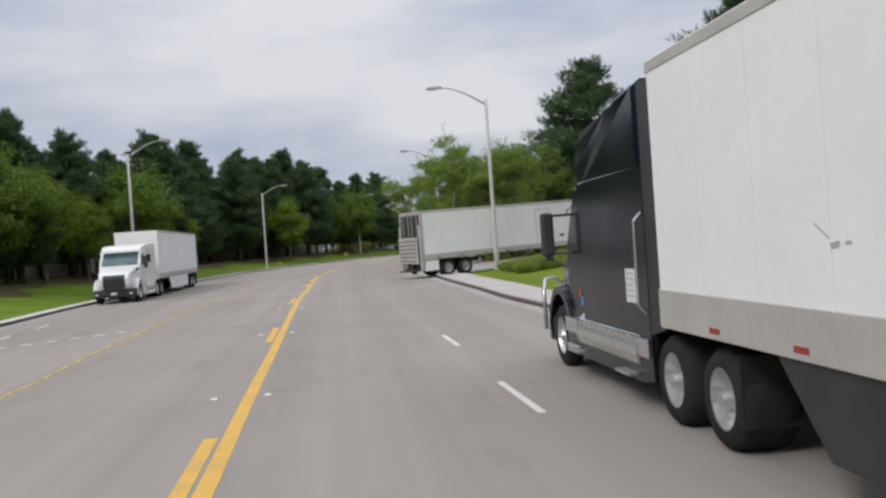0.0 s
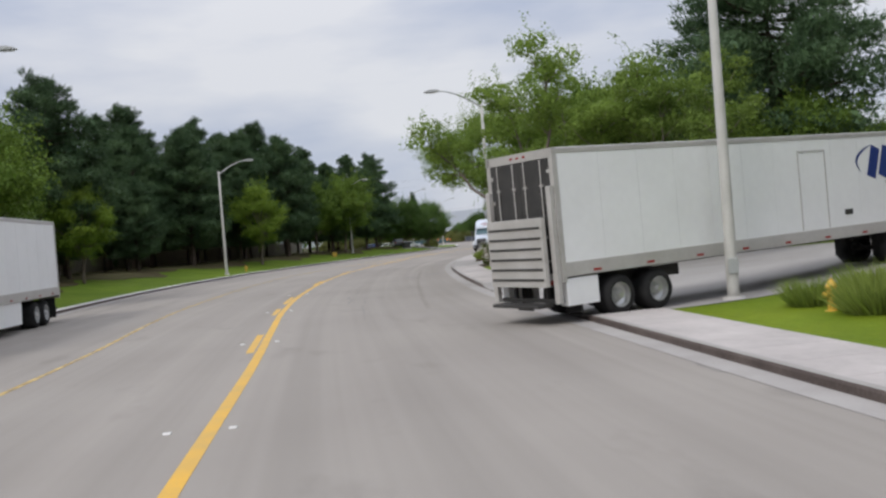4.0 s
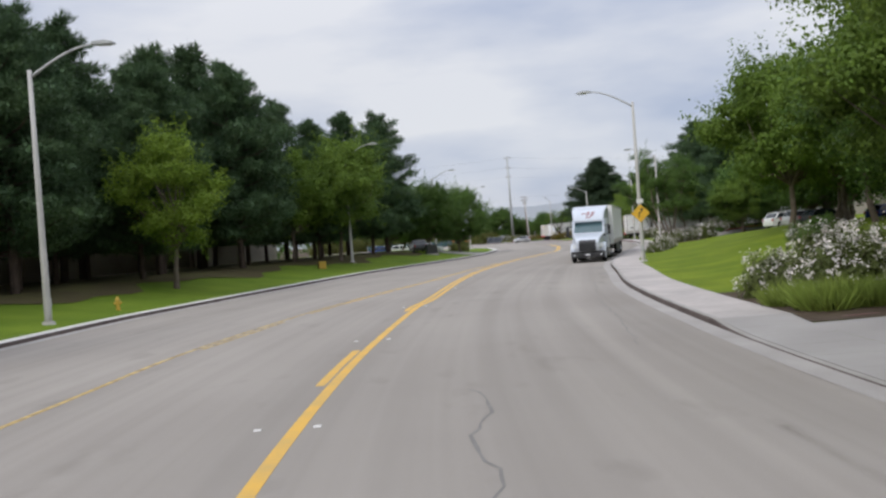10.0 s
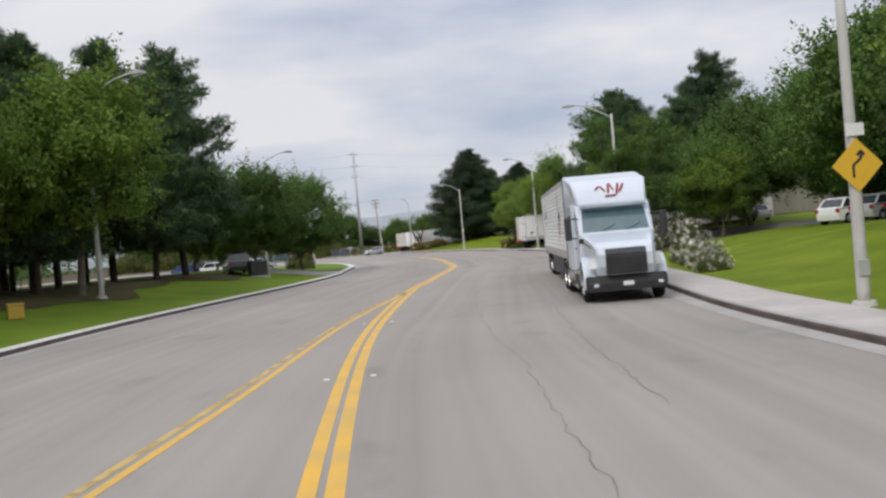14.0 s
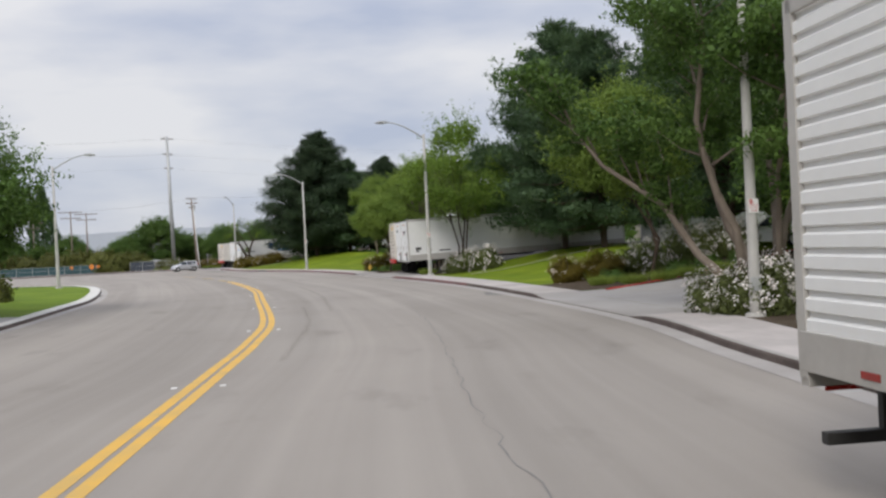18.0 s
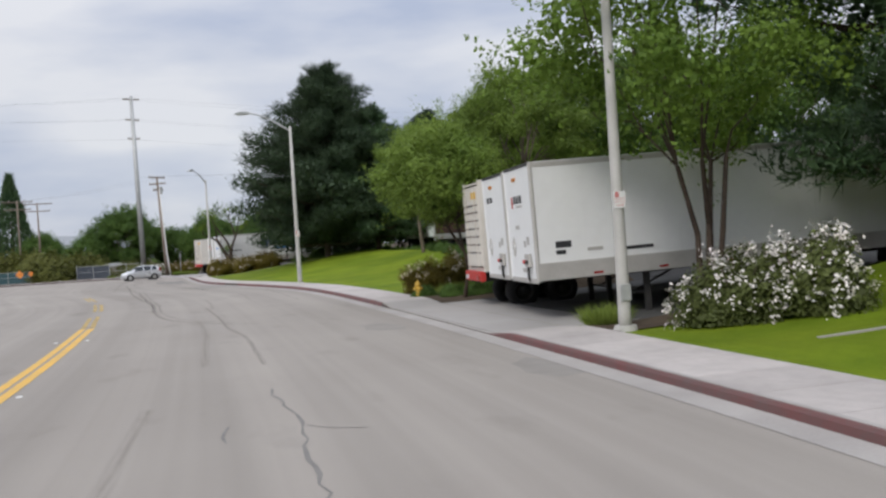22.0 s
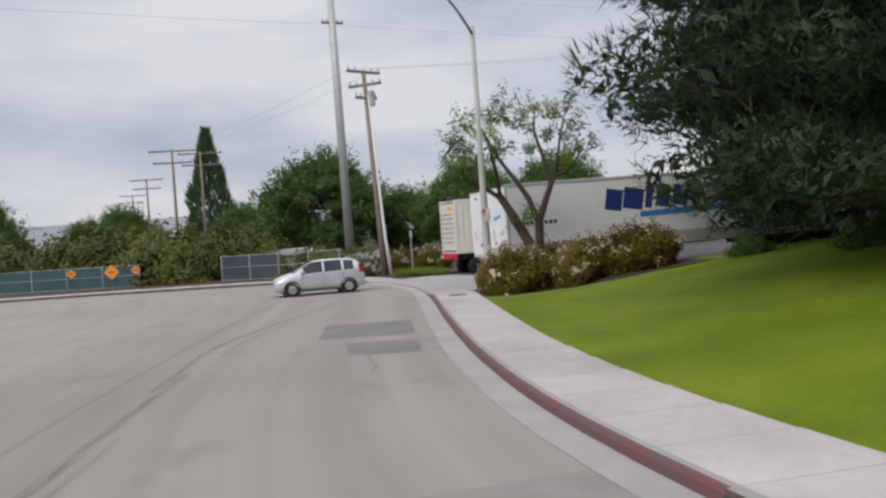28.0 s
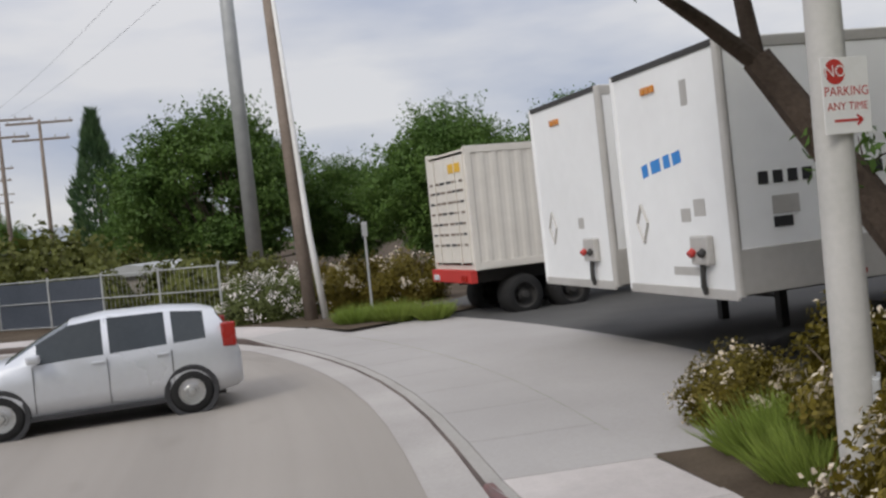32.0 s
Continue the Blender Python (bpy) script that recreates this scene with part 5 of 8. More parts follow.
def quad_plate(name, pts, material, parent, thick=0.012, label=""):
    """A thin panel on four points, pushed out along its normal."""
    v = [Vector(p) for p in pts]
    n = (v[1] - v[0]).cross(v[3] - v[0]).normalized() * thick
    bm = bmesh.new()
    a = [bm.verts.new(p) for p in v]
    b = [bm.verts.new(p + n) for p in v]
    bm.faces.new(b)
    bm.faces.new(a[::-1])
    m = len(v)
    for i in range(m):
        bm.faces.new((a[i], a[(i + 1) % m], b[(i + 1) % m], b[i]))
    return part(name, bm, material, parent, label)


def tractor(label, paint, hub=M_ALLOY, bumper=M_DARKPL, skirts=None, guard=False, tank=M_CHROME, ext=0.6, roof=1.0):
    """A road tractor with a sleeper: the front bumper at x = 0, the drive axles behind."""
    root = tagged(new("semi_truck"), label, "truck")
    # hood, narrower towards the front
    bm = bmesh.new()
    prism(bm, [(-0.30, 0.80), (-0.16, 1.05), (-0.15, 1.40), (-0.28, 1.60), (-0.6, 1.73), (-1.2, 1.88), (-1.95, 2.02), (-1.95, 1.0), (-1.85, 0.95), (-0.9, 0.85)], -1.0, 1.0, 0.10)
    for v in bm.verts:
        k = min(max(-v.co.x / 1.95, 0), 1)
        v.co.y *= 0.78 + 0.30 * k
    part("hood", bm, paint, root, smooth=False)
    for s in (-1, 1):
        bm = bmesh.new()
        arc = [(-1.32 + 0.66 * math.cos(a), 0.56 + 0.66 * math.sin(a)) for a in np.linspace(-0.15, math.pi + 0.12, 12)]
        out = [(-1.32 + 0.80 * math.cos(a), 0.56 + 0.78 * math.sin(a)) for a in np.linspace(math.pi + 0.05, -0.2, 12)]
        prism(bm, arc + out, *sorted((s * 0.74, s * 1.2)), 0.02)
        part("fender", bm, paint, root)
        quad = [(-0.20, s * 0.66, 1.02), (-0.20, s * 0.66, 1.34), (-0.52, s * 1.04, 1.30), (-0.46, s * 1.08, 1.00)]
        quad_plate("headlight", quad if s > 0 else quad[::-1], M_LIGHT, root, 0.05, "clear swept headlight")
    # cab, sleeper, roof fairing
    bm = bmesh.new()
    prism(bm, [(-1.85, 0.85), (-1.85, 2.0), (-2.50, 2.90), (-3.05, 2.98), (-3.05, 0.75), (-2.1, 0.75)], -1.13, 1.13, 0.05)
    part("cab", bm, paint, root)
    bm = bmesh.new()
    prism(bm, [(-3.02, 0.75), (-3.02, 2.95), (-4.90, 2.98), (-4.90, 0.75)], -1.22, 1.22, 0.03)
    part("sleeper", bm, paint, root)
    bm = bmesh.new()
    prism(bm, [(-2.40, 2.80), (-2.46, 2.98), (-2.58, 3.18), (-2.76, 3.37), (-3.0, 3.54), (-3.3, 3.69), (-3.7, 3.82), (-4.2, 3.91), (-4.92, 3.97), (-4.92, 2.90), (-2.6, 2.74)], -1.18, 1.18, 0.12)
    for v in bm.verts:
        v.co.y *= 0.90 + 0.14 * min(max((-v.co.x - 2.4) / 1.2, 0), 1)
    part("roof_fairing", bm, paint, root)
    quad_plate("windshield", [(-1.90, -1.0, 2.05), (-1.90, 1.0, 2.05), (-2.47, 0.94, 2.84), (-2.47, -0.94, 2.84)][::-1], M_SCREEN, root, -0.022, "raked windshield coloured like the reflected sky")
    for k in (-0.42, 0.34):
        bm = bmesh.new()
        tube(bm, [(-1.86, k, 2.06), (-2.0, k + 0.42, 2.24)], 0.012, 5)
        part("wiper", bm, M_DARKPL, root)
    bm = bmesh.new()
    box(bm, -2.34, -2.05, -1.02, 1.02, 2.86, 2.93, 0.02)
    part("sun_visor", bm, M_DARKPL if paint is M_BLACKPAINT else paint, root)
    for s in (-1, 1):
        y = s * 1.132
        q = [(-2.02, y, 2.06), (-2.88, y, 2.0), (-2.88, y, 2.66), (-2.48, y, 2.72)]
        door = [(-1.98, y, 0.95), (-2.95, y, 0.95), (-2.95, y, 2.78), (-2.52, y, 2.82), (-1.98, y, 2.1)]
        d = quad_plate("door", door if s < 0 else door[::-1], paint, root, 0.014)
        g = [(x, yy + s * 0.015, z) for x, yy, z in q]
        quad_plate("window", g if s < 0 else g[::-1], M_GLASS, d, 0.008, "dark side window")
        bm = bmesh.new()
        box(bm, -2.9, -2.72, *sorted((y + s * 0.012, y + s * 0.05)), 1.55, 1.60, 0.01)
        part("handle", bm, M_DARKPL, d)
        q = [(-3.35, s * 1.222, 2.15), (-3.95, s * 1.222, 2.15), (-3.95, s * 1.222, 2.62), (-3.35, s * 1.222, 2.62)]
        if not guard:
            quad_plate("sleeper_window", q if s < 0 else q[::-1], M_GLASS, root, 0.01)
        # mirrors
        bm = bmesh.new()
        box(bm, -1.98, -1.80, *sorted((s * 1.34, s * 1.54)), 1.85, 2.55, 0.05)
        mr = part("mirror", bm, M_DARKPL, root, "tall black side mirror")
        for z in (1.9, 2.5):
            bm = bmesh.new()
            tube(bm, [(-2.2, s * 1.1, z), (-1.9, s * 1.4, z)], 0.022, 6)
            part("bracket", bm, M_DARKPL, mr)
        bm = bmesh.new()
        box(bm, -0.8, -0.68, *sorted((s * 1.1, s * 1.24)), 1.74, 1.9, 0.03)
        tube(bm, [(-0.9, s * 0.9, 1.62), (-0.72, s * 1.16, 1.80)], 0.018, 6)
        part("hood_mirror", bm, M_DARKPL, root)
        # tank, steps, skirt
        bm = bmesh.new()
        cyl(bm, (-2.75, s * 0.98, 0.72), (-4.45, s * 0.98, 0.72), 0.31, 0.31, 18)
        part("fuel_tank", bm, tank, root, "ribbed fuel tank", smooth=False)
        for zz in (0.42, 0.82):
            bm = bmesh.new()
            box(bm, -2.08, -2.72, *sorted((s * 0.95, s * 1.27)), zz, zz + 0.05, 0.012)
            part("step", bm, M_RAIL, root)
        bm = bmesh.new()
        prism(bm, [(-1.98, 0.34), (-1.98, 0.72), (-2.3, 0.88), (-4.9, 0.90), (-4.95, 0.40), (-4.6, 0.34)], *sorted((s * 1.18, s * 1.23)))
        part("side_skirt", bm, skirts or paint, root)
        bm = bmesh.new()
        prism(bm, [(-4.90, 0.95), (-4.90, 3.93), (-5.38, 3.90), (-5.38, 1.05)], *sorted((s * 1.17, s * 1.215)))
        part("side_extender", bm, paint if paint is M_WHITE else M_DARKPL, root)
        bm = bmesh.new()
        box(bm, -7.34, -7.30, *sorted((s * 0.65, s * 1.22)), 0.28, 0.98, 0.01)
        part("mud_flap", bm, M_RUBBER, root)
        bm = bmesh.new()
        box(bm, -7.2, -2.0, *sorted((s * 0.38, s * 0.46)), 0.75, 1.02)
        part("frame_rail", bm, M_FRAME, root)
        wheel(root, -1.32, s * 1.03, 0.51, 0.29, s, hub)
        for x in (-5.55, -6.88):
            wheel(root, x, s * 0.92, 0.51, 0.60, s, hub, deep=0.09)
    for x in (-1.32, -5.55, -6.88):
        bm = bmesh.new()
        cyl(bm, (x, -0.9, 0.51), (x, 0.9, 0.51), 0.07, 0.07, 10)
        part("axle", bm, M_FRAME, root)
    bm = bmesh.new()
    box(bm, -6.9, -5.6, -0.5, 0.5, 1.02, 1.13, 0.03)
    part("fifth_wheel", bm, M_FRAME, root)
    # bumper and grille
    bm = bmesh.new()
    prism(bm, [(-0.04, 0.34), (0.0, 0.55), (-0.03, 0.78), (-0.55, 0.80), (-0.6, 0.36)], -1.16, 1.16, 0.16)
    for v in bm.verts:
        v.co.x -= 0.62 * max(abs(v.co.y) - 0.5, 0) ** 1.5
    bp = part("bumper", bm, bumper, root)
    for s in (-1, 1):
        bm = bmesh.new()
        box(bm, -0.1, 0.012, *sorted((s * 0.84, s * 0.98)), 0.5, 0.58, 0.02)
        part("fog_light", bm, M_LIGHT, bp)
    quad_plate("number_plate", [(0.004, -0.15, 0.5), (0.004, 0.15, 0.5), (0.0, 0.15, 0.62), (0.0, -0.15, 0.62)], M_PLATE, bp, 0.012)
    bm = bmesh.new()
    prism(bm, [(-0.12, 0.82), (-0.11, 1.35), (-0.22, 1.56), (-0.35, 1.56), (-0.35, 0.82)], -0.58, 0.58, 0.05)
    gr = part("grille", bm, M_DARKPL, root, "black grille with horizontal bars")
    for z in np.arange(0.9, 1.5, 0.12):
        bm = bmesh.new()
        box(bm, -0.14 - max(z - 1.35, 0) * 0.5, -0.09 - max(z - 1.35, 0) * 0.5, -0.54, 0.54, z, z + 0.03)
        part("grille_bar", bm, M_RAIL if guard else M_DARKPL, gr)
    if guard:
        for s in (-1, 1):
            bm = bmesh.new()
            tube(bm, [(0.0, s * 0.62, 0.42), (0.22, s * 0.66, 0.5), (0.26, s * 0.68, 1.25), (0.12, s * 0.9, 1.42), (-0.2, s * 1.16, 1.40), (-0.45, s * 1.24, 1.2), (-0.45, s * 1.24, 0.55)], 0.035, 8)
            tube(bm, [(0.25, s * 0.67, 0.85), (0.0, s * 1.1, 0.85), (-0.45, s * 1.24, 0.85)], 0.03, 8)
            part("bull_bar", bm, M_CHROME, root, "chrome tubular bull bar", smooth=True)
        bm = bmesh.new()
        for z in (0.5, 0.9, 1.25):
            tube(bm, [(0.25, -0.67, z), (0.27, 0.67, z)], 0.032, 8)
        part("cross_bar", bm, M_CHROME, root, smooth=True)
    # lower roof
    if roof < 1:
        for ob in root.children:
            if ob.location.length < 0.01:
                for v in ob.data.vertices:
                    if v.co.z > 2.9:
                        v.co.z = 2.9 + (v.co.z - 2.9) * roof
    # the sleeper's extra length
    for ob in root.children:
        if ob.location.x < -3.3:
            ob.location.x -= ext
        elif ob.location.length < 0.01:
            for v in ob.data.vertices:
                if v.co.x < -3.6:
                    v.co.x -= ext
    return root


def trailer(label, L=16.15, skin=None, ribs=0, skirt=None, legs=True, top=4.05, rods=True, reefer=False, rail_h=0.32, bogie=0.0, fore=3.4, rear=None):
    """A box trailer: the rear end at x = 0, the nose at x = L."""
    skin = skin or M_TRAILER
    root = tagged(new("semi_trailer"), label, "trailer")
    W, z0 = 1.29, 1.10
    for s in (-1, 1):
        bm = bmesh.new()
        if ribs:
            n = ribs
            prof = []
            for k in range(n):
                a, b = z0 + rail_h + (top - 0.12 - z0 - rail_h) * k / n, z0 + rail_h + (top - 0.12 - z0 - rail_h) * (k + 1) / n
                prof += [(W, a), (W, b - 0.075), (W - 0.034, b - 0.055), (W - 0.034, b - 0.012)]
            prof.append((W, top - 0.12))
            v0 = [bm.verts.new((0.1, s * y, z)) for y, z in prof]
            v1 = [bm.verts.new((L - 0.05, s * y, z)) for y, z in prof]
            for i in range(len(prof) - 1):
                bm.faces.new((v0[i], v1[i], v1[i + 1], v0[i + 1]))
            bmesh.ops.recalc_face_normals(bm, faces=bm.faces)
        else:
            liner = bmesh.new()
            box(liner, 0.1, L - 0.05, *sorted((s * (W - 0.05), s * (W - 0.008))), z0 + rail_h, top - 0.12)
            part("side_liner", liner, skin, root)
            n = int(L / 1.22)
            step = (L - 0.15) / n
            box(bm, 0.1, 0.1 + step - 0.007, *sorted((s * (W - 0.006), s * W)), z0 + rail_h, top - 0.12)
        panel = part("side_panel", bm, skin, root)
        for k in range(1, 0 if ribs else n):
            more = new("side_panel", panel.data)
            more.parent = root
            more.location.x = k * step
        bm = bmesh.new()
        box(bm, 0.0, L, *sorted((s * (W - 0.05), s * (W + 0.012))), top - 0.125, top, 0.012)
        part("top_rail", bm, M_RAIL, root)
        bm = bmesh.new()
        box(bm, 0.0, L, *sorted((s * (W - 0.06), s * (W + 0.016))), z0, z0 + rail_h + 0.005, 0.012)
        rail = part("bottom_rail", bm, M_RAIL, root, "weathered metal lower rail")
        for k in range(int(L / 1.7)):
            x = 0.9 + k * 1.7
            bm = bmesh.new()
            box(bm, x, x + 0.24, *sorted((s * (W + 0.014), s * (W + 0.024))), z0 + 0.06, z0 + 0.115, 0.006)
            part("reflector", bm, M_REDLAMP, rail)
        if skirt:
            bm = bmesh.new()
            prism(bm, [(4.9 + bogie, z0), (L - fore, z0), (L - fore - min(0.9, 0.3 * fore), 0.36), (5.0 + bogie, 0.30)], *sorted((s * (W - 0.06), s * (W - 0.03))))
            part("side_skirt", bm, skirt, root)
        bm = bmesh.new()
        box(bm, bogie + 0.5, bogie + 0.54, *sorted((s * 0.62, s * 1.24)), 0.22, 1.0, 0.01)
        part("mud_flap", bm, M_RUBBER, root)
        for x in (bogie + 1.75, bogie + 3.0):
            wheel(root, x, s * 0.93, 0.50, 0.58, s, M_ALLOY, deep=0.09)
        if legs:
            bm = bmesh.new()
            box(bm, L - 3.0, L - 2.86, *sorted((s * 0.75, s * 0.89)), 0.06, 1.12, 0.01)
            box(bm, L - 3.08, L - 2.78, *sorted((s * 0.70, s * 0.94)), 0.02, 0.07, 0.01)
            part("landing_leg", bm, M_FRAME, root)
        bm = bmesh.new()
        box(bm, -0.03, 0.0, *sorted((s * 0.78, s * 1.1)), 0.92, 1.04, 0.01)
        part("tail_light", bm, M_REDLAMP, root)
    bm = bmesh.new()
    box(bm, 0.0, L, -W, W, top - 0.03, top + 0.012, 0.01)
    part("roof", bm, skin, root)
    bm = bmesh.new()
    box(bm, 0.02, L - 0.02, -W + 0.05, W - 0.05, z0 - 0.02, z0 + 0.12)
    part("floor", bm, M_FRAME, root)
    bm = bmesh.new()
    box(bm, L - 0.06, L, -W, W, z0 - 0.02, top, 0.03)
    part("nose_panel", bm, skin, root)
    if reefer:
        bm = bmesh.new()
        box(bm, L, L + 0.55, -0.95, 0.95, 2.1, top - 0.15, 0.1)
        part("cooling_unit", bm, M_DARKPL, root, "dark cooling unit on the nose")
    # rear frame and doors
    bm = bmesh.new()
    for s in (-1, 1):
        box(bm, -0.03, 0.1, *sorted((s * (W - 0.13), s * (W + 0.012))), z0 - 0.05, top)
    box(bm, -0.03, 0.1, -W, W, top - 0.2, top + 0.01)
    box(bm, -0.03, 0.1, -W, W, z0 - 0.12, z0 + 0.08)
    part("rear_frame", bm, M_RAIL, root)
    for k in (-0.25, 0.0, 0.25):
        bm = bmesh.new()
        box(bm, -0.045, -0.03, k - 0.05, k + 0.05, top - 0.12, top - 0.07, 0.005)
        part("marker_light", bm, M_REDLAMP, root)
    for s in (-1, 1):
        bm = bmesh.new()
        box(bm, -0.022, 0.03, *sorted((s * 0.008, s * (W - 0.13))), z0 + 0.085, top - 0.205, 0.008)
        d = part("door", bm, rear or skin, root, "dark panel standing in for the open rear" if rear else "")
        if rods:
            for yy in (0.22, 0.85):
                bm = bmesh.new()
                cyl(bm, (-0.05, s * yy, z0 + 0.1), (-0.05, s * yy, top - 0.22), 0.016, 0.016, 8)
                for z in (z0 + 0.35, 2.0, 3.2):
                    box(bm, -0.065, -0.02, s * yy - 0.05, s * yy + 0.05, z, z + 0.06)
                part("lock_rod", bm, M_RAIL, d)
            bm = bmesh.new()
            box(bm, -0.075, -0.045, *sorted((s * 0.18, s * 0.5)), 1.62, 1.67, 0.008)
            part("door_handle", bm, M_RAIL, d)
        for z in (1.5, 2.2, 2.9, 3.5):
            bm = bmesh.new()
            box(bm, -0.04, 0.0, *sorted((s * (W - 0.22), s * (W + 0.015))), z, z + 0.09, 0.006)
            part("hinge", bm, M_RAIL, d)
    # underride guard, running gear
    bm = bmesh.new()
    box(bm, -0.02, 0.08, -1.15, 1.15, 0.50, 0.60, 0.01)
    for s in (-1, 1):
        box(bm, 0.0, 0.08, s * 0.62 - 0.05, s * 0.62 + 0.05, 0.6, 1.02)
    part("rear_guard", bm, M_FRAME, root)
    bm = bmesh.new()
    for s in (-1, 1):
        box(bm, bogie + 0.9, bogie + 4.4, s * 0.5 - 0.05, s * 0.5 + 0.05, 0.72, 1.0)
    for x in (bogie + 1.75, bogie + 3.0):
        cyl(bm, (x, -0.9, 0.5), (x, 0.9, 0.5), 0.065, 0.065, 10)
    part("bogie", bm, M_FRAME, root)
    if legs:
        bm = bmesh.new()
        tube(bm, [(L - 2.93, -0.8, 0.55), (L - 2.93, 0.8, 0.55)], 0.03, 6)
        tube(bm, [(L - 2.93, 0.0, 0.55), (L - 4.1, 0.0, 1.08)], 0.03, 6)
        part("leg_brace", bm, M_FRAME, root)
    return root


def container(label, L=12.2):
    """A cream corrugated box on a skeletal chassis, rear end at x = 0."""
    root = tagged(new("container_trailer"), label, "trailer")
    W, z0, top = 1.22, 1.2, 3.95
    for s in (-1, 1):
        bm = bmesh.new()
        v = []
        x = 0.12
        k = 0
        while x < L - 0.1:
            v.append((x, s * (W - (0.0 if k % 4 in (0, 3) else 0.016))))
            x += 0.09 if k % 2 else 0.07
            k += 1
        a = [bm.verts.new((p[0], p[1], z0 + 0.15)) for p in v]
        b = [bm.verts.new((p[0], p[1], top - 0.1)) for p in v]
        for i in range(len(v) - 1):
            bm.faces.new((a[i], a[i + 1], b[i + 1], b[i]))
        bmesh.ops.recalc_face_normals(bm, faces=bm.faces)
        part("side_panel", bm, M_TRAILER_C, root)
        for z in (z0, top - 0.11):
            bm = bmesh.new()
            box(bm, 0.0, L, *sorted((s * (W - 0.1), s * (W + 0.01))), z, z + 0.16, 0.01)
            part("side_rail", bm, M_TRAILER_C, root)
        for x in (0.0, L - 0.14):
            bm = bmesh.new()
            box(bm, x, x + 0.14, *sorted((s * (W - 0.14), s * (W + 0.012))), z0 - 0.02, top + 0.03, 0.01)
            part("corner_post", bm, M_TRAILER_C, root)
        bm = bmesh.new()
        box(bm, -0.03, 0.03, *sorted((s * 0.008, s * (W - 0.14))), z0 + 0.16, top - 0.12, 0.008)
        d = part("door", bm, M_TRAILER_C, root)
        for yy in (0.62,):
            bm = bmesh.new()
            cyl(bm, (-0.05, s * yy, z0 + 0.12), (-0.05, s * yy, top - 0.12), 0.014, 0.014, 8)
            part("lock_rod", bm, M_TRAILER_C, d)
        for k, z in enumerate((1.75, 2.0, 2.25, 2.5, 2.75, 3.0, 3.22)):
            for u0, u1 in ((0.06, 0.34), (0.4, 0.66 + 0.08 * (k % 3)), (0.82, 1.02)):
                bm = bmesh.new()
                box(bm, -0.038, -0.03, *sorted((s * u0, s * u1)), z, z + 0.055)
                part("lettering_bar", bm, M_WOOD_POLE if (k + int(u0 * 10)) % 3 else M_BLACKINK, d)
        for x in (1.2, 2.45):
            # rims in near-black steel: the shade under the container is put into their colour
            wheel(root, x, s * 0.9, 0.5, 0.58, s, M_FRAME, deep=0.09)
        bm = bmesh.new()
        box(bm, -0.1, L - 1, s * 0.45 - 0.06, s * 0.45 + 0.06, 0.85, 1.18)
        part("chassis_rail", bm, M_FRAME, root)
        bm = bmesh.new()
        box(bm, -0.16, -0.12, *sorted((s * 0.7, s * 1.0)), 0.95, 1.08, 0.01)
        part("tail_light", bm, M_LIGHT if s > 0 else M_REDLAMP, root)
    bm = bmesh.new()
    box(bm, -0.12, 0.04, -1.2, 1.2, 0.9, 1.2, 0.015)
    part("rear_beam", bm, M_REDINK, root, "red steel rear beam")
    bm = bmesh.new()
    box(bm, 0.02, L - 0.02, -W + 0.02, W - 0.02, top - 0.05, top)
    box(bm, L - 0.08, L - 0.02, -W + 0.05, W - 0.05, z0, top)
    box(bm, 0.05, L - 0.02, -W + 0.05, W - 0.05, z0 - 0.02, z0 + 0.1)
    part("shell", bm, M_TRAILER_C, root)
    bm = bmesh.new()
    box(bm, -0.045, -0.03, -0.95, -0.25, 3.45, 3.66, 0.004)
    part("warning_plate", bm, M_SIGNYEL, root, "yellow warning plate")
    return root


def plate_on(parent, name, pts, material, label=""):
    """A flat painted shape on a side at constant y or x: a list of corner points, kept in order."""
    bm = bmesh.new()
    bm.faces.new([bm.verts.new(p) for p in pts])
    return part(name, bm, material, parent, label)


def bars(parent, name, y, cells, material):
    """Slanted strokes on a side panel: (x0, z0, x1, z1, width)."""
    for x0, za, x1, zb, w in cells:
        d = Vector((x1 - x0, 0, zb - za))
        n = Vector((-d.z, 0, d.x)).normalized() * w / 2
        a, b = Vector((x0, y, za)), Vector((x1, y, zb))
        plate_on(parent, name, [a - n, a + n, b + n, b - n], material)


def swoosh(parent, name, y, cx, cz, rx, rz, a0, a1, w, material):
    out, inn = [], []
    for k, a in enumerate(np.linspace(a0, a1, 22)):
        t = w * math.sin(math.pi * (k + 0.5) / 22)
        out.append((cx + (rx + t) * math.cos(a), y, cz + (rz + t) * math.sin(a)))
        inn.append((cx + (rx - t) * math.cos(a), y, cz + (rz - t) * math.sin(a)))
    plate_on(parent, name, out + inn[::-1], material)


def stand(ob, x, y, heading, pitch=0.0, z=None, size=1.0):
    ob.matrix_world = pose(x * S, y * S, ground_z(x, y) if z is None else z, 0, -pitch, heading) @ Matrix.Diagonal((size, size, size, 1))
    return ob


# black truck with a plain white trailer
t = tractor("glossy black sleeper truck with chrome bull bar, standing in the lane", M_BLACKPAINT, guard=True, tank=M_ALLOY, ext=1.15)
plate_on(t, "paper_notice", [(-5.2, 1.226, 1.3), (-5.2, 1.226, 1.72), (-5.65, 1.226, 1.72), (-5.65, 1.226, 1.3)], M_PLATE, "white printed notice on the sleeper")
bars(t, "notice_line", 1.229, [(-5.25, 1.38 + 0.07 * k, -5.59 + 0.05 * (k % 3), 1.38 + 0.07 * k, 0.02) for k in range(5)], M_RAIL)
bars(t, "door_sticker", 1.16, [(-2.75, 1.1, -2.75, 1.24, 0.12)], M_CYAN)
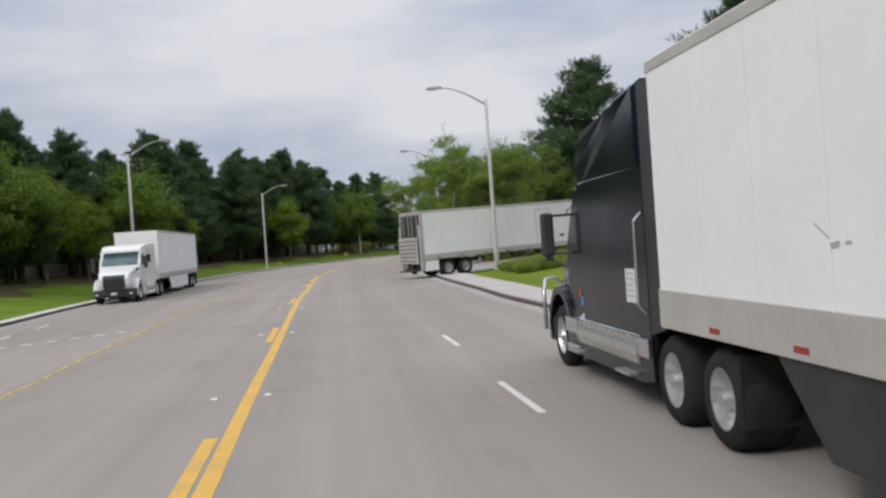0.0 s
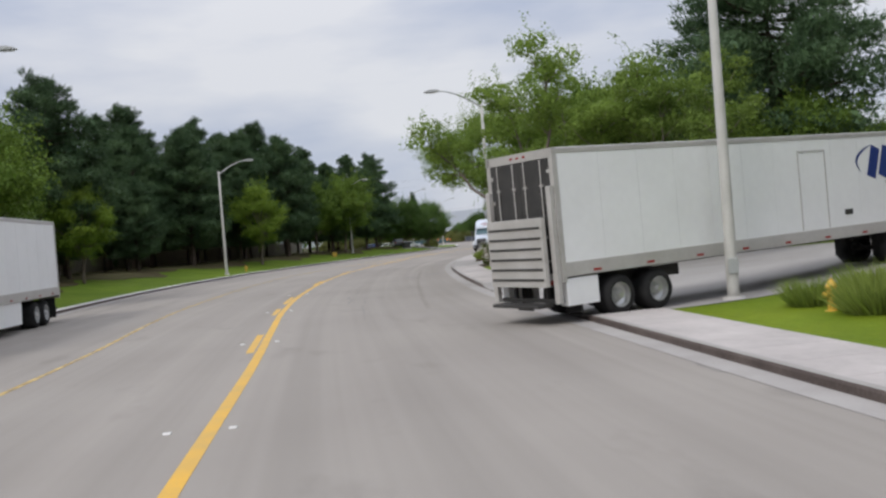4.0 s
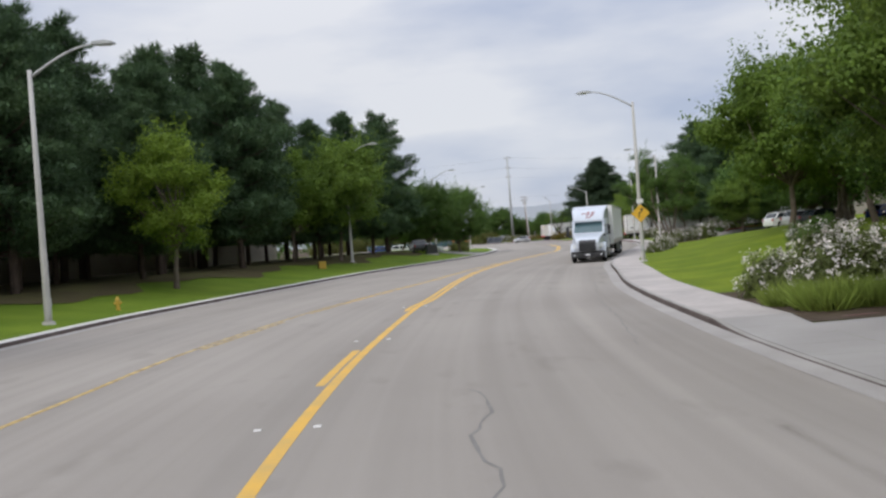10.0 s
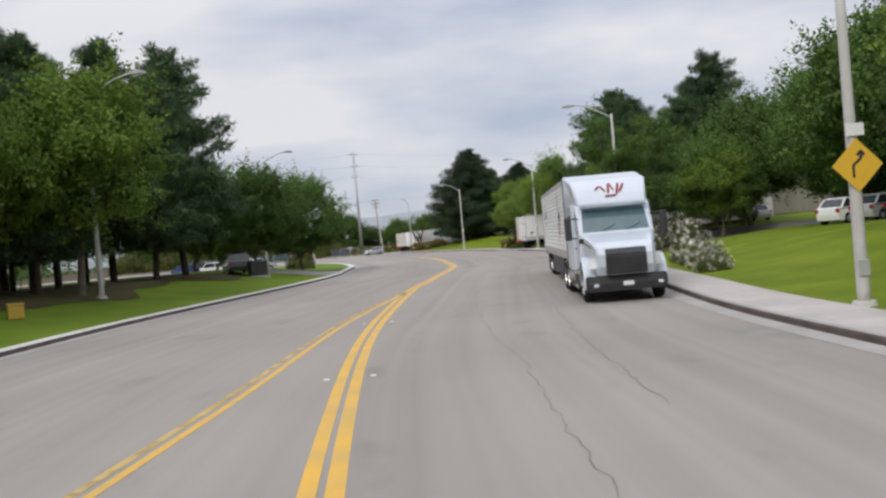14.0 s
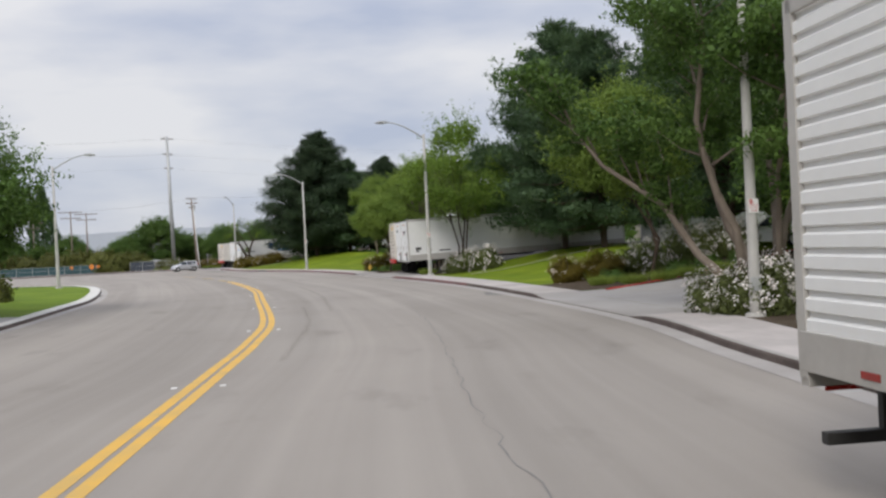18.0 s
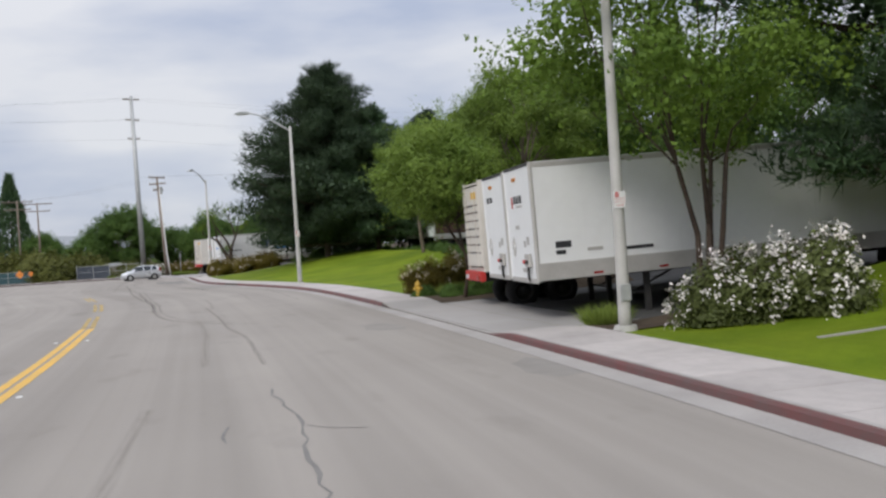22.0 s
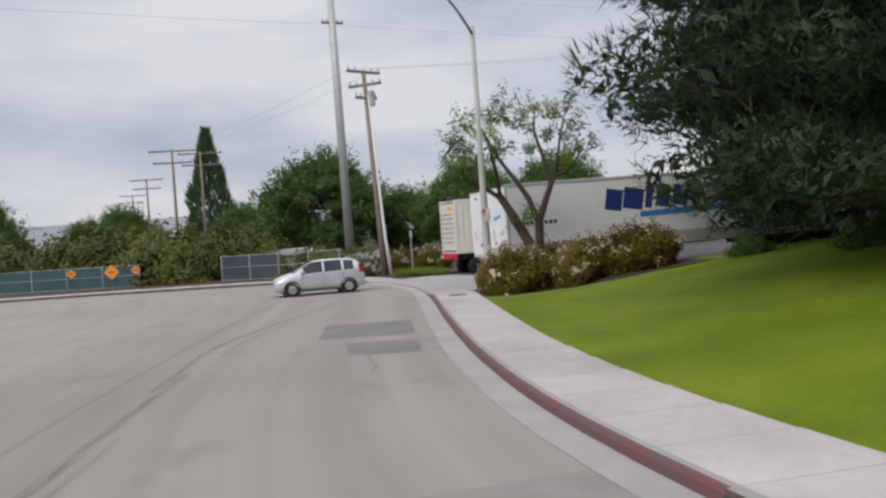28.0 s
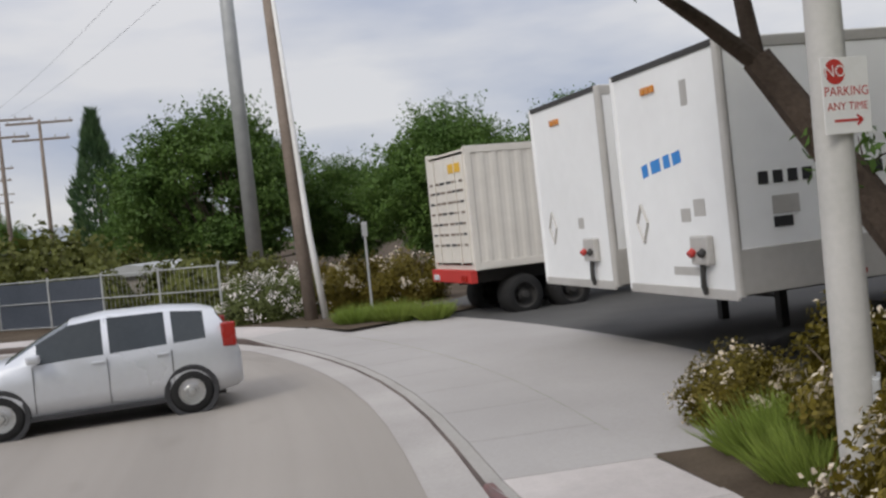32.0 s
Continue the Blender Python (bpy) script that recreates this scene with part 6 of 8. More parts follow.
bars(t, "door_sticker", 1.16, [(-2.62, 1.22, -2.62, 1.34, 0.1)], M_REDINK)
bm = bmesh.new()
box(bm, -6.0, -1.98, 1.225, 1.262, 0.66, 0.90, 0.012)
strip_ = part("step_strip", bm, M_CHROME, t, "ribbed bright step strip along the side")
for k in range(14):
    bm = bmesh.new()
    box(bm, -5.55 + k * 0.26, -5.47 + k * 0.26, 1.262, 1.268, 0.68, 0.88)
    part("tread_rib", bm, M_ALLOY, strip_)
for xa in (-2.7, -5.2):
    bm = bmesh.new()
    box(bm, xa - 0.28, xa + 0.28, 1.2, 1.36, 0.40, 0.44, 0.01)
    part("step", bm, M_ALLOY, t, "bright metal step")
bm = bmesh.new()
tube(bm, [(-5.95, 1.22, 1.2), (-5.95, 1.32, 1.3), (-5.95, 1.32, 2.3), (-5.95, 1.22, 2.4)], 0.02, 6)
part("grab_rail", bm, M_CHROME, t, "chrome grab rail behind the sleeper")
stand(t, 4.36, 16.6, 97.5, z=0.0)
# dark skirt is added here to stand in for the shade under the floor
t = trailer("plain white box trailer with scuffed side behind the black truck", rail_h=0.42, legs=False, skirt=M_DARKPL, fore=2.7)
bars(t, "scuff_mark", 1.297, [(12.42, 2.06, 12.62, 2.17, 0.012), (12.28, 2.02, 12.4, 2.0, 0.04), (12.12, 2.03, 12.2, 2.02, 0.02)], M_RAIL)
stand(t, 7.17, -4.7, 97.5, z=0.0)
# white truck on the far side
stand(tractor("white sleeper truck with a low roof, parked at the grass kerb", M_WHITE, bumper=M_DARKPL, roof=0.35), -15.95, 48.6, -82.4, z=0.0)
stand(trailer("plain white box trailer with pale skirt at the grass kerb", skirt=M_TRAILER), -18.75, 69.9, -82.4, z=0.0)
# long white trailer turning into the driveway
# rear: dark panels paint the unlit inside of the open box
t = trailer("white box trailer with dark blue emblem, turning into the driveway", L=16.15, rear=M_FRAME)
bars(t, "emblem_block", -1.299, [(11.75, 2.75, 12.05, 3.62, 0.42), (12.3, 2.75, 12.6, 3.62, 0.42), (12.85, 2.75, 13.15, 3.62, 0.42), (13.75, 2.75, 14.05, 3.62, 0.8)], M_BLUE)
bars(t, "small_lettering_bar", -1.299, [(12.4, 2.58, 14.0, 2.58, 0.07)], M_RAIL)
swoosh(t, "swoosh_mark", -1.2985, 13.5, 3.2, 2.1, 0.72, -1.7, 1.9, 0.10, M_BLUE)
swoosh(t, "swoosh_mark", -1.2985, 13.1, 3.2, 2.0, 0.62, 2.2, 3.6, 0.05, M_BLUE)
bm = bmesh.new()
for x in (8.5, 9.65):
    box(bm, x, x + 0.03, -1.305, -1.285, 1.45, 3.6)
box(bm, 8.5, 9.68, -1.305, -1.285, 3.6, 3.63)
part("side_door_frame", bm, M_RAIL, t, "thin grey frame of a side door")
bm = bmesh.new()
box(bm, 10.4, 10.75, -1.303, -1.285, 1.75, 1.9)
part("vent", bm, M_FRAME, t)
for s_ in (-1, 1):
    bm = bmesh.new()
    box(bm, 0.1, 1.05, *sorted((s_ * 1.02, s_ * 1.26)), 0.42, 1.06, 0.015)
    part("side_box", bm, M_TRAILER, t, "white tool box under the rear corner")
    bm = bmesh.new()
    box(bm, -0.16, -0.04, *sorted((s_ * 1.12, s_ * 1.28)), 0.5, 3.2, 0.01)
    part("liftgate_rail", bm, M_RAIL, t)
bm = bmesh.new()
box(bm, -0.34, -0.22, -1.08, 1.08, 0.9, 2.5, 0.015)
gate = part("liftgate", bm, M_RAIL, t, "grey folded liftgate platform")
for k in range(6):
    bm = bmesh.new()
    box(bm, -0.36, -0.34, -1.0, 1.0, 1.05 + 0.24 * k, 1.1 + 0.24 * k)
    part("platform_rib", bm, M_FRAME, gate)
bm = bmesh.new()
box(bm, -0.5, -0.05, -0.9, 0.9, 0.42, 0.5, 0.01)
part("rear_step", bm, M_FRAME, t)
stand(t, -0.8, 55.05, 32, pitch=1.2, z=0.0)
stand(tractor("white sleeper truck heading up the driveway", M_WHITE), 16.75, 63.02, 12, pitch=1.6, z=0.56)
# truck facing the camera at the kerb, with a ribbed trailer
t = tractor("pale blue-white sleeper truck with dark bumper, parked facing oncoming traffic", mat("pale_blue_white_paint", (0.60, 0.64, 0.70), (0.52, 0.56, 0.63), scale=0.8, rough=0.3, coat=0.4), skirts=M_DARKPL)
fairing_x = lambda z: float(np.interp(z, [2.98, 3.18, 3.37, 3.54, 3.69], [-2.46, -2.58, -2.76, -3.0, -3.3])) + 0.022
M_MAROON = mat("maroon_emblem_film", (0.20, 0.02, 0.02), (0.27, 0.04, 0.035), scale=3.0, rough=0.5)
for y0, z0, y1, z1, w in ((0.46, 3.50, 0.30, 3.24, 0.07), (0.30, 3.52, 0.20, 3.18, 0.08), (0.12, 3.30, 0.02, 3.54, 0.06), (0.0, 3.52, -0.06, 3.22, 0.08), (-0.14, 3.28, -0.28, 3.46, 0.06), (-0.30, 3.46, -0.44, 3.34, 0.07), (0.18, 3.14, -0.16, 3.12, 0.07)):
    d = Vector((0, y1 - y0, z1 - z0)).normalized()
    n = Vector((0, -d.z, d.y)) * w / 2
    a, b = Vector((0, y0, z0)), Vector((0, y1, z1))
    rows = [a + (b - a) * k / 5 for k in range(6)]
    bm = bmesh.new()
    edge = [[bm.verts.new((fairing_x((p + q).z), (p + q).y, (p + q).z)) for q in (-n, n)] for p in rows]
    for k in range(5):
        bm.faces.new((edge[k][0], edge[k][1], edge[k + 1][1], edge[k + 1][0]))
    part("roof_emblem", bm, M_MAROON, t)
stand(t, 1.72, 146.9, -103.2, z=0.0, size=1.02)
t = trailer("long ribbed white trailer with black script emblem and dark skirt", L=16.5, ribs=15, skirt=mat("navy_skirt_panel", (0.018, 0.02, 0.035), (0.03, 0.032, 0.05), scale=0.8, rough=0.45), legs=False, reefer=True, bogie=1.3)
W_ = -1.301
bars(t, "emblem_stroke", W_, [(12.9, 2.2, 12.6, 3.5, 0.11), (12.25, 2.5, 12.0, 3.75, 0.14), (12.75, 2.75, 12.1, 2.8, 0.22), (13.15, 3.0, 12.85, 2.1, 0.09), (12.2, 3.0, 12.35, 2.3, 0.1)], M_BLACKINK)
bars(t, "emblem_stroke", W_, [(12.2, 2.6, 12.05, 1.9, 0.16), (12.25, 2.35, 12.2, 1.75, 0.08), (12.0, 2.5, 11.95, 2.0, 0.06)], M_REDINK)
script = []
for k in range(10):
    x = 4.3 - k * 0.29
    hgt = (0.95, 0.4, 0.42, 0.38, 0.4, 0.85, 0.9, 0.4, 0.4, 0.85)[k]
    script += [(x, 2.75, x - 0.08, 2.75 + hgt, 0.045), (x - 0.1, 2.8, x - 0.26, 2.95 + 0.25 * (k % 2), 0.04)]
bars(t, "script_stroke", W_, script, M_BLACKINK)
bars(t, "small_lettering_bar", W_, [(3.3, 2.55, 2.2, 2.55, 0.04)], M_BLACKINK)
stand(t, 7.05, 168.7, -103.2, z=0.0)
# trailers parked nose to the road in the fourth driveway
HD = -7.5


def nose_kit(t, L, marks, side, top):
    """What shows on a parked trailer's nose: posts, lamps, coupling box, placard, lettering blocks; side marks run back from the nose."""
    for s_ in (-1, 1):
        bm = bmesh.new()
        cyl(bm, (L - 0.03, s_ * 1.25, 1.08), (L - 0.03, s_ * 1.25, top), 0.06, 0.06, 10)
        part("corner_post", bm, M_RAIL if s_ > 0 else M_TRAILER, t)
    bm = bmesh.new()
    box(bm, L - 0.02, L + 0.025, -1.26, 1.26, 1.04, 1.16, 0.01)
    part("nose_sill", bm, M_RAIL, t)
    bm = bmesh.new()
    box(bm, L - 0.02, L + 0.02, -1.27, 1.27, top - 0.06, top + 0.015, 0.01)
    part("nose_header", bm, M_FRAME, t)
    for y0 in (-0.42, -0.30, -0.18):
        bm = bmesh.new()
        box(bm, L + 0.002, L + 0.03, y0 - 0.045, y0 + 0.045, top - 0.36, top - 0.27, 0.01)
        part("marker_light", bm, M_AMBER, t)
    bm = bmesh.new()
    box(bm, L + 0.002, L + 0.10, 0.48, 0.86, 1.44, 1.78, 0.03)
    kit = part("coupling_box", bm, M_RAIL, t, "grey coupling box with air hose ends")
    for y0, m in ((0.56, M_REDINK), (0.78, M_CYAN)):
        bm = bmesh.new()
        cyl(bm, (L + 0.10, y0, 1.60), (L + 0.16, y0, 1.56), 0.05, 0.045, 10)
        part("hose_coupling", bm, m if m is M_REDINK else M_FRAME, kit)
    bm = bmesh.new()
    tube(bm, [(L + 0.06, 0.67, 1.46), (L + 0.07, 0.66, 1.2), (L + 0.03, 0.64, 1.1)], 0.035, 6)
    part("cable", bm, M_FRAME, kit)
    for (ya, za), (yb, zb) in (((-0.92, 1.95), (-0.78, 2.2)), ((-0.78, 2.2), (-0.64, 1.95)), ((-0.64, 1.95), (-0.78, 1.7)), ((-0.78, 1.7), (-0.92, 1.95))):
        bm = bmesh.new()
        cyl(bm, (L + 0.006, ya, za), (L + 0.006, yb, zb), 0.022, 0.022, 4)
        part("placard_frame", bm, M_RAIL, t)
    for ya, za, yb, zb, w, m in marks:
        p, q = Vector((L + 0.003, ya, za)), Vector((L + 0.003, yb, zb))
        d = (q - p).normalized()
        n = Vector((0, -d.z, d.y)) * w / 2
        plate_on(t, "nose_mark", [p - n, p + n, q + n, q - n], m)
    for xa, za, xb, zb, w, m in side:
        bars(t, "lettering_bar", 1.3, [(L - xa, za, L - xb, zb, w)], m)


def stand_nose(t, L, x, y, heading, pitch, z):
    """Sets a trailer with its nose at (x, y) and its length running off along heading."""
    a = radians(heading)
    return stand(t, x + L * math.cos(a) / S, y + L * math.sin(a) / S, heading + 180, pitch=-pitch, z=z + L * math.sin(radians(pitch)))


PLAIN = [(0.2, 2.02, 0.42, 2.02, 0.16, M_RAIL), (0.5, 2.1, 0.75, 2.1, 0.2, M_RAIL), (-0.1, 1.35, 0.5, 1.35, 0.1, M_RAIL)]
BACK = [(0.5, 1.95, 0.9, 1.95, 0.16, M_BLACKINK), (0.5, 1.76, 0.75, 1.76, 0.1, M_BLACKINK), (1.3, 1.78, 1.7, 1.78, 0.08, M_RAIL)]
t = trailer("white box trailer with red and black blocks on its nose", L=16.15, legs=True, top=4.0, rail_h=0.42)
nose_kit(t, 16.15, PLAIN + [(-0.74, 3.1, -0.58, 3.1, 0.3, M_REDINK), (-0.5, 3.16, -0.28, 3.16, 0.2, M_BLACKINK), (-0.22, 3.16, -0.02, 3.16, 0.2, M_BLACKINK), (0.04, 3.16, 0.3, 3.16, 0.2, M_BLACKINK), (-0.3, 2.98, 0.3, 2.98, 0.05, M_RAIL), (-0.5, 2.45, -0.1, 2.45, 0.1, M_RAIL)], BACK + [(2.2, 1.72, 3.0, 1.72, 0.08, M_BLACKINK)], 4.0)
stand_nose(t, 16.15, 19.80, 224.5, HD, 1.5, -0.05)
t = trailer("second white box trailer standing nose out close beside the first", L=16.15, top=3.98, rail_h=0.42)
nose_kit(t, 16.15, PLAIN + [(-0.9, 3.3, -0.6, 3.3, 0.16, M_BLACKINK), (-0.5, 3.3, -0.2, 3.3, 0.16, M_BLACKINK)], BACK, 3.98)
stand_nose(t, 16.15, 20.2, 227.25, HD, 1.5, -0.05)
stand(container("cream container with red beam and dark printed bars on its doors"), 20.5, 230.05, HD, pitch=1.2, z=-0.05)
# trailers at the end of the road
t = trailer("white box trailer with large blue emblem on its side", L=16.15, top=3.92, rail_h=0.5)
nose_kit(t, 16.15, PLAIN + [(-0.66, 2.6, -0.50, 2.63, 0.16, M_CYAN), (-0.42, 2.64, -0.18, 2.67, 0.16, M_CYAN), (-0.1, 2.68, 0.06, 2.7, 0.16, M_CYAN), (0.12, 2.7, 0.32, 2.73, 0.15, M_CYAN), (0.45, 3.45, 0.6, 3.45, 0.3, M_RAIL)],
         [(4.35, 2.6, 4.5, 3.42, 0.7, M_BLUE), (5.18, 2.6, 5.33, 3.42, 0.84, M_BLUE), (5.85, 2.6, 6.0, 3.42, 0.3, M_BLUE), (6.05, 3.4, 6.55, 3.9, 0.14, M_BLUE), (6.45, 2.6, 6.6, 3.42, 0.6, M_BLUE), (7.2, 2.6, 7.35, 3.42, 0.66, M_BLUE), (5.5, 2.36, 13.5, 2.5, 0.22, M_CYAN)]
         + [(0.35 + 0.19 * k, 2.36, 0.48 + 0.19 * k, 2.36, 0.14, M_BLACKINK) for k in range(9)] + [(0.5, 2.05, 0.85, 2.05, 0.2, M_RAIL), (0.5, 1.86, 0.75, 1.86, 0.12, M_BLACKINK), (1.15, 1.9, 1.55, 1.9, 0.08, M_RAIL)], 3.92)
stand_nose(t, 16.15, 17.45, 294.85, 9, 0.8, -0.02)
t = trailer("white box trailer parked nose out beside the one with blue emblem", L=16.15, top=3.9, rail_h=0.5)
nose_kit(t, 16.15, [(0.2, 2.0, 0.4, 2.0, 0.16, M_RAIL)], [], 3.9)
stand_nose(t, 16.15, 17.0, 297.65, 9, 0.8, -0.02)
stand(container("cream container with red rear beam by the yard hedge"), 16.05, 304.25, 15, z=-0.03, size=0.95)

# trailers in the lot behind the lawn
def printed_field():
    """A printed picture on vinyl: dark field below, rust and tan above, green at the top."""
    m = mat("printed_autumn_field", (0.1, 0.05, 0.03), (0.16, 0.08, 0.05), scale=0.7, rough=0.45)
    n, l = m.node_tree.nodes, m.node_tree.links
    tc, sep, nz, add, mr, ramp = (n.new("ShaderNode" + k) for k in ("TexCoord", "SeparateXYZ", "TexNoise", "Math", "MapRange", "ValToRGB"))
    nz.inputs["Scale"].default_value, nz.inputs["Detail"].default_value = 1.3, 5.0
    l.new(tc.outputs["Object"], sep.inputs[0])
    l.new(tc.outputs["Object"], nz.inputs["Vector"])
    add.operation = "MULTIPLY_ADD"
    add.inputs[1].default_value = 0.9
    l.new(nz.outputs[0], add.inputs[0])
    l.new(sep.outputs["Z"], add.inputs[2])
    mr.inputs["From Min"].default_value, mr.inputs["From Max"].default_value = 1.8, 4.5
    l.new(add.outputs[0], mr.inputs["Value"])
    l.new(mr.outputs[0], ramp.inputs[0])
    stops = [(0.0, (0.05, 0.02, 0.014)), (0.36, (0.11, 0.035, 0.018)), (0.5, (0.38, 0.16, 0.05)), (0.64, (0.50, 0.38, 0.13)), (0.8, (0.44, 0.47, 0.26)), (1.0, (0.58, 0.60, 0.50))]
    e = ramp.color_ramp.elements
    for k, (p, c) in enumerate(stops):
        el = e[k] if k < 2 else e.new(p)
        el.position, el.color = p, (*c, 1)
    l.new(ramp.outputs[0], n["Principled BSDF"].inputs["Base Color"])
    return m


t = trailer("box trailer printed with an autumn field in rust, tan and green", L=16.15, skirt=M_DARKPL)
plate_on(t, "printed_picture", [(0.2, -1.298, 1.45), (16.0, -1.298, 1.45), (16.0, -1.298, 3.9), (0.2, -1.298, 3.9)], printed_field(), "printed picture of a field in rust and tan")
M_STALK = mat("printed_dark_stalks", (0.07, 0.03, 0.018), (0.10, 0.045, 0.025), scale=2.0, rough=0.5)
stalks = random.Random(12)
for k in range(44):
    x = 0.5 + k * 0.35 + stalks.uniform(-0.15, 0.15)
    h = stalks.uniform(2.2, 3.1)
    plate_on(t, "printed_stalk", [(x - 0.07, -1.301, 1.5), (x + 0.07, -1.301, 1.5), (x + 0.02 + stalks.uniform(-0.1, 0.1), -1.301, h)], M_STALK)
stand(t, 31.5, 267.3, -73, z=1.1)
t = trailer("shaded white box trailer with a dark curved emblem behind the pines", L=14.6)
swoosh(t, "swoosh_mark", -1.2985, 12.6, 2.6, 1.3, 1.0, -1.6, 1.2, 0.16, M_FRAME)
bars(t, "emblem_block", -1.299, [(9.2, 3.1, 11.9, 3.1, 1.0), (10.2, 2.4, 12.0, 2.4, 0.4)], M_FRAME)
stand(t, 34.8, 286.4, -98)
stand(trailer("plain white box trailer deep in the lot", L=14.6), 39.2, 286.0, -98)


# ---- cars ----
def car(label, name, paint, L=4.3, W=1.72, H=1.5, belt=0.92, hood=1.05, tail=0.25, screen=0.75, back=0.55, wr=0.31, axle0=0.82, axle1=0.75, clear=0.2, hoodz=0.86, detail=True, bed=0.0):
    """A car that looks to +x, its middle at the origin."""
    root = tagged(new(name), label, "car")
    f, r = L / 2, -L / 2
    xa, xb = f - axle0, r + axle1
    def arch(x):
        return [(x + (wr + 0.06) * math.cos(a), wr + (wr + 0.07) * math.sin(a)) for a in np.linspace(-0.25, math.pi + 0.25, 9)]
    low = [(f - 0.05, clear + 0.05), (f, 0.45), (f - 0.04, 0.66), (f - 0.18, hoodz - 0.08), (f - hood, belt + 0.02)]
    low += [(r + 0.10 + bed, belt + 0.04), (r + 0.03, belt - 0.02), (r, 0.55), (r + 0.06, clear + 0.06)]
    outline = low + [p for p in arch(xb)[::-1]] + [p for p in arch(xa)[::-1]]
    bm = bmesh.new()
    prism(bm, outline, -W / 2, W / 2, 0.035)
    for v in bm.verts:
        k = abs(v.co.x) / (L / 2)
        v.co.y *= 1 - 0.13 * max(k - 0.62, 0) / 0.38
    body = part("body", bm, paint, root)
    # greenhouse, drawn in towards the roof
    gx = [(f - hood + 0.05, belt), (f - hood - screen, H - 0.05), (f - hood - screen - 0.35, H), (r + tail + back + 0.3, H - 0.01), (r + tail + back - 0.05, H - 0.07), (r + tail + bed, belt)]
    if bed:
        gx = [(f - hood + 0.05, belt), (f - hood - screen, H - 0.05), (f - hood - screen - 0.3, H), (r + bed + 0.5, H), (r + bed + 0.25, H - 0.06), (r + bed + 0.05, belt)]
    bm = bmesh.new()
    prism(bm, gx, -W / 2 + 0.05, W / 2 - 0.05)
    for v in bm.verts:
        v.co.y *= 1 - 0.17 * max((v.co.z - belt) / (H - belt), 0)
    part("cabin", bm, paint, root)
    def wy(z):
        return (W / 2 - 0.05) * (1 - 0.17 * max((z - belt) / (H - belt), 0)) + 0.004
    za, zb = belt + 0.05, H - 0.10
    def lerp(p, q, z):
        u = (z - p[1]) / (q[1] - p[1])
        return p[0] + (q[0] - p[0]) * u
    x_f0, x_f1 = lerp(gx[0], gx[1], za) - 0.10, lerp(gx[0], gx[1], zb) - 0.10
    x_r0, x_r1 = lerp(gx[-1], gx[-2], za) + 0.08, lerp(gx[-1], gx[-2], zb) + 0.10
    mid = (x_f0 + x_r0) / 2 - 0.05
    for s in (-1, 1):
        for (p0, p1, q0, q1) in ((x_f0, x_f1, mid + 0.04, mid + 0.04), (mid - 0.04, mid - 0.04, x_r0, x_r1)):
            q = [(p0, s * wy(za), za), (q0, s * wy(za), za), (q1, s * wy(zb), zb), (p1, s * wy(zb), zb)]
            quad_plate("side_window", q if s < 0 else q[::-1], M_GLASS, root, 0.006)
        bm = bmesh.new()
        box(bm, x_f0 - 0.22, x_f0 - 0.06, *sorted((s * (W / 2 - 0.03), s * (W / 2 + 0.15))), belt + 0.03, belt + 0.17, 0.03)
        part("mirror", bm, paint, root)
        q = [(f - 0.02, s * 0.40 * W, 0.60), (f - 0.06, s * 0.28 * W, 0.72), (f - 0.22, s * 0.30 * W, hoodz - 0.05), (f - 0.36, s * 0.468 * W, hoodz - 0.07), (f - 0.16, s * 0.455 * W, 0.62)]
        quad_plate("headlight", q if s > 0 else q[::-1], M_LIGHT, root, 0.02)
        bm = bmesh.new()
        box(bm, r - 0.012, r + 0.09, *sorted((s * 0.33 * W, s * 0.45 * W)), 0.68, 0.9, 0.015)
        part("tail_light", bm, M_REDLAMP, root)
        for xx in (mid + 0.02, x_f0 - 0.12):
            bm = bmesh.new()
            box(bm, xx - 0.2, xx - 0.04, *sorted((s * (W / 2 - 0.01), s * (W / 2 + 0.02))), belt - 0.14, belt - 0.11, 0.006)
            part("door_handle", bm, paint, root)
        for x in (xa, xb):
            wheel(root, x, s * (W / 2 - 0.11), wr, 0.2, s, M_ALLOY, deep=0.015)
    wa, wb = lerp(gx[0], gx[1], za), lerp(gx[0], gx[1], zb)
    quad_plate("windshield", [(wa, -wy(za) + 0.08, za), (wa, wy(za) - 0.08, za), (wb, wy(zb) - 0.08, zb), (wb, -wy(zb) + 0.08, zb)], M_GLASS, root, 0.006)
    ra, rb = lerp(gx[-1], gx[-2], za), lerp(gx[-1], gx[-2], zb)
    quad_plate("rear_window", [(ra, wy(za) - 0.1, za), (ra, -wy(za) + 0.1, za), (rb, -wy(zb) + 0.1, zb), (rb, wy(zb) - 0.1, zb)], M_GLASS, root, 0.006)
    if detail:
        bm = bmesh.new()
        box(bm, f - 0.04, f + 0.012, -0.28 * W, 0.28 * W, 0.52, 0.66, 0.02)
        part("grille", bm, M_DARKPL, root)
        if L > 5:
            for z in (0.64, 0.76, 0.88):
                bm = bmesh.new()
                box(bm, f - 0.03, f + 0.03, -0.3 * W, 0.3 * W, z, z + 0.045, 0.01)
                part("grille_bar", bm, M_ALLOY, root, "bright chrome grille bar")
            for s in (-1, 1):
                bm = bmesh.new()
                box(bm, f - 0.10, f + 0.025, *sorted((s * 0.31 * W, s * 0.46 * W)), 0.70, 0.90, 0.02)
                part("headlight", bm, M_PLATE, root, "clear pale headlight")
            bm = bmesh.new()
            box(bm, f - 0.02, f + 0.05, -0.46 * W, 0.46 * W, 0.46, 0.56, 0.02)
            part("bumper", bm, M_ALLOY, root, "chrome front bumper bar")
        bm = bmesh.new()
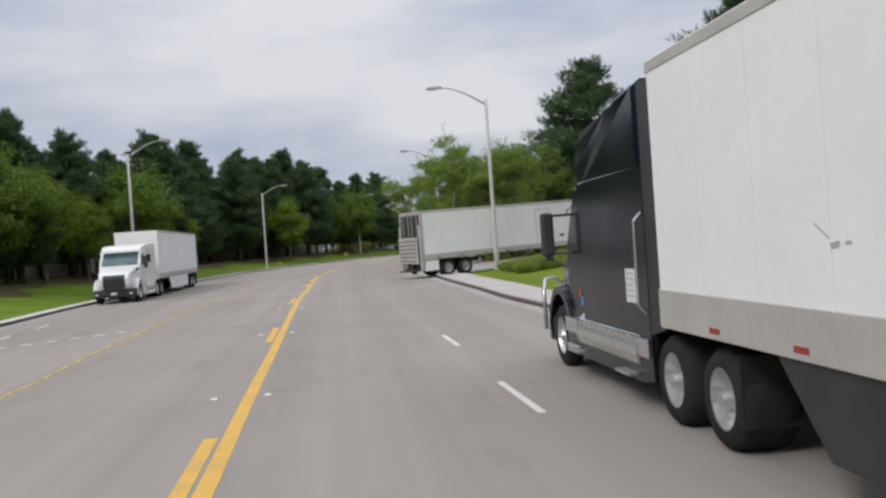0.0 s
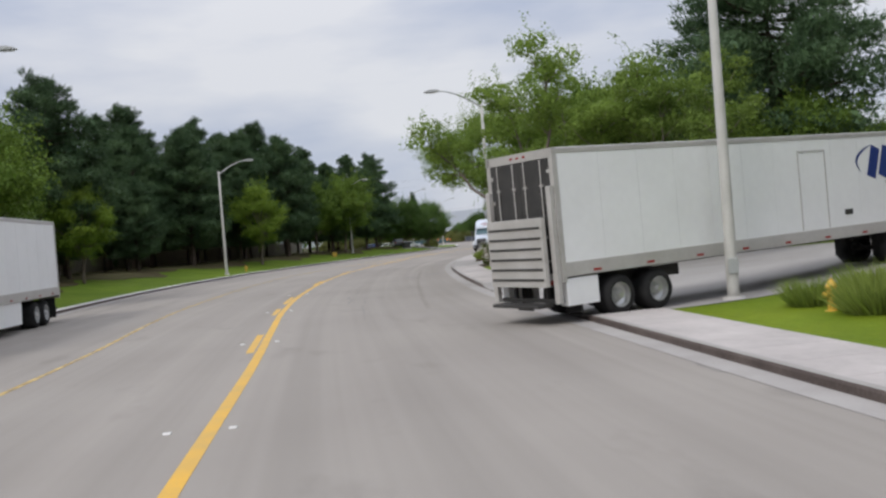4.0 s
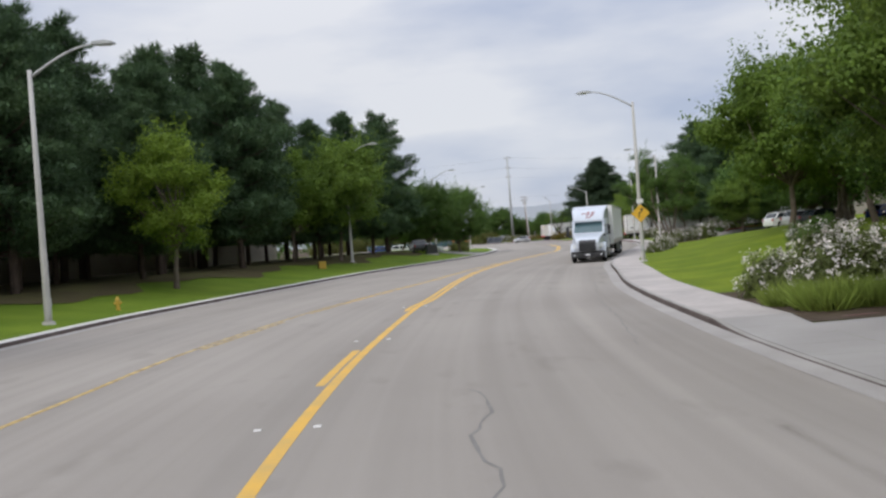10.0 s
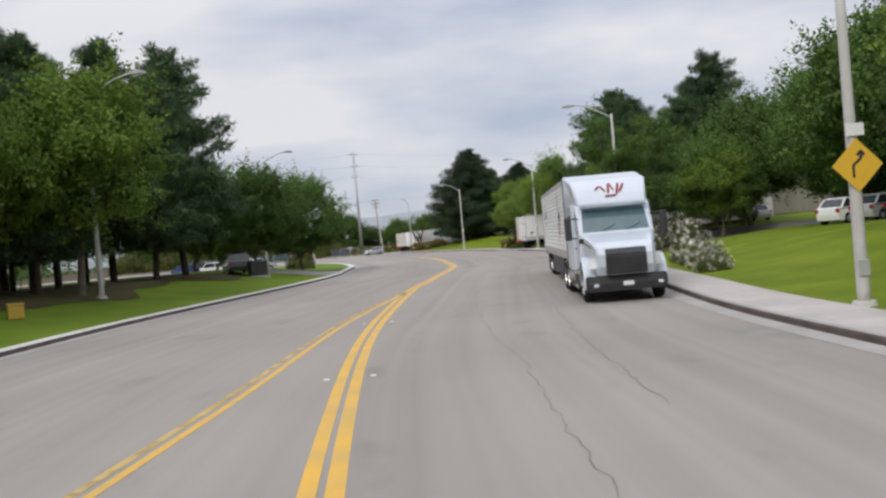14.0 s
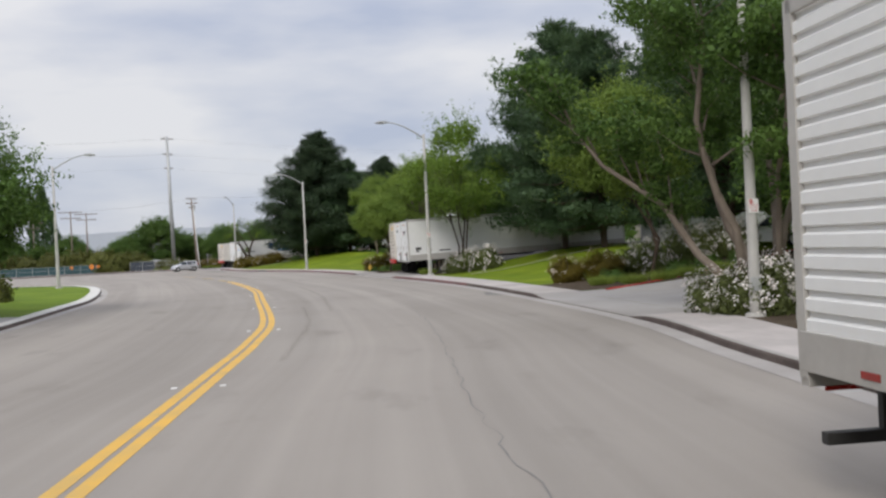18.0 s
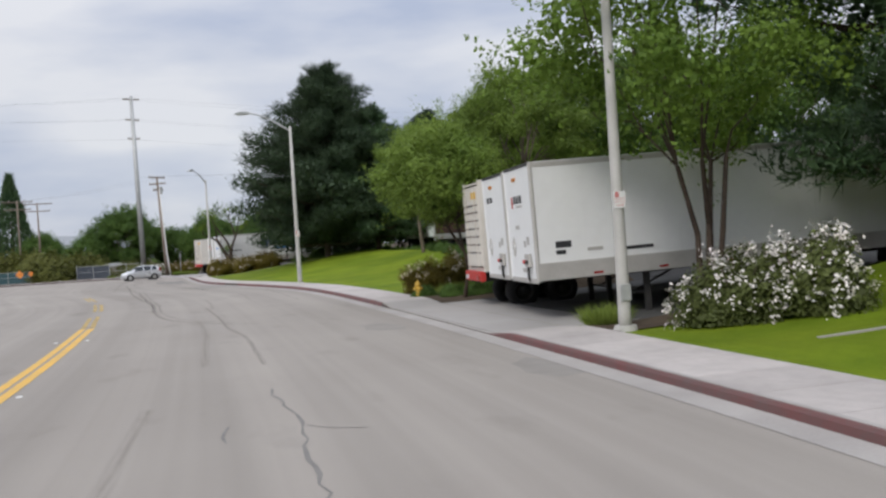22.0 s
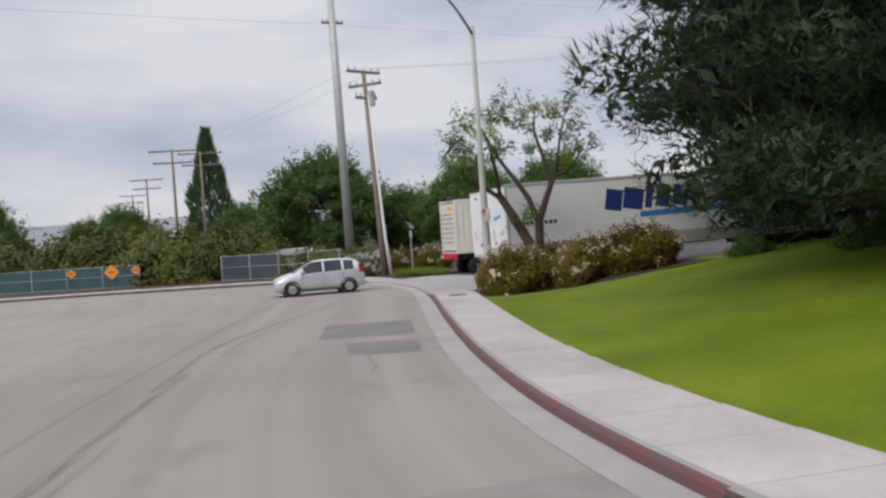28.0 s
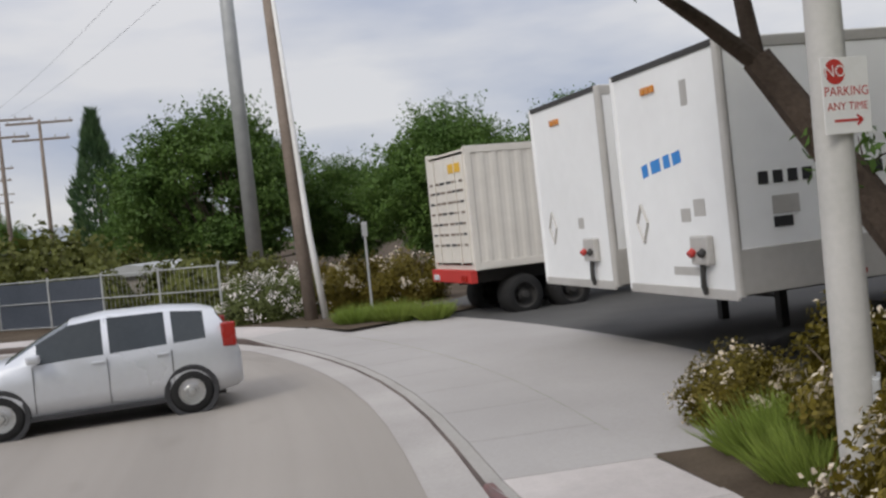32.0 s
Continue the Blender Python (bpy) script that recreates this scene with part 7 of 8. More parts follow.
        box(bm, f - 0.06, f + 0.006, -0.36 * W, 0.36 * W, clear + 0.08, 0.4, 0.03)
        part("lower_intake", bm, M_DARKPL, root)
        quad_plate("number_plate", [(f + 0.002, -0.15, 0.43), (f + 0.002, 0.15, 0.43), (f + 0.002, 0.15, 0.52), (f + 0.002, -0.15, 0.52)], M_PLATE, root, 0.012)
    bm = bmesh.new()
    box(bm, r + 0.25, f - 0.25, -W / 2 + 0.22, W / 2 - 0.22, clear, 0.5)
    part("underbody", bm, M_FRAME, root)
    return root


def hatchback(label):
    """A small tall hatchback that looks to +x, lofted from cross-sections."""
    root = tagged(new("hatchback"), label, "car")
    # x, half width, sill height, belt height, roof edge half width, roof edge height, top height
    st = [(1.96, 0.60, 0.30, 0.52, 0.52, 0.56, 0.58), (1.90, 0.70, 0.24, 0.62, 0.60, 0.70, 0.73), (1.72, 0.79, 0.22, 0.72, 0.66, 0.80, 0.84), (1.40, 0.83, 0.20, 0.84, 0.68, 0.90, 0.94), (1.12, 0.84, 0.20, 0.92, 0.70, 0.98, 1.01),
          (0.72, 0.84, 0.20, 0.94, 0.665, 1.20, 1.235), (0.30, 0.84, 0.20, 0.96, 0.62, 1.405, 1.45), (-0.12, 0.84, 0.20, 0.97, 0.61, 1.445, 1.51), (-0.20, 0.84, 0.20, 0.97, 0.61, 1.447, 1.515), (-0.95, 0.84, 0.20, 1.00, 0.60, 1.44, 1.51), (-1.04, 0.84, 0.20, 1.00, 0.60, 1.435, 1.505), (-1.48, 0.83, 0.22, 1.02, 0.585, 1.39, 1.46), (-1.66, 0.82, 0.24, 1.02, 0.60, 1.33, 1.40), (-1.86, 0.79, 0.28, 1.0, 0.66, 1.02, 1.04), (-1.95, 0.72, 0.32, 0.74, 0.62, 0.78, 0.80)]
    rings = []
    for x, w, sill, belt, ew, ez, top in st:
        half = [(w * 0.80, sill), (w * 0.96, sill + 0.06), (w, sill + 0.3 * (belt - sill) + 0.06), (w * 0.985, sill + 0.72 * (belt - sill)), (w * 0.955, belt), (ew, ez), (ew * 0.72, ez + 0.75 * (top - ez)), (0.0, top)]
        rings.append([(x, -y, z) for y, z in half] + [(x, y, z) for y, z in half[::-1][1:]])
    m = len(rings[0])
    paint_f, screen_f, rear_f, side_f = [], [], [], {}
    for i in range(len(rings) - 1):
        for j in range(m - 1):
            q = (i * m + j, (i + 1) * m + j, (i + 1) * m + j + 1, i * m + j + 1)
            if j in (4, 9) and i in (5, 6, 8, 10):
                side_f.setdefault((j, i if i != 5 else 6), []).append(q)
            elif j in (5, 6, 7, 8) and i in (4, 5):
                screen_f.append(q)
            elif j in (5, 6, 7, 8) and i == 12:
                rear_f.append(q)
            else:
                paint_f.append(q)
    verts = [p for r_ in rings for p in r_]
    paint_f += [tuple(range(m))[::-1], tuple((len(rings) - 1) * m + k for k in range(m))]

    def shell(name, faces, material, label_=""):
        used = sorted({k for q in faces for k in q})
        ix = {k: n for n, k in enumerate(used)}
        bm = bmesh.new()
        vs = [bm.verts.new(verts[k]) for k in used]
        for q in faces:
            bm.faces.new([vs[ix[k]] for k in q])
        bmesh.ops.recalc_face_normals(bm, faces=bm.faces)
        return part(name, bm, material, root, label_, smooth=True)

    shell("body", paint_f, M_SILVER)
    shell("windshield", screen_f, M_GLASS, "dark raked windshield")
    shell("rear_window", rear_f, M_GLASS)
    for faces in side_f.values():
        shell("side_window", faces, M_GLASS)
    for s_ in (-1, 1):
        for x in (1.22, -1.22):
            bm = bmesh.new()
            lathe_y(bm, [(0.30, s_ * 0.835), (0.36, s_ * 0.843), (0.375, s_ * 0.825), (0.375, s_ * 0.6)], 24)
            arch = part("wheel_arch", bm, M_DARKPL, root)
            arch.location = (x, 0, 0.31)
            wheel(root, x, s_ * 0.745, 0.305, 0.20, s_, M_ALLOY, deep=0.015)
        q = [(1.93, s_ * 0.50, 0.60), (1.88, s_ * 0.66, 0.64), (1.62, s_ * 0.79, 0.80), (1.55, s_ * 0.72, 0.86), (1.84, s_ * 0.52, 0.72)]
        quad_plate("headlight", q if s_ > 0 else q[::-1], M_LIGHT, root, 0.02, "clear swept headlight")
        bm = bmesh.new()
        box(bm, -1.90, -1.70, *sorted((s_ * 0.66, s_ * 0.80)), 0.86, 1.2, 0.03)
        part("tail_light", bm, M_REDLAMP, root)
        bm = bmesh.new()
        box(bm, 0.66, 0.84, *sorted((s_ * 0.84, s_ * 1.0)), 0.97, 1.09, 0.04)
        part("mirror", bm, M_SILVER, root)
        for x in (-0.02, -0.86):
            bm = bmesh.new()
            box(bm, x - 0.1, x + 0.06, *sorted((s_ * 0.815, s_ * 0.845)), 0.86, 0.89, 0.008)
            part("door_handle", bm, M_SILVER, root)
        for x in (0.78, -0.16, -1.0):
            bm = bmesh.new()
            box(bm, x - 0.004, x + 0.004, *sorted((s_ * 0.80, s_ * 0.842)), 0.3, 0.92)
            part("door_gap", bm, M_FRAME, root)
        bm = bmesh.new()
        box(bm, -0.92, 0.9, *sorted((s_ * 0.8, s_ * 0.836)), 0.2, 0.27, 0.01)
        part("side_sill", bm, M_DARKPL, root)
    bm = bmesh.new()
    box(bm, 1.82, 1.955, -0.42, 0.42, 0.30, 0.44, 0.03)
    part("lower_intake", bm, M_DARKPL, root)
    bm = bmesh.new()
    box(bm, 1.86, 1.965, -0.36, 0.36, 0.54, 0.62, 0.02)
    part("grille", bm, M_DARKPL, root)
    quad_plate("number_plate", [(1.965, -0.15, 0.44), (1.965, 0.15, 0.44), (1.965, 0.15, 0.53), (1.965, -0.15, 0.53)], M_PLATE, root, 0.012)
    bm = bmesh.new()
    box(bm, -1.7, 1.7, -0.6, 0.6, 0.18, 0.4)
    part("underbody", bm, M_FRAME, root)
    return root


stand(hatchback("silver compact hatchback pulling out across the road end"), 10.35, 297.0, 192, z=0.0, size=0.96)
stand(car("black pickup-like sport utility waiting in the driveway mouth", "sport_utility", mat("glossy_black_suv_paint", (0.016, 0.017, 0.020), (0.024, 0.025, 0.028), rough=0.14, coat=0.6), L=5.3, W=1.98, H=1.9, belt=1.18, hood=1.35, tail=0.1, screen=0.6, back=0.3, wr=0.40, axle0=0.98, axle1=1.1, clear=0.32, hoodz=1.12), 2.95, 101.95, 183, pitch=-1.0, size=0.92)
paints = [M_WHITE, mat("dark_grey_car_paint", (0.035, 0.037, 0.04), (0.05, 0.05, 0.055), rough=0.28, coat=0.5), mat("blue_car_paint", (0.015, 0.035, 0.20), (0.02, 0.045, 0.24), rough=0.28, coat=0.5), M_SILVER]
words = ["white", "dark grey", "blue", "silver"]
LOT = [[(16.0, 67.5, 60), (19.0, 68.8, 60), (27, 71, 60), (22.8, 168.5, 20), (30.5, 199.5, 95), (32, 163, 20), (-13.5, 224, 5)], [(-10.4, 190.6, 100), (25.2, 166.2, 20), (29.5, 73, 60), (34, 161, 20), (-11.5, 229, 5), (-16, 231, 5), (5.5, 333, 0)], [(30.5, 165.5, 20), (-16.5, 226, 5)], [(24.2, 70.2, 60), (21.6, 69.4, 60), (24.0, 167.4, 20), (33.4, 199.2, 95), (36, 159, 20), (-9.5, 222, 5)]]
for k in range(4):
    base = car(words[k] + " saloon car parked in the lot", "parked_car", paints[k], detail=False)
    base["group"] = "cars in the parking lots"
    for j, (x, y, turn) in enumerate(LOT[k]):
        m = at(x, y, turn, 1.0)
        if j == 0:
            base.matrix_world = m
        else:
            copy_thing(base, m)


# ---- poles, wires, signs, fences ----
M_SLATE = mat("slate_blue_fence_sheet", (0.035, 0.044, 0.06), (0.06, 0.07, 0.088), scale=0.8, rough=0.7)
M_TEAL = mat("teal_fence_screen", (0.03, 0.075, 0.085), (0.05, 0.10, 0.11), scale=0.8, rough=0.8)
M_WALL = mat("beige_block_wall", (0.30, 0.27, 0.235), (0.38, 0.345, 0.30), scale=0.6, fine=12.0, rough=0.9, bump=0.3)
M_HYDRANT = mat("yellow_hydrant_paint", (0.62, 0.40, 0.05), (0.52, 0.33, 0.05), scale=4.0, rough=0.55)
M_ORANGE = mat("orange_sign_sheet", (0.80, 0.26, 0.03), (0.72, 0.24, 0.04), scale=3.0, rough=0.5)
M_WIRE = mat("cable_black", (0.05, 0.05, 0.055), (0.07, 0.07, 0.075), scale=3.0, rough=0.7)


def utility_pole(label, h, arms, r=0.16, lean=(0.0, 0.0), riser=False, steel=False):
    root = tagged(new("utility_pole"), label, "utility pole", group="utility poles")
    bm = bmesh.new()
    tube(bm, [(0, 0, -0.2), (lean[0] * 0.5, lean[1] * 0.5, h / 2), (lean[0], lean[1], h)], [r, r * 0.85, r * 0.62], 12)
    part("pole", bm, M_GALV if steel else M_WOOD_POLE, root, smooth=True)
    for z, w, turn in arms:
        c, s = math.cos(radians(turn)), math.sin(radians(turn))
        k = z / h
        o = Vector((lean[0] * k, lean[1] * k, z))
        bm = bmesh.new()
        box(bm, -w / 2, w / 2, -0.06, 0.06, -0.07, 0.07, 0.01)
        bmesh.ops.transform(bm, matrix=Matrix.Translation(o) @ Matrix.Rotation(radians(turn), 4, "Z"), verts=bm.verts)
        arm = part("crossarm", bm, M_WOOD_POLE, root)
        for u in (-0.46, -0.25, 0.25, 0.46):
            p = o + Vector((c * u * w, s * u * w, 0.07))
            bm = bmesh.new()
            cyl(bm, p, p + Vector((0, 0, 0.1)), 0.03, 0.05, 8)
            cyl(bm, p + Vector((0, 0, 0.1)), p + Vector((0, 0, 0.2)), 0.06, 0.03, 8)
            part("insulator", bm, M_GALV, arm)
    if riser:
        bm = bmesh.new()
        tube(bm, [(0.34, -0.14, 0.0), (0.22 + lean[0] * 0.2, -0.16 + lean[1] * 0.2, h * 0.2), (0.18 + lean[0] * 0.45, -0.15 + lean[1] * 0.45, h * 0.45), (0.13 + lean[0] * 0.9, -0.1 + lean[1] * 0.9, h * 0.88)], [0.085, 0.075, 0.065, 0.05], 10)
        part("riser_conduit", bm, M_SIGNWHITE, root, "pale painted conduit strapped to the pole", smooth=True)
        bm = bmesh.new()
        o = Vector((lean[0] * 0.9, lean[1] * 0.9, h * 0.86))
        cyl(bm, o + Vector((0.28, 0, -0.4)), o + Vector((0.28, 0, 0.4)), 0.2, 0.2, 12)
        part("transformer", bm, M_GALV, root, "grey transformer can")
    return root


utility_pole("very tall grey transmission pole beyond the yard", 22.6, [(22.2, 2.2, 25), (19.6, 1.8, 25), (17.2, 1.6, 25)], r=0.34, lean=(-0.2, 0), steel=True).matrix_world = at(10.55, 322.4, 0, 1, 0, 0.1)
utility_pole("leaning wooden power pole with pale conduit at the hedge", 11.0, [(10.9, 2.2, 40), (10.2, 2.0, -30), (9.5, 1.4, 40)], r=0.17, lean=(-0.42, 0.9), riser=True).matrix_world = at(12.9, 306.5, 0, 1, 0, 0.12)
p = utility_pole("distant wooden pole with wide crossarms", 11.6, [(11.4, 4.2, 0), (10.3, 3.6, 0)], r=0.16)
p.matrix_world = at(-5.5, 344.3, 8, 1, 0, 0.0)
copy_thing(p, at(-2.9, 343.5, 4, 0.96, 0, 0.0))
copy_thing(p, at(-13.2, 365.5, 0, 0.92, 0, 0.0))
copy_thing(p, at(-24.0, 400.0, 0, 0.95, 0, 0.0))


def wire(a, b, sag, r=0.006):
    a, b = Vector(a), Vector(b)
    root = tagged(new("overhead_wire"), "thin dark overhead power line", "cable", group="overhead wires")
    bm = bmesh.new()
    tube(bm, [a.lerp(b, u) - Vector((0, 0, sag * 4 * u * (1 - u))) for u in np.linspace(0, 1, 13)], r, 4)
    part("strand", bm, M_WIRE, root)


TOP = Vector((10.4 * S, 322.4 * S, 0))
for k, (z, dy) in enumerate(((22.4, -0.9), (22.4, 0.9), (19.7, -0.7), (19.7, 0.7), (17.3, 0.6))):
    wire(TOP + Vector((0.2, dy, z)), (-95, 318 + dy * 6 - 18 * k, z - 1.0), 2.4)
    wire(TOP + Vector((-0.2, dy, z)), (125, 360 + dy * 6, z), 2.4)
B2 = Vector((12.5 * S, 307.4 * S, 0))
for k in (-0.8, 0.8):
    wire(B2 + Vector((k, 0.2 * k, 11.2)), (-5.5 * S + k, 344.3 * S, 11.6), 0.5, 0.006)
    wire(B2 + Vector((k, 0.2 * k, 11.2)), (58, 318 + k, 11.5), 0.6, 0.006)


def letters(text, size, parent, m, material, name):
    """Flat lettering in the built-in font as a mesh."""
    cu = bpy.data.curves.new(name, "FONT")
    cu.body, cu.size, cu.align_x, cu.align_y = text, size, "CENTER", "CENTER"
    tmp = bpy.data.objects.new(name, cu)
    scene.collection.objects.link(tmp)
    bpy.context.view_layer.update()
    me = bpy.data.meshes.new_from_object(tmp)
    bpy.data.objects.remove(tmp)
    me.materials.clear()
    me.materials.append(material)
    ob = new(name, me)
    ob.parent = parent
    ob.matrix_basis = m
    return ob


def plate_sign(w=0.46, h=0.61, t=0.004):
    """A white no-parking plate that looks to -y, its middle at the origin."""
    root = tagged(new("no_parking_sign"), "white no-parking sign with red lettering strapped to a lamp post", "sign", group="no-parking signs")
    bm = bmesh.new()
    box(bm, -w / 2, w / 2, -t, t, -h / 2, h / 2, 0.003)
    part("plate", bm, M_SIGNWHITE, root)
    face = lambda x, z: Matrix.Translation((x, -t - 0.003, z)) @ Matrix.Rotation(radians(90), 4, "X")
    bm = bmesh.new()
    cyl(bm, (-0.1, -t - 0.001, 0.19), (-0.1, -t - 0.003, 0.19), 0.1, 0.1, 24)
    part("red_disc", bm, M_REDINK, root)
    letters("NO", 0.13, root, face(-0.1, 0.19) @ Matrix.Translation((0, 0, 0.002)), M_SIGNWHITE, "lettering")
    letters("PARKING", 0.105, root, face(0, 0.03), M_REDINK, "lettering")
    letters("ANY TIME", 0.09, root, face(0, -0.09), M_REDINK, "lettering")
    bm = bmesh.new()
    for a, b, w2 in (((-0.14, -0.2), (0.14, -0.2), 0.02), ((0.14, -0.2), (0.08, -0.16), 0.02), ((0.14, -0.2), (0.08, -0.24), 0.02)):
        d = Vector((b[0] - a[0], 0, b[1] - a[1])).normalized()
        n = Vector((-d.z, 0, d.x)) * w2 / 2
        A, B = Vector((a[0], -t - 0.003, a[1])), Vector((b[0], -t - 0.003, b[1]))
        bm.faces.new([bm.verts.new(q) for q in (A - n, A + n, B + n, B - n)])
    part("arrow", bm, M_REDINK, root)
    bm = bmesh.new()
    for z in (-0.2, 0.2):
        box(bm, -0.1, 0.1, t, 0.03, z - 0.012, z + 0.012)
    part("strap", bm, M_GALV, root)
    return root


ns = plate_sign()
for k, (x, y, z, turn, size) in enumerate(((16.38, 289.4, 2.62, 12, 0.74), (19.0, 255.4, 2.95, 8, 0.74), (19.8, 219.6, 2.7, -8, 0.74), (14.4, 180.7, 2.65, -14, 0.74), (0.15, 90.1, 2.45, 0, 0.74))):
    o = Matrix.Rotation(radians(turn), 4, "Z") @ Vector((0, -0.135, 0))
    m = pose(x * S + o.x, y * S + o.y, z + 0.1, 0, 0, turn) @ Matrix.Diagonal((size, size, size, 1))
    if k == 0:
        ns.matrix_world = m
    else:
        copy_thing(ns, m)

# yellow diamond on the lamp post
ws = tagged(new("warning_sign"), "yellow diamond curve-warning sign on a lamp post", "sign")
bm = bmesh.new()
box(bm, -0.40, 0.40, -0.004, 0.004, -0.40, 0.40, 0.003)
bmesh.ops.rotate(bm, verts=bm.verts, matrix=Matrix.Rotation(radians(45), 3, "Y"))
part("plate", bm, M_SIGNYEL, ws)
bm = bmesh.new()
for a, b in (((-0.1, -0.26), (-0.1, 0.0)), ((-0.1, 0.0), (0.08, 0.14)), ((0.08, 0.14), (0.08, 0.30)), ((0.08, 0.30), (0.0, 0.2)), ((0.08, 0.30), (0.16, 0.2))):
    A, B = Vector((a[0], -0.007, a[1])), Vector((b[0], -0.007, b[1]))
    n = Vector((-(B - A).z, 0, (B - A).x)).normalized() * 0.03
    bm.faces.new([bm.verts.new(q) for q in (A - n, A + n, B + n, B - n)])
part("curve_arrow", bm, M_BLACKINK, ws)
bm = bmesh.new()
box(bm, -0.2, 0.2, -0.004, 0.004, 0.62, 0.88, 0.003)
part("upper_plate", bm, M_SIGNWHITE, ws, "small pale plate above the diamond")
bm = bmesh.new()
for z in (-0.25, 0.25, 0.75):
    box(bm, -0.08, 0.08, 0.004, 0.05, z - 0.02, z + 0.02)
part("strap", bm, M_GALV, ws)
ws.matrix_world = pose(3.75 * S, 139.45 * S - 0.15, 3.1, 0, 0, -4)


def post_sign(w, h, z, material, label, name="road_sign"):
    root = tagged(new(name), label, "sign")
    bm = bmesh.new()
    cyl(bm, (0, 0, -0.3), (0, 0, z + h * 0.5), 0.03, 0.03, 8)
    part("post", bm, M_GALV, root)
    bm = bmesh.new()
    box(bm, -w / 2, w / 2, -0.045, -0.035, z - h / 2, z + h / 2, 0.004)
    part("plate", bm, material, root)
    return root


post_sign(0.34, 0.62, 2.5, M_GALV, "grey back of a sign on a thin post behind the shrubs").matrix_world = at(4.8, 74.0, 10)
post_sign(0.5, 0.65, 2.3, M_SIGNWHITE, "pale rectangular sign on a post beside the driveway").matrix_world = at(3.9, 93.6, 5)
post_sign(0.14, 0.35, 2.1, M_GALV, "slim marker post in the hedge").matrix_world = at(14.3, 306.2, 0)
for x, y, w in ((-1.8, 311.2, 0.62), (-0.9, 312.6, 0.42), (-4.6, 313.2, 0.42)):
    root = tagged(new("roadwork_sign"), "small orange diamond roadwork sign by the fence", "sign", group="roadwork signs")
    bm = bmesh.new()
    box(bm, -w / 2, w / 2, -0.01, 0.01, -w / 2, w / 2, 0.004)
    bmesh.ops.rotate(bm, verts=bm.verts, matrix=Matrix.Rotation(radians(45), 3, "Y"))
    bmesh.ops.translate(bm, verts=bm.verts, vec=(0, 0, 1.05))
    part("plate", bm, M_ORANGE, root)
    bm = bmesh.new()
    for s in (-1, 1):
        tube(bm, [(s * 0.3, 0.25, 0.0), (0, 0.03, 0.9)], 0.015, 5)
        tube(bm, [(s * 0.3, -0.2, 0.0), (0, 0.03, 0.7)], 0.015, 5)
    part("stand", bm, M_FRAME, root)
    bm = bmesh.new()
    box(bm, -w * 0.28, w * 0.28, -0.014, -0.011, 1.02, 1.08)
    part("lettering_bar", bm, M_BLACKINK, root)
    root.matrix_world = at(x, y, 0, 1, 0, 0.16)


def hydrant():
    root = tagged(new("fire_hydrant"), "yellow fire hydrant standing at the pavement edge", "hydrant", group="fire hydrants")
    bm = bmesh.new()
    cyl(bm, (0, 0, 0), (0, 0, 0.06), 0.17, 0.17, 14)
    cyl(bm, (0, 0, 0.06), (0, 0, 0.56), 0.10, 0.10, 14)
    part("barrel", bm, M_HYDRANT, root)
    bm = bmesh.new()
    cyl(bm, (0, 0, 0.56), (0, 0, 0.60), 0.135, 0.135, 14)
    cyl(bm, (0, 0, 0.60), (0, 0, 0.72), 0.12, 0.05, 14)
    cyl(bm, (0, 0, 0.72), (0, 0, 0.77), 0.025, 0.025, 5)
    part("bonnet", bm, M_HYDRANT, root)
    for a in (0, 90, 180):
        bm = bmesh.new()
        d = Vector((math.cos(radians(a)), math.sin(radians(a)), 0))
        cyl(bm, d * 0.08 + Vector((0, 0, 0.42)), d * 0.2 + Vector((0, 0, 0.42)), 0.06, 0.065, 10)
        part("outlet_cap", bm, M_HYDRANT, root)
    return root


hy = hydrant()
scatter(hy, [(20.0, 235.0, 0.9, 200), (4.4, 51.2, 1.0, 200), (-22.0, 125.6, 1.0, 20)])
ub = tagged(new("utility_box"), "small yellow utility box on the grass verge", "utility box")
bm = bmesh.new()
box(bm, -0.3, 0.3, -0.25, 0.25, 0.0, 0.55, 0.03)
part("housing", bm, M_HYDRANT, ub)
bm = bmesh.new()
box(bm, -0.33, 0.33, -0.28, 0.28, 0.55, 0.62, 0.02)
part("lid", bm, M_HYDRANT, ub)
ub.matrix_world = at(-17.4, 160.2, 20)


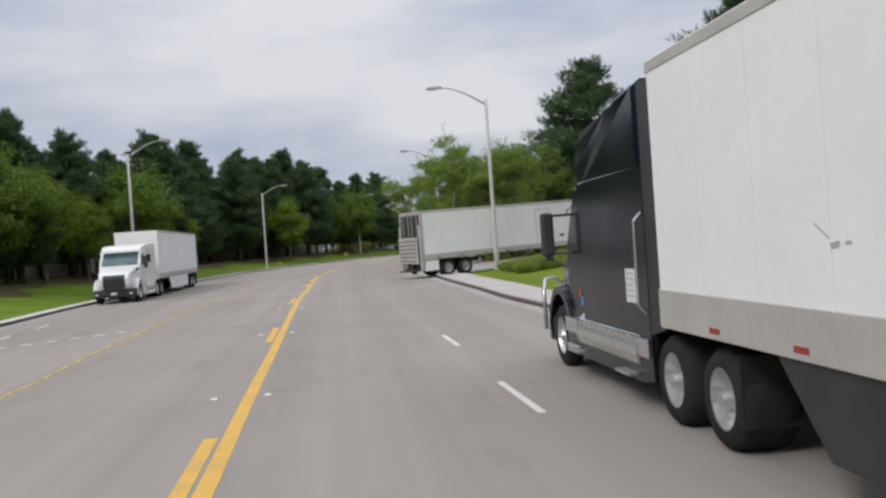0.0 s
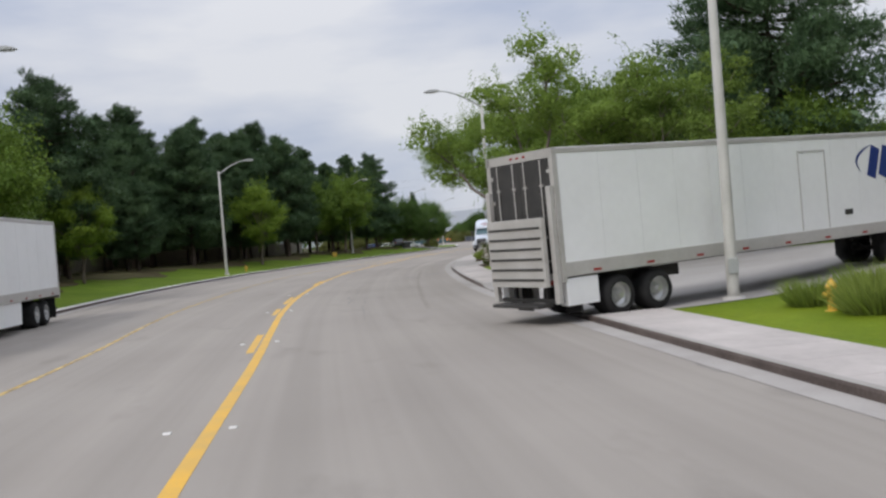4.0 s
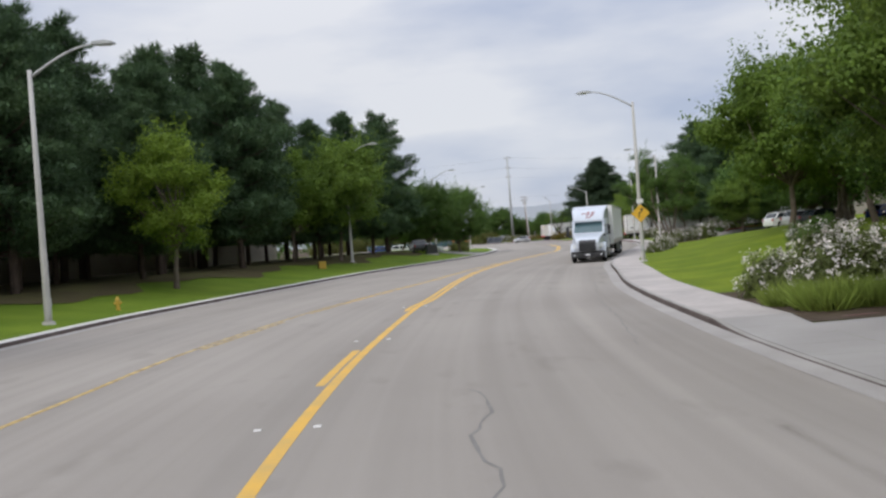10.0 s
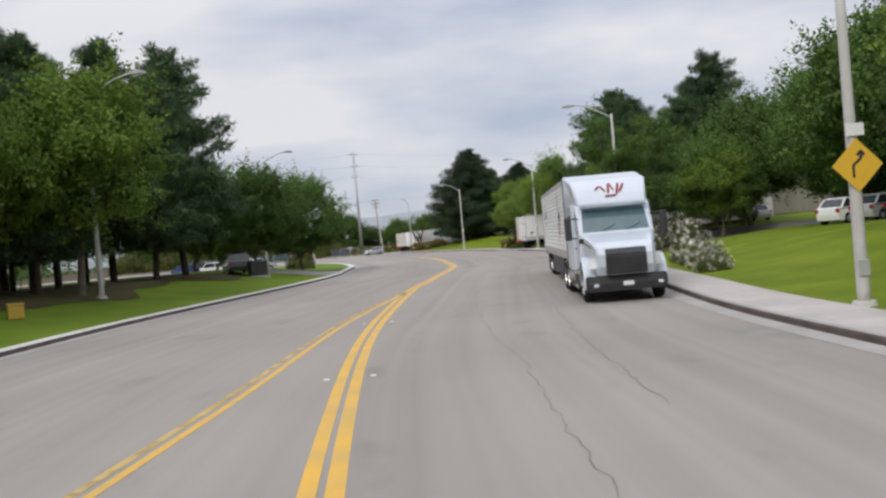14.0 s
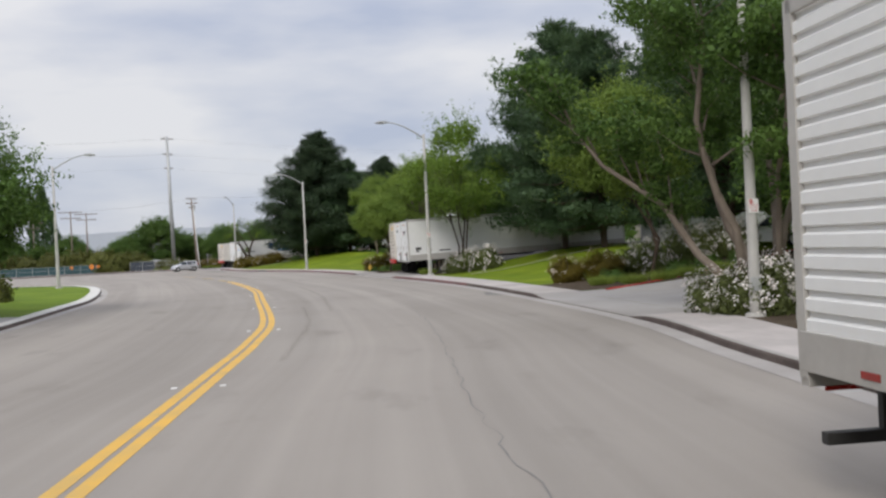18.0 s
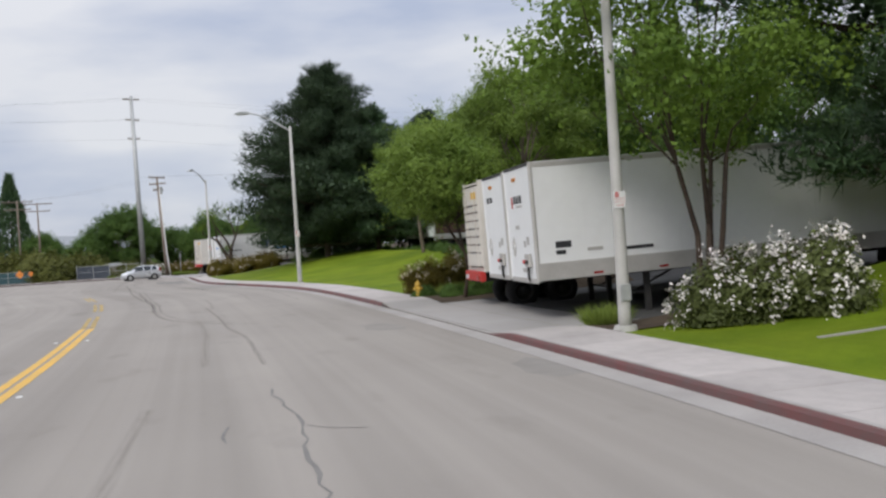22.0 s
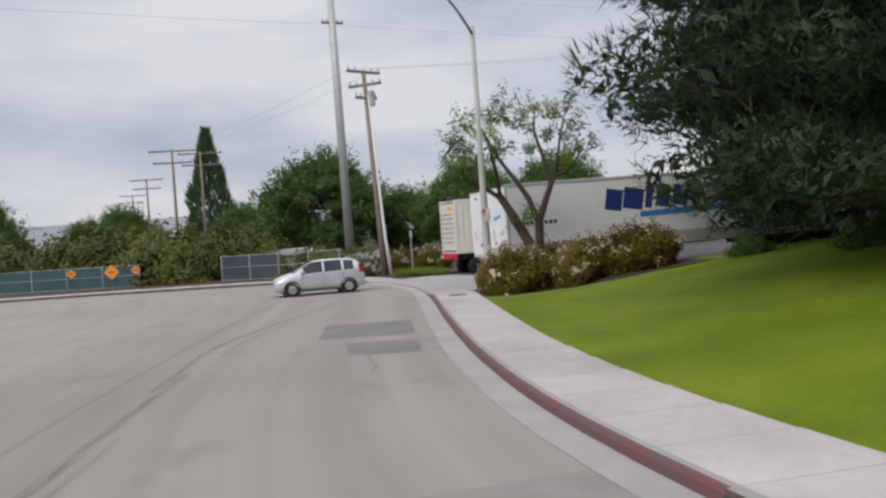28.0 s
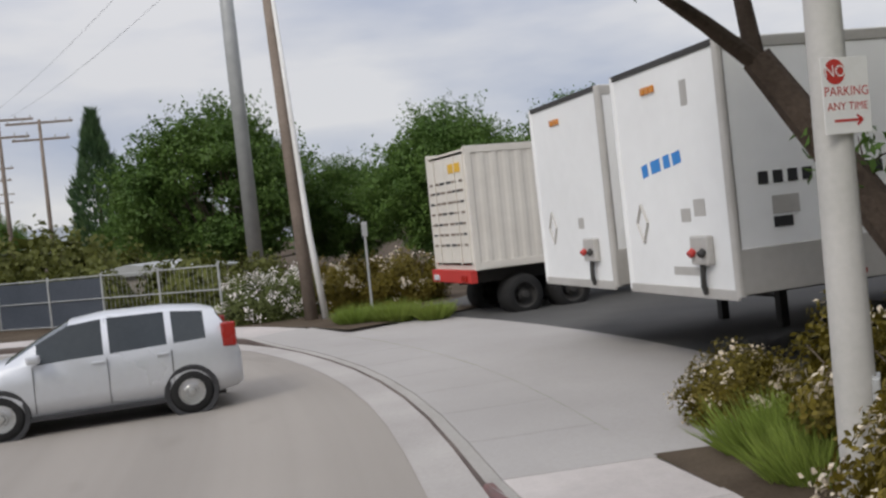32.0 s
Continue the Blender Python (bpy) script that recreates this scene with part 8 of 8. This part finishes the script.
def fence(name, a, b, h, panel, label, step=1.5, solid=()):
    """Posts, rails and sheet panels from a to b, in plan units."""
    root = tagged(new(name), label, "fence")
    A, B = Vector((a[0] * S, a[1] * S, 0.12)), Vector((b[0] * S, b[1] * S, 0.12))
    L = (B - A).length
    n = max(int(round(L / step)), 1)
    ang = math.degrees(math.atan2(B.y - A.y, B.x - A.x))
    root.matrix_world = pose(A.x, A.y, A.z, 0, 0, ang)
    for k in range(n + 1):
        bm = bmesh.new()
        cyl(bm, (L * k / n, 0, -0.2), (L * k / n, 0, h + 0.08), 0.035, 0.035, 8)
        part("post", bm, M_GALV, root)
    for k in range(n):
        x0, x1 = L * k / n + 0.03, L * (k + 1) / n - 0.03
        if not solid or k in solid:
            bm = bmesh.new()
            box(bm, x0, x1, 0.01, 0.03, 0.05, h - 0.05, 0.004)
            part("panel", bm, panel, root)
        else:  # open bay: wire mesh
            for q in range(int((x1 - x0) / 0.16)):
                bm = bmesh.new()
                cyl(bm, (x0 + 0.08 + q * 0.16, 0, 0.06), (x0 + 0.08 + q * 0.16, 0, h), 0.006, 0.006, 4)
                part("wire", bm, M_GALV, root)
        for z in (0.06, h * 0.55, h):
            bm = bmesh.new()
            cyl(bm, (x0, -0.02, z), (x1, -0.02, z), 0.018, 0.018, 6)
            part("rail", bm, M_GALV, root)
    return root


fence("yard_fence", (3.6, 313.8), (10.5, 309.9), 1.5, M_SLATE, "low metal yard fence with slate-blue sheet panels", step=2.1, solid=(0, 1))
fence("yard_fence", (-26, 321.5), (-1.2, 314.4), 1.35, M_TEAL, "long fence with dark teal screening", step=2.6)
# low shed roof behind the fence
sh = tagged(new("shed"), "small shed with grey metal roof behind the yard fence", "shed")
bm = bmesh.new()
box(bm, -2.2, 2.2, -1.5, 1.5, 0, 1.55)
part("wall", bm, M_WALL, sh)
bm = bmesh.new()
prism(bm, [(-2.5, 1.55), (-2.5, 1.62), (0, 1.95), (2.5, 1.62), (2.5, 1.55)], -1.7, 1.7)
part("roof", bm, M_GALV, sh)
sh.matrix_world = at(7.5, 317.5, -20, 1, 0, -0.15)

# wall behind the verge trees, in bays
wl_ = tagged(new("wall_left"), "long beige block wall behind the verge trees", "wall", kind="structure")
nl = sides(LK)
sel = [i for i in range(len(LK)) if 50 * S < LK[i, 1] < 190 * S]
for i in sel[:-2:2]:
    a, b = LK[i] - nl[i] * 24.5, LK[i + 2] - nl[i + 2] * 24.5
    d = (b - a) / np.linalg.norm(b - a)
    w = np.array([d[1], -d[0]]) * 0.1
    v = []
    for q in (a - w, a + w, b + w, b - w):
        v += [(q[0], q[1], 1.1), (q[0], q[1], 3.25)]
    mesh_obj("bay", v, [(1, 3, 5, 7), (0, 2, 3, 1), (2, 4, 5, 3), (4, 6, 7, 5), (6, 0, 1, 7)], M_WALL, wl_)

# pale lot wall behind the lawn pines, in panels
lw = tagged(new("wall_lot"), "long pale painted wall behind the lawn pines", "wall", kind="structure")
M_LOTWALL = mat("pale_painted_wall", (0.50, 0.51, 0.51), (0.60, 0.605, 0.60), scale=0.4, fine=8.0, rough=0.8, bump=0.1)
for k in range(9):
    xa, xb = 36.6 + 2.9 * k, 36.6 + 2.9 * (k + 1) - 0.02
    ya, yb = 222.2 - 0.16 * (xa - 36.6), 222.2 - 0.16 * (xb - 36.6)
    v = []
    for x, y in ((xa, ya - 0.1), (xb, yb - 0.1), (xb, yb + 0.1), (xa, ya + 0.1)):
        v += [(x * S, y * S, 0.4), (x * S, y * S, 3.7)]
    mesh_obj("wall_panel", v, [(1, 3, 5, 7), (0, 2, 3, 1), (2, 4, 5, 3), (4, 6, 7, 5), (6, 0, 1, 7)], M_LOTWALL, lw)

# beige block on the bank
bk = tagged(new("monument_wall"), "plain beige masonry block standing on the lawn bank", "wall")
bm = bmesh.new()
box(bm, 0, 3.4, -0.45, 0.45, -0.3, 2.05, 0.03)
part("block", bm, M_WALL, bk)
bm = bmesh.new()
box(bm, -0.06, 3.46, -0.5, 0.5, 2.05, 2.13, 0.01)
part("cap", bm, M_APRON, bk)
bk.matrix_world = at(10.2, 37.0, 8, 1)


# banded building behind the lawn
def banded_building(x, y, turn, L, depth, bands, label, roof=0.35):
    root = tagged(new("building"), label, "building")
    z = 0.0
    for nm, h, m, out in bands:
        bm = bmesh.new()
        box(bm, 0, L, -out, depth, z, z + h)
        part(nm, bm, m, root)
        z += h
    bm = bmesh.new()
    box(bm, -0.3, L + 0.3, -0.5, depth + 0.3, z, z + roof, 0.02)
    part("roof", bm, M_RAIL, root)
    for k in range(int(L / 5)):
        bm = bmesh.new()
        box(bm, 2 + k * 5, 3.4 + k * 5, -0.06, 0.0, 0.6, 1.9)
        w = part("window", bm, M_GLASS, root)
        bm = bmesh.new()
        box(bm, 1.9 + k * 5, 3.5 + k * 5, -0.1, 0.0, 0.5, 0.6)
        part("sill", bm, M_APRON, w)
    root.matrix_world = at(x, y, turn)
    return root


banded_building(60.0, 205, 80, 46, 16, [("wall", 5.5, M_WALL, 0.0)], "long low pale warehouse behind the parking lot")
banded_building(62.0, 120, 82, 60, 16, [("wall", 6.0, M_WALL, 0.0)], "long low beige warehouse behind the trees")
banded_building(46.0, 40, 85, 50, 16, [("wall", 6.0, M_TRAILER_C, 0.0)], "long low cream warehouse behind the pines")

# ---- ground detail ----
for a, b, o1 in ((70.0, 80.5, 14.0), (89.0, 94.6, 9.0), (103.2, 113.0, 9.0), (175.5, 184.0, 8.0), (194.0, 200.5, 14.0), (218.4, 222.2, 8.0), (232.2, 238.2, 9.0), (286.6, 291.8, 9.5)):
    offs = [1.78, 2.4, 3.2, 4.2, 5.5, 7.0, 9.0, 11.0, 13.5]
    tagged(strip("planting_bed", RK, [o for o in offs if o <= o1], lambda o, y: right_height(o, y) + 0.03, M_SOIL, lo=a, hi=b), "mulched planting bed beside the pavement", "soil", kind="structure")


def edging(name, pts, material, label, w=0.14, h=0.06):
    line = spline(pts, 1.0)
    nr = sides(line)
    v, f = [], []
    for i in range(len(line)):
        z = ground_z(line[i, 0] / S, line[i, 1] / S)
        for o, dz in ((-w / 2, -0.1), (-w / 2, h), (w / 2, h), (w / 2, -0.1)):
            x, y = line[i] + nr[i] * o
            v.append((x, y, z + dz))
    for i in range(len(line) - 1):
        for j in range(3):
            f.append((i * 4 + j, i * 4 + j + 1, i * 4 + j + 5, i * 4 + j + 4))
    return tagged(mesh_obj(name, v, f, material), label, "kerb", kind="structure")


edging("bed_kerb_red", [(17.7, 193.4), (20.0, 193.9), (23, 194.6), (27, 195.8), (31, 197)], M_REDINK, "bright red painted kerb round the planting bed")
edging("bed_kerb", [(21.0, 215.6), (23.5, 214.8), (27, 214.6), (31, 215)], M_KERB, "pale concrete mowing strip at the lawn edge", w=0.09, h=0.03)
edging("bed_kerb", [(16.4, 286.4), (18.5, 286.6), (21, 287.2), (24, 288.2)], M_APRON, "pale concrete mowing strip before the shrubs", w=0.05, h=0.02)
edging("drive_kerb_red", [(0.3, 104.2), (2.5, 104.3), (6, 104.6)], M_KERB_RED, "faded red kerb at the driveway mouth")


def crack(pts, w, seed, material=None, name="crack"):
    """A jagged thin strip on the road."""
    rnd = random.Random(seed)
    line = spline(pts, 0.35 if w < 0.08 else 0.9)
    nr = sides(line)
    v, f = [], []
    for i in range(len(line)):
        j = rnd.uniform(-0.06, 0.06) * (1 if w < 0.08 else 0.1)
        ww = w * (rnd.uniform(0.4, 1.3) if w < 0.08 else rnd.uniform(0.85, 1.1))
        for o in (j - ww / 2, j + ww / 2):
            x, y = line[i] + nr[i] * o
            v.append((x, y, 0.004))
    for i in range(len(line) - 1):
        f.append((2 * i, 2 * i + 1, 2 * i + 3, 2 * i + 2))
    return mesh_obj(name, v, f, material or M_TAR, ROAD)


for k, (pts, w) in enumerate((
        ([(-7.8, 92.3), (-7.5, 93.6), (-7.75, 95.3), (-7.4, 97.4), (-7.6, 99)], 0.05),
        ([(-6.7, 76), (-6.45, 73.5), (-6.65, 71), (-6.3, 69.4), (-6.2, 67.2)], 0.05),
        ([(-7.0, 70.2), (-6.5, 69.8), (-6.0, 69.4)], 0.05),
        ([(12.78, 217.8), (12.72, 216.9), (12.8, 216.2), (12.83, 215.1), (12.68, 213.7), (12.55, 212.6), (12.52, 211.8), (12.4, 210.6)], 0.05),
        ([(12.78, 214.5), (13.1, 214.1), (13.4, 213.9)], 0.04),
        ([(11.95, 215.0), (11.85, 214.4), (11.78, 214.0)], 0.035),
        ([(-5.6, 125), (-4.9, 131), (-3.7, 138), (-2.9, 144.2), (-0.3, 157.5), (3.0, 165.4), (5.4, 174.8), (8.6, 186), (10.8, 195)], 0.024),
        ([(-3.2, 133), (-1.7, 141), (0.4, 150)], 0.03),
        ([(-4.2, 103), (-3.6, 108), (-2.8, 116), (-1.6, 124)], 0.03),
        ([(-5.0, 60), (-5.5, 65), (-5.8, 70)], 0.03),
        ([(12.82, 276.6), (12.95, 275.4), (13.0, 274.2)], 0.045),
        ([(9.0, 199.0), (9.8, 205), (10.4, 211)], 0.03))):
    crack(pts, w, k)
def rubbed(name, strength):
    """Rubber rubbed into the road: dense along the middle of the strip, broken up and fading at its edges."""
    m = mat(name, (0.115, 0.105, 0.096), (0.16, 0.148, 0.135), scale=1.5, rough=0.85)
    n, l = m.node_tree.nodes, m.node_tree.links
    uv, sep = n.new("ShaderNodeUVMap"), n.new("ShaderNodeSeparateXYZ")
    uv.uv_map = "strip"
    l.new(uv.outputs[0], sep.inputs[0])
    tri = n.new("ShaderNodeMath")
    tri.operation = "PINGPONG"
    tri.inputs[1].default_value = 1.0
    l.new(sep.outputs[0], tri.inputs[0])
    nz, mr, mul = n.new("ShaderNodeTexNoise"), n.new("ShaderNodeMapRange"), n.new("ShaderNodeMath")
    mp = n.new("ShaderNodeMapping")
    mp.inputs["Scale"].default_value = (2.0, 0.7, 1.0)
    nz.inputs["Scale"].default_value, nz.inputs["Detail"].default_value = 1.0, 4
    l.new(uv.outputs[0], mp.inputs[0])
    l.new(mp.outputs[0], nz.inputs["Vector"])
    mr.inputs["From Min"].default_value, mr.inputs["From Max"].default_value = 0.3, 0.68
    mr.inputs["To Max"].default_value = strength
    l.new(nz.outputs["Fac"], mr.inputs["Value"])
    mul.operation = "MULTIPLY"
    l.new(tri.outputs[0], mul.inputs[0])
    l.new(mr.outputs[0], mul.inputs[1])
    l.new(mul.outputs[0], n["Principled BSDF"].inputs["Alpha"])
    return m


M_RUB, M_RUB_FAINT = rubbed("rubber_skid_mark", 0.46), rubbed("faint_rubber_mark", 0.24)


def tyre_mark(pts, w, material):
    """One soft-edged wheel track on the road; its strip runs from 0 to 2 across."""
    line = spline(pts, 0.9)
    nr = sides(line)
    v, uv, f = [], [], []
    for i in range(len(line)):
        for o, q in ((-w / 2, 0.0), (0.0, 1.0), (w / 2, 2.0)):
            x, y = line[i] + nr[i] * o
            v.append((x, y, 0.0045))
            uv.append((q, i * 0.9))
    for i in range(len(line) - 1):
        for q in (0, 1):
            f.append((3 * i + q, 3 * i + q + 1, 3 * i + q + 4, 3 * i + q + 3))
    ob = mesh_obj("tyre_mark", v, f, material, ROAD)
    lay = ob.data.uv_layers.new(name="strip")
    for lp in ob.data.loops:
        lay.data[lp.index].uv = uv[lp.vertex_index]
    return ob


for pts, w, m in (
        ([(10.45, 264), (10.9, 252), (11.19, 246.5), (11.25, 240), (11.57, 236.4), (12.13, 234.2), (12.83, 232.7), (13.47, 231.65), (14.1, 231.2)], 0.24, M_RUB),
        ([(10.7, 264), (11.15, 252), (11.42, 246.5), (11.5, 240.5), (11.8, 237), (12.3, 234.9), (12.95, 233.4), (13.6, 232.3)], 0.20, M_RUB_FAINT),
        ([(13.15, 241), (13.19, 234.3), (13.14, 230), (13.3, 227), (13.06, 221)], 0.16, M_RUB),
        ([(11.2, 241), (11.15, 247.5), (10.7, 252), (10.54, 254.6), (10.13, 261), (9.81, 270.2), (9.7, 276)], 0.26, M_RUB),
        ([(11.45, 241), (11.4, 247.5), (10.95, 252.2), (10.78, 255), (10.35, 261.4), (10.05, 270.6)], 0.20, M_RUB_FAINT),
        ([(9.57, 274), (9.5, 280), (10.34, 285.2), (10.97, 288.7), (11.6, 292)], 0.24, M_RUB),
        ([(9.9, 278), (10.0, 281), (10.75, 285.6), (11.3, 288.6)], 0.18, M_RUB_FAINT),
        ([(12.85, 267.0), (13.5, 264.2), (14.1, 260.8), (14.2, 259.4)], 0.30, M_RUB),
        ([(13.25, 266.6), (13.9, 263.8), (14.45, 260.6)], 0.26, M_RUB),
        ([(12.5, 266.8), (13.15, 264.2), (13.7, 261.4)], 0.20, M_RUB_FAINT),
        ([(14.3, 257.6), (14.91, 254.3), (15.31, 251.6), (15.38, 249), (15.2, 245)], 0.22, M_RUB_FAINT),
        ([(16.4, 266), (16.9, 258), (17.1, 253), (16.95, 245.5), (16.9, 242)], 0.20, M_RUB_FAINT),
        ([(13.5, 248), (13.48, 243.5), (13.3, 240)], 0.18, M_RUB_FAINT),
        ([(12.0, 221.5), (12.15, 223.9), (12.45, 229), (12.5, 234)], 0.24, M_RUB_FAINT),
        ([(8.9, 268), (8.8, 276), (8.9, 286), (9.2, 292)], 0.2, M_RUB_FAINT),
        ([(-3.3, 62), (-3.8, 72), (-4.2, 84), (-4.3, 95)], 0.24, M_RUB_FAINT),
        ([(8.0, 195), (9.9, 206), (11.0, 217)], 0.26, M_RUB_FAINT),
        ([(4.0, 181.5), (6.2, 190), (7.6, 198)], 0.26, M_RUB_FAINT)):
    tyre_mark(pts, w, m)


def patch(pts, material, name, z=0.003):
    v = [(x * S, y * S, z) for x, y in pts]
    return mesh_obj(name, v, [tuple(range(len(v)))], material, ROAD)


patch([(11.66, 279.8), (13.75, 279.7), (13.75, 283.0), (11.6, 283.0)], M_PATCH, "repair_patch")
patch([(12.45, 276.7), (13.8, 276.5), (13.8, 278.7), (12.3, 278.7)], M_PATCH, "repair_patch")
patch([(15.2, 197.0), (16.0, 199.2), (15.4, 199.6), (14.6, 197.3)], M_PATCH, "repair_patch")
patch([(13.9, 262.5), (16.0, 262.2), (15.2, 267.5), (13.5, 267.0)], M_TYRE_MARK, "oil_stain", 0.0025)
for k, (x, y, rx, ry) in enumerate(((0.2, 61, 0.5, 0.9), (-0.7, 58.5, 0.35, 0.6), (-3.4, 88.5, 0.7, 1.0), (-4.6, 86.0, 0.5, 0.8), (-2.4, 142, 0.4, 0.5), (1.2, 138, 0.8, 1.6), (0.2, 131, 0.5, 1.0), (2.4, 40, 0.5, 1.4), (1.2, 47, 0.5, 1.2), (16.6, 226.5, 0.6, 1.6), (17.0, 217, 0.5, 1.4), (14.6, 190.5, 0.5, 1.2))):
    rnd = random.Random(k)
    patch([(x + rx * math.cos(a) * rnd.uniform(0.6, 1.1), y + ry * math.sin(a) * rnd.uniform(0.6, 1.1)) for a in np.linspace(0, 6.0, 11)], M_TYRE_MARK, "oil_stain", 0.0022)

# raised road studs beside the yellow lines
stud_bm = bmesh.new()
prism(stud_bm, [(-0.05, 0.0), (-0.03, 0.018), (0.03, 0.018), (0.05, 0.0)], -0.05, 0.05)
root = tagged(new("road_stud"), "small pale raised road stud beside the yellow line", "road stud", group="road studs")
part("body", stud_bm, M_WHITE_PAINT, root)
line = spline(YEL, 1.0)
nr = sides(line)
first = True
for i in range(6, len(line), 11):
    for o in (0.28, -0.55):
        x, y = line[i] + nr[i] * o
        m = pose(x, y, 0.001, 0, 0, 90)
        if first:
            root.matrix_world, first = m, False
        else:
            copy_thing(root, m)

# covers and drain
for nm, x, y, w, d, turn, z, lab in (("storm_drain", 0.05, 222.0, 0.9, 0.3, 88, 0.02, "dark storm drain slot in the kerb"),):
    root = tagged(new(nm), lab, "cover")
    bm = bmesh.new()
    box(bm, -w, w, -d, d, -0.05, 0.004, 0.002)
    part("plate", bm, M_FRAME, root)
    bm = bmesh.new()
    for k in range(5):
        box(bm, -w * 0.9, w * 0.9, -d * 0.8 + k * d * 0.38, -d * 0.7 + k * d * 0.38, 0.004, 0.01)
    part("ribs", bm, M_RAIL, root)
    root.matrix_world = pose(x * S, y * S, z, 0, 0, turn)

# far woods and hills
rng = np.random.default_rng(5)
def far_woods(name, pts, h, n_each, label):
    root = tagged(new(name), label, "trees", kind="stuff")
    q = []
    for x, y in pts:
        c = np.array([x * S, y * S, 0.0])
        k = rng.uniform(0.7, 1.15)
        u = unit(n_each)
        u[:, 2] = np.abs(u[:, 2])
        q.append(c + u * rng.uniform(0.55, 1, n_each)[:, None] * np.array([h * 0.62, h * 0.62, h]) * k)
    p = np.vstack(q)
    tris_obj("crowns", leaves(p, np.full(len(p), 0.95)), M_LEAF_D, root, quads=True)


spots = []
for i in range(0, len(LK), 4):
    if LK[i, 1] < 200 * S:
        for d in (31, 40):
            x, y = LK[i] - nl[i] * d
            spots.append((x / S + rng.uniform(-2, 2), y / S + rng.uniform(-2, 2)))
far_woods("far_woods", spots, 9.0, 300, "dark dense woods behind the wall")
far_woods("far_woods", [(x, 430 + 12 * math.sin(x)) for x in range(-150, 130, 9)] + [(-70 - 6 * (k % 3), 240 + 9 * k) for k in range(20)], 8.5, 240, "hazy line of distant trees")
far_woods("far_woods", [(50 + 6 * (k % 2), 10 + 9 * k) for k in range(28)] + [(56 + 3 * (k % 3), 232 + 8 * k) for k in range(9)], 8.5, 260, "dark tree belt behind the lots")
# ridge of hills; the distance haze is put into their pale blue colour
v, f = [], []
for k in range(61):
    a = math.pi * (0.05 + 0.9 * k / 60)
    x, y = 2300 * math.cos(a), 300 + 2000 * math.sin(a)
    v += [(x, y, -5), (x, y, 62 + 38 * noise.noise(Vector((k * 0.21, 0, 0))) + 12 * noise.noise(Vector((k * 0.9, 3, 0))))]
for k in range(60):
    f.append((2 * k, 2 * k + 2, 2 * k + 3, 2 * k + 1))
tagged(mesh_obj("backdrop", v, f, mat("haze_tinted_hills", (0.50, 0.545, 0.60), (0.54, 0.575, 0.62), scale=0.004, fine=0.05, rough=1.0)), "hills on the horizon painted in haze blue", "hills", kind="structure")

# dark utility cabinet on the left verge
root = tagged(new("utility_cabinet"), "dark green metal utility cabinet on a concrete base", "cabinet")
bm = bmesh.new()
box(bm, -0.75, 0.75, -0.55, 0.55, -0.1, 0.12, 0.02)
part("base", bm, M_CONC, root)
bm = bmesh.new()
box(bm, -0.62, 0.62, -0.42, 0.42, 0.12, 1.2, 0.03)
body = part("body", bm, mat("dark_green_cabinet_paint", (0.03, 0.045, 0.04), (0.05, 0.065, 0.055), scale=2.0, rough=0.5), root)
for x0 in (-0.58, 0.02):
    bm = bmesh.new()
    box(bm, x0, x0 + 0.56, -0.44, -0.42, 0.18, 1.12, 0.008)
    part("door", bm, M_FRAME, body)
root.matrix_world = at(-8.9, 188.6, 20)

# round cover in the pavement at the last corner
root = tagged(new("manhole_cover"), "round dark iron cover set flush in the pavement", "cover")
bm = bmesh.new()
bmesh.ops.create_cone(bm, cap_ends=True, segments=28, radius1=0.29, radius2=0.29, depth=0.03)
part("rim", bm, M_FRAME, root)
bm = bmesh.new()
for k in range(5):
    w = math.sqrt(0.25 ** 2 - (0.1 * (k - 2)) ** 2)
    box(bm, -w, w, 0.1 * (k - 2) - 0.02, 0.1 * (k - 2) + 0.02, 0.014, 0.019)
part("tread", bm, M_TAR, root, "worn raised tread bars")
root.matrix_world = at(15.31, 288.53, 20, 1, 0.025)
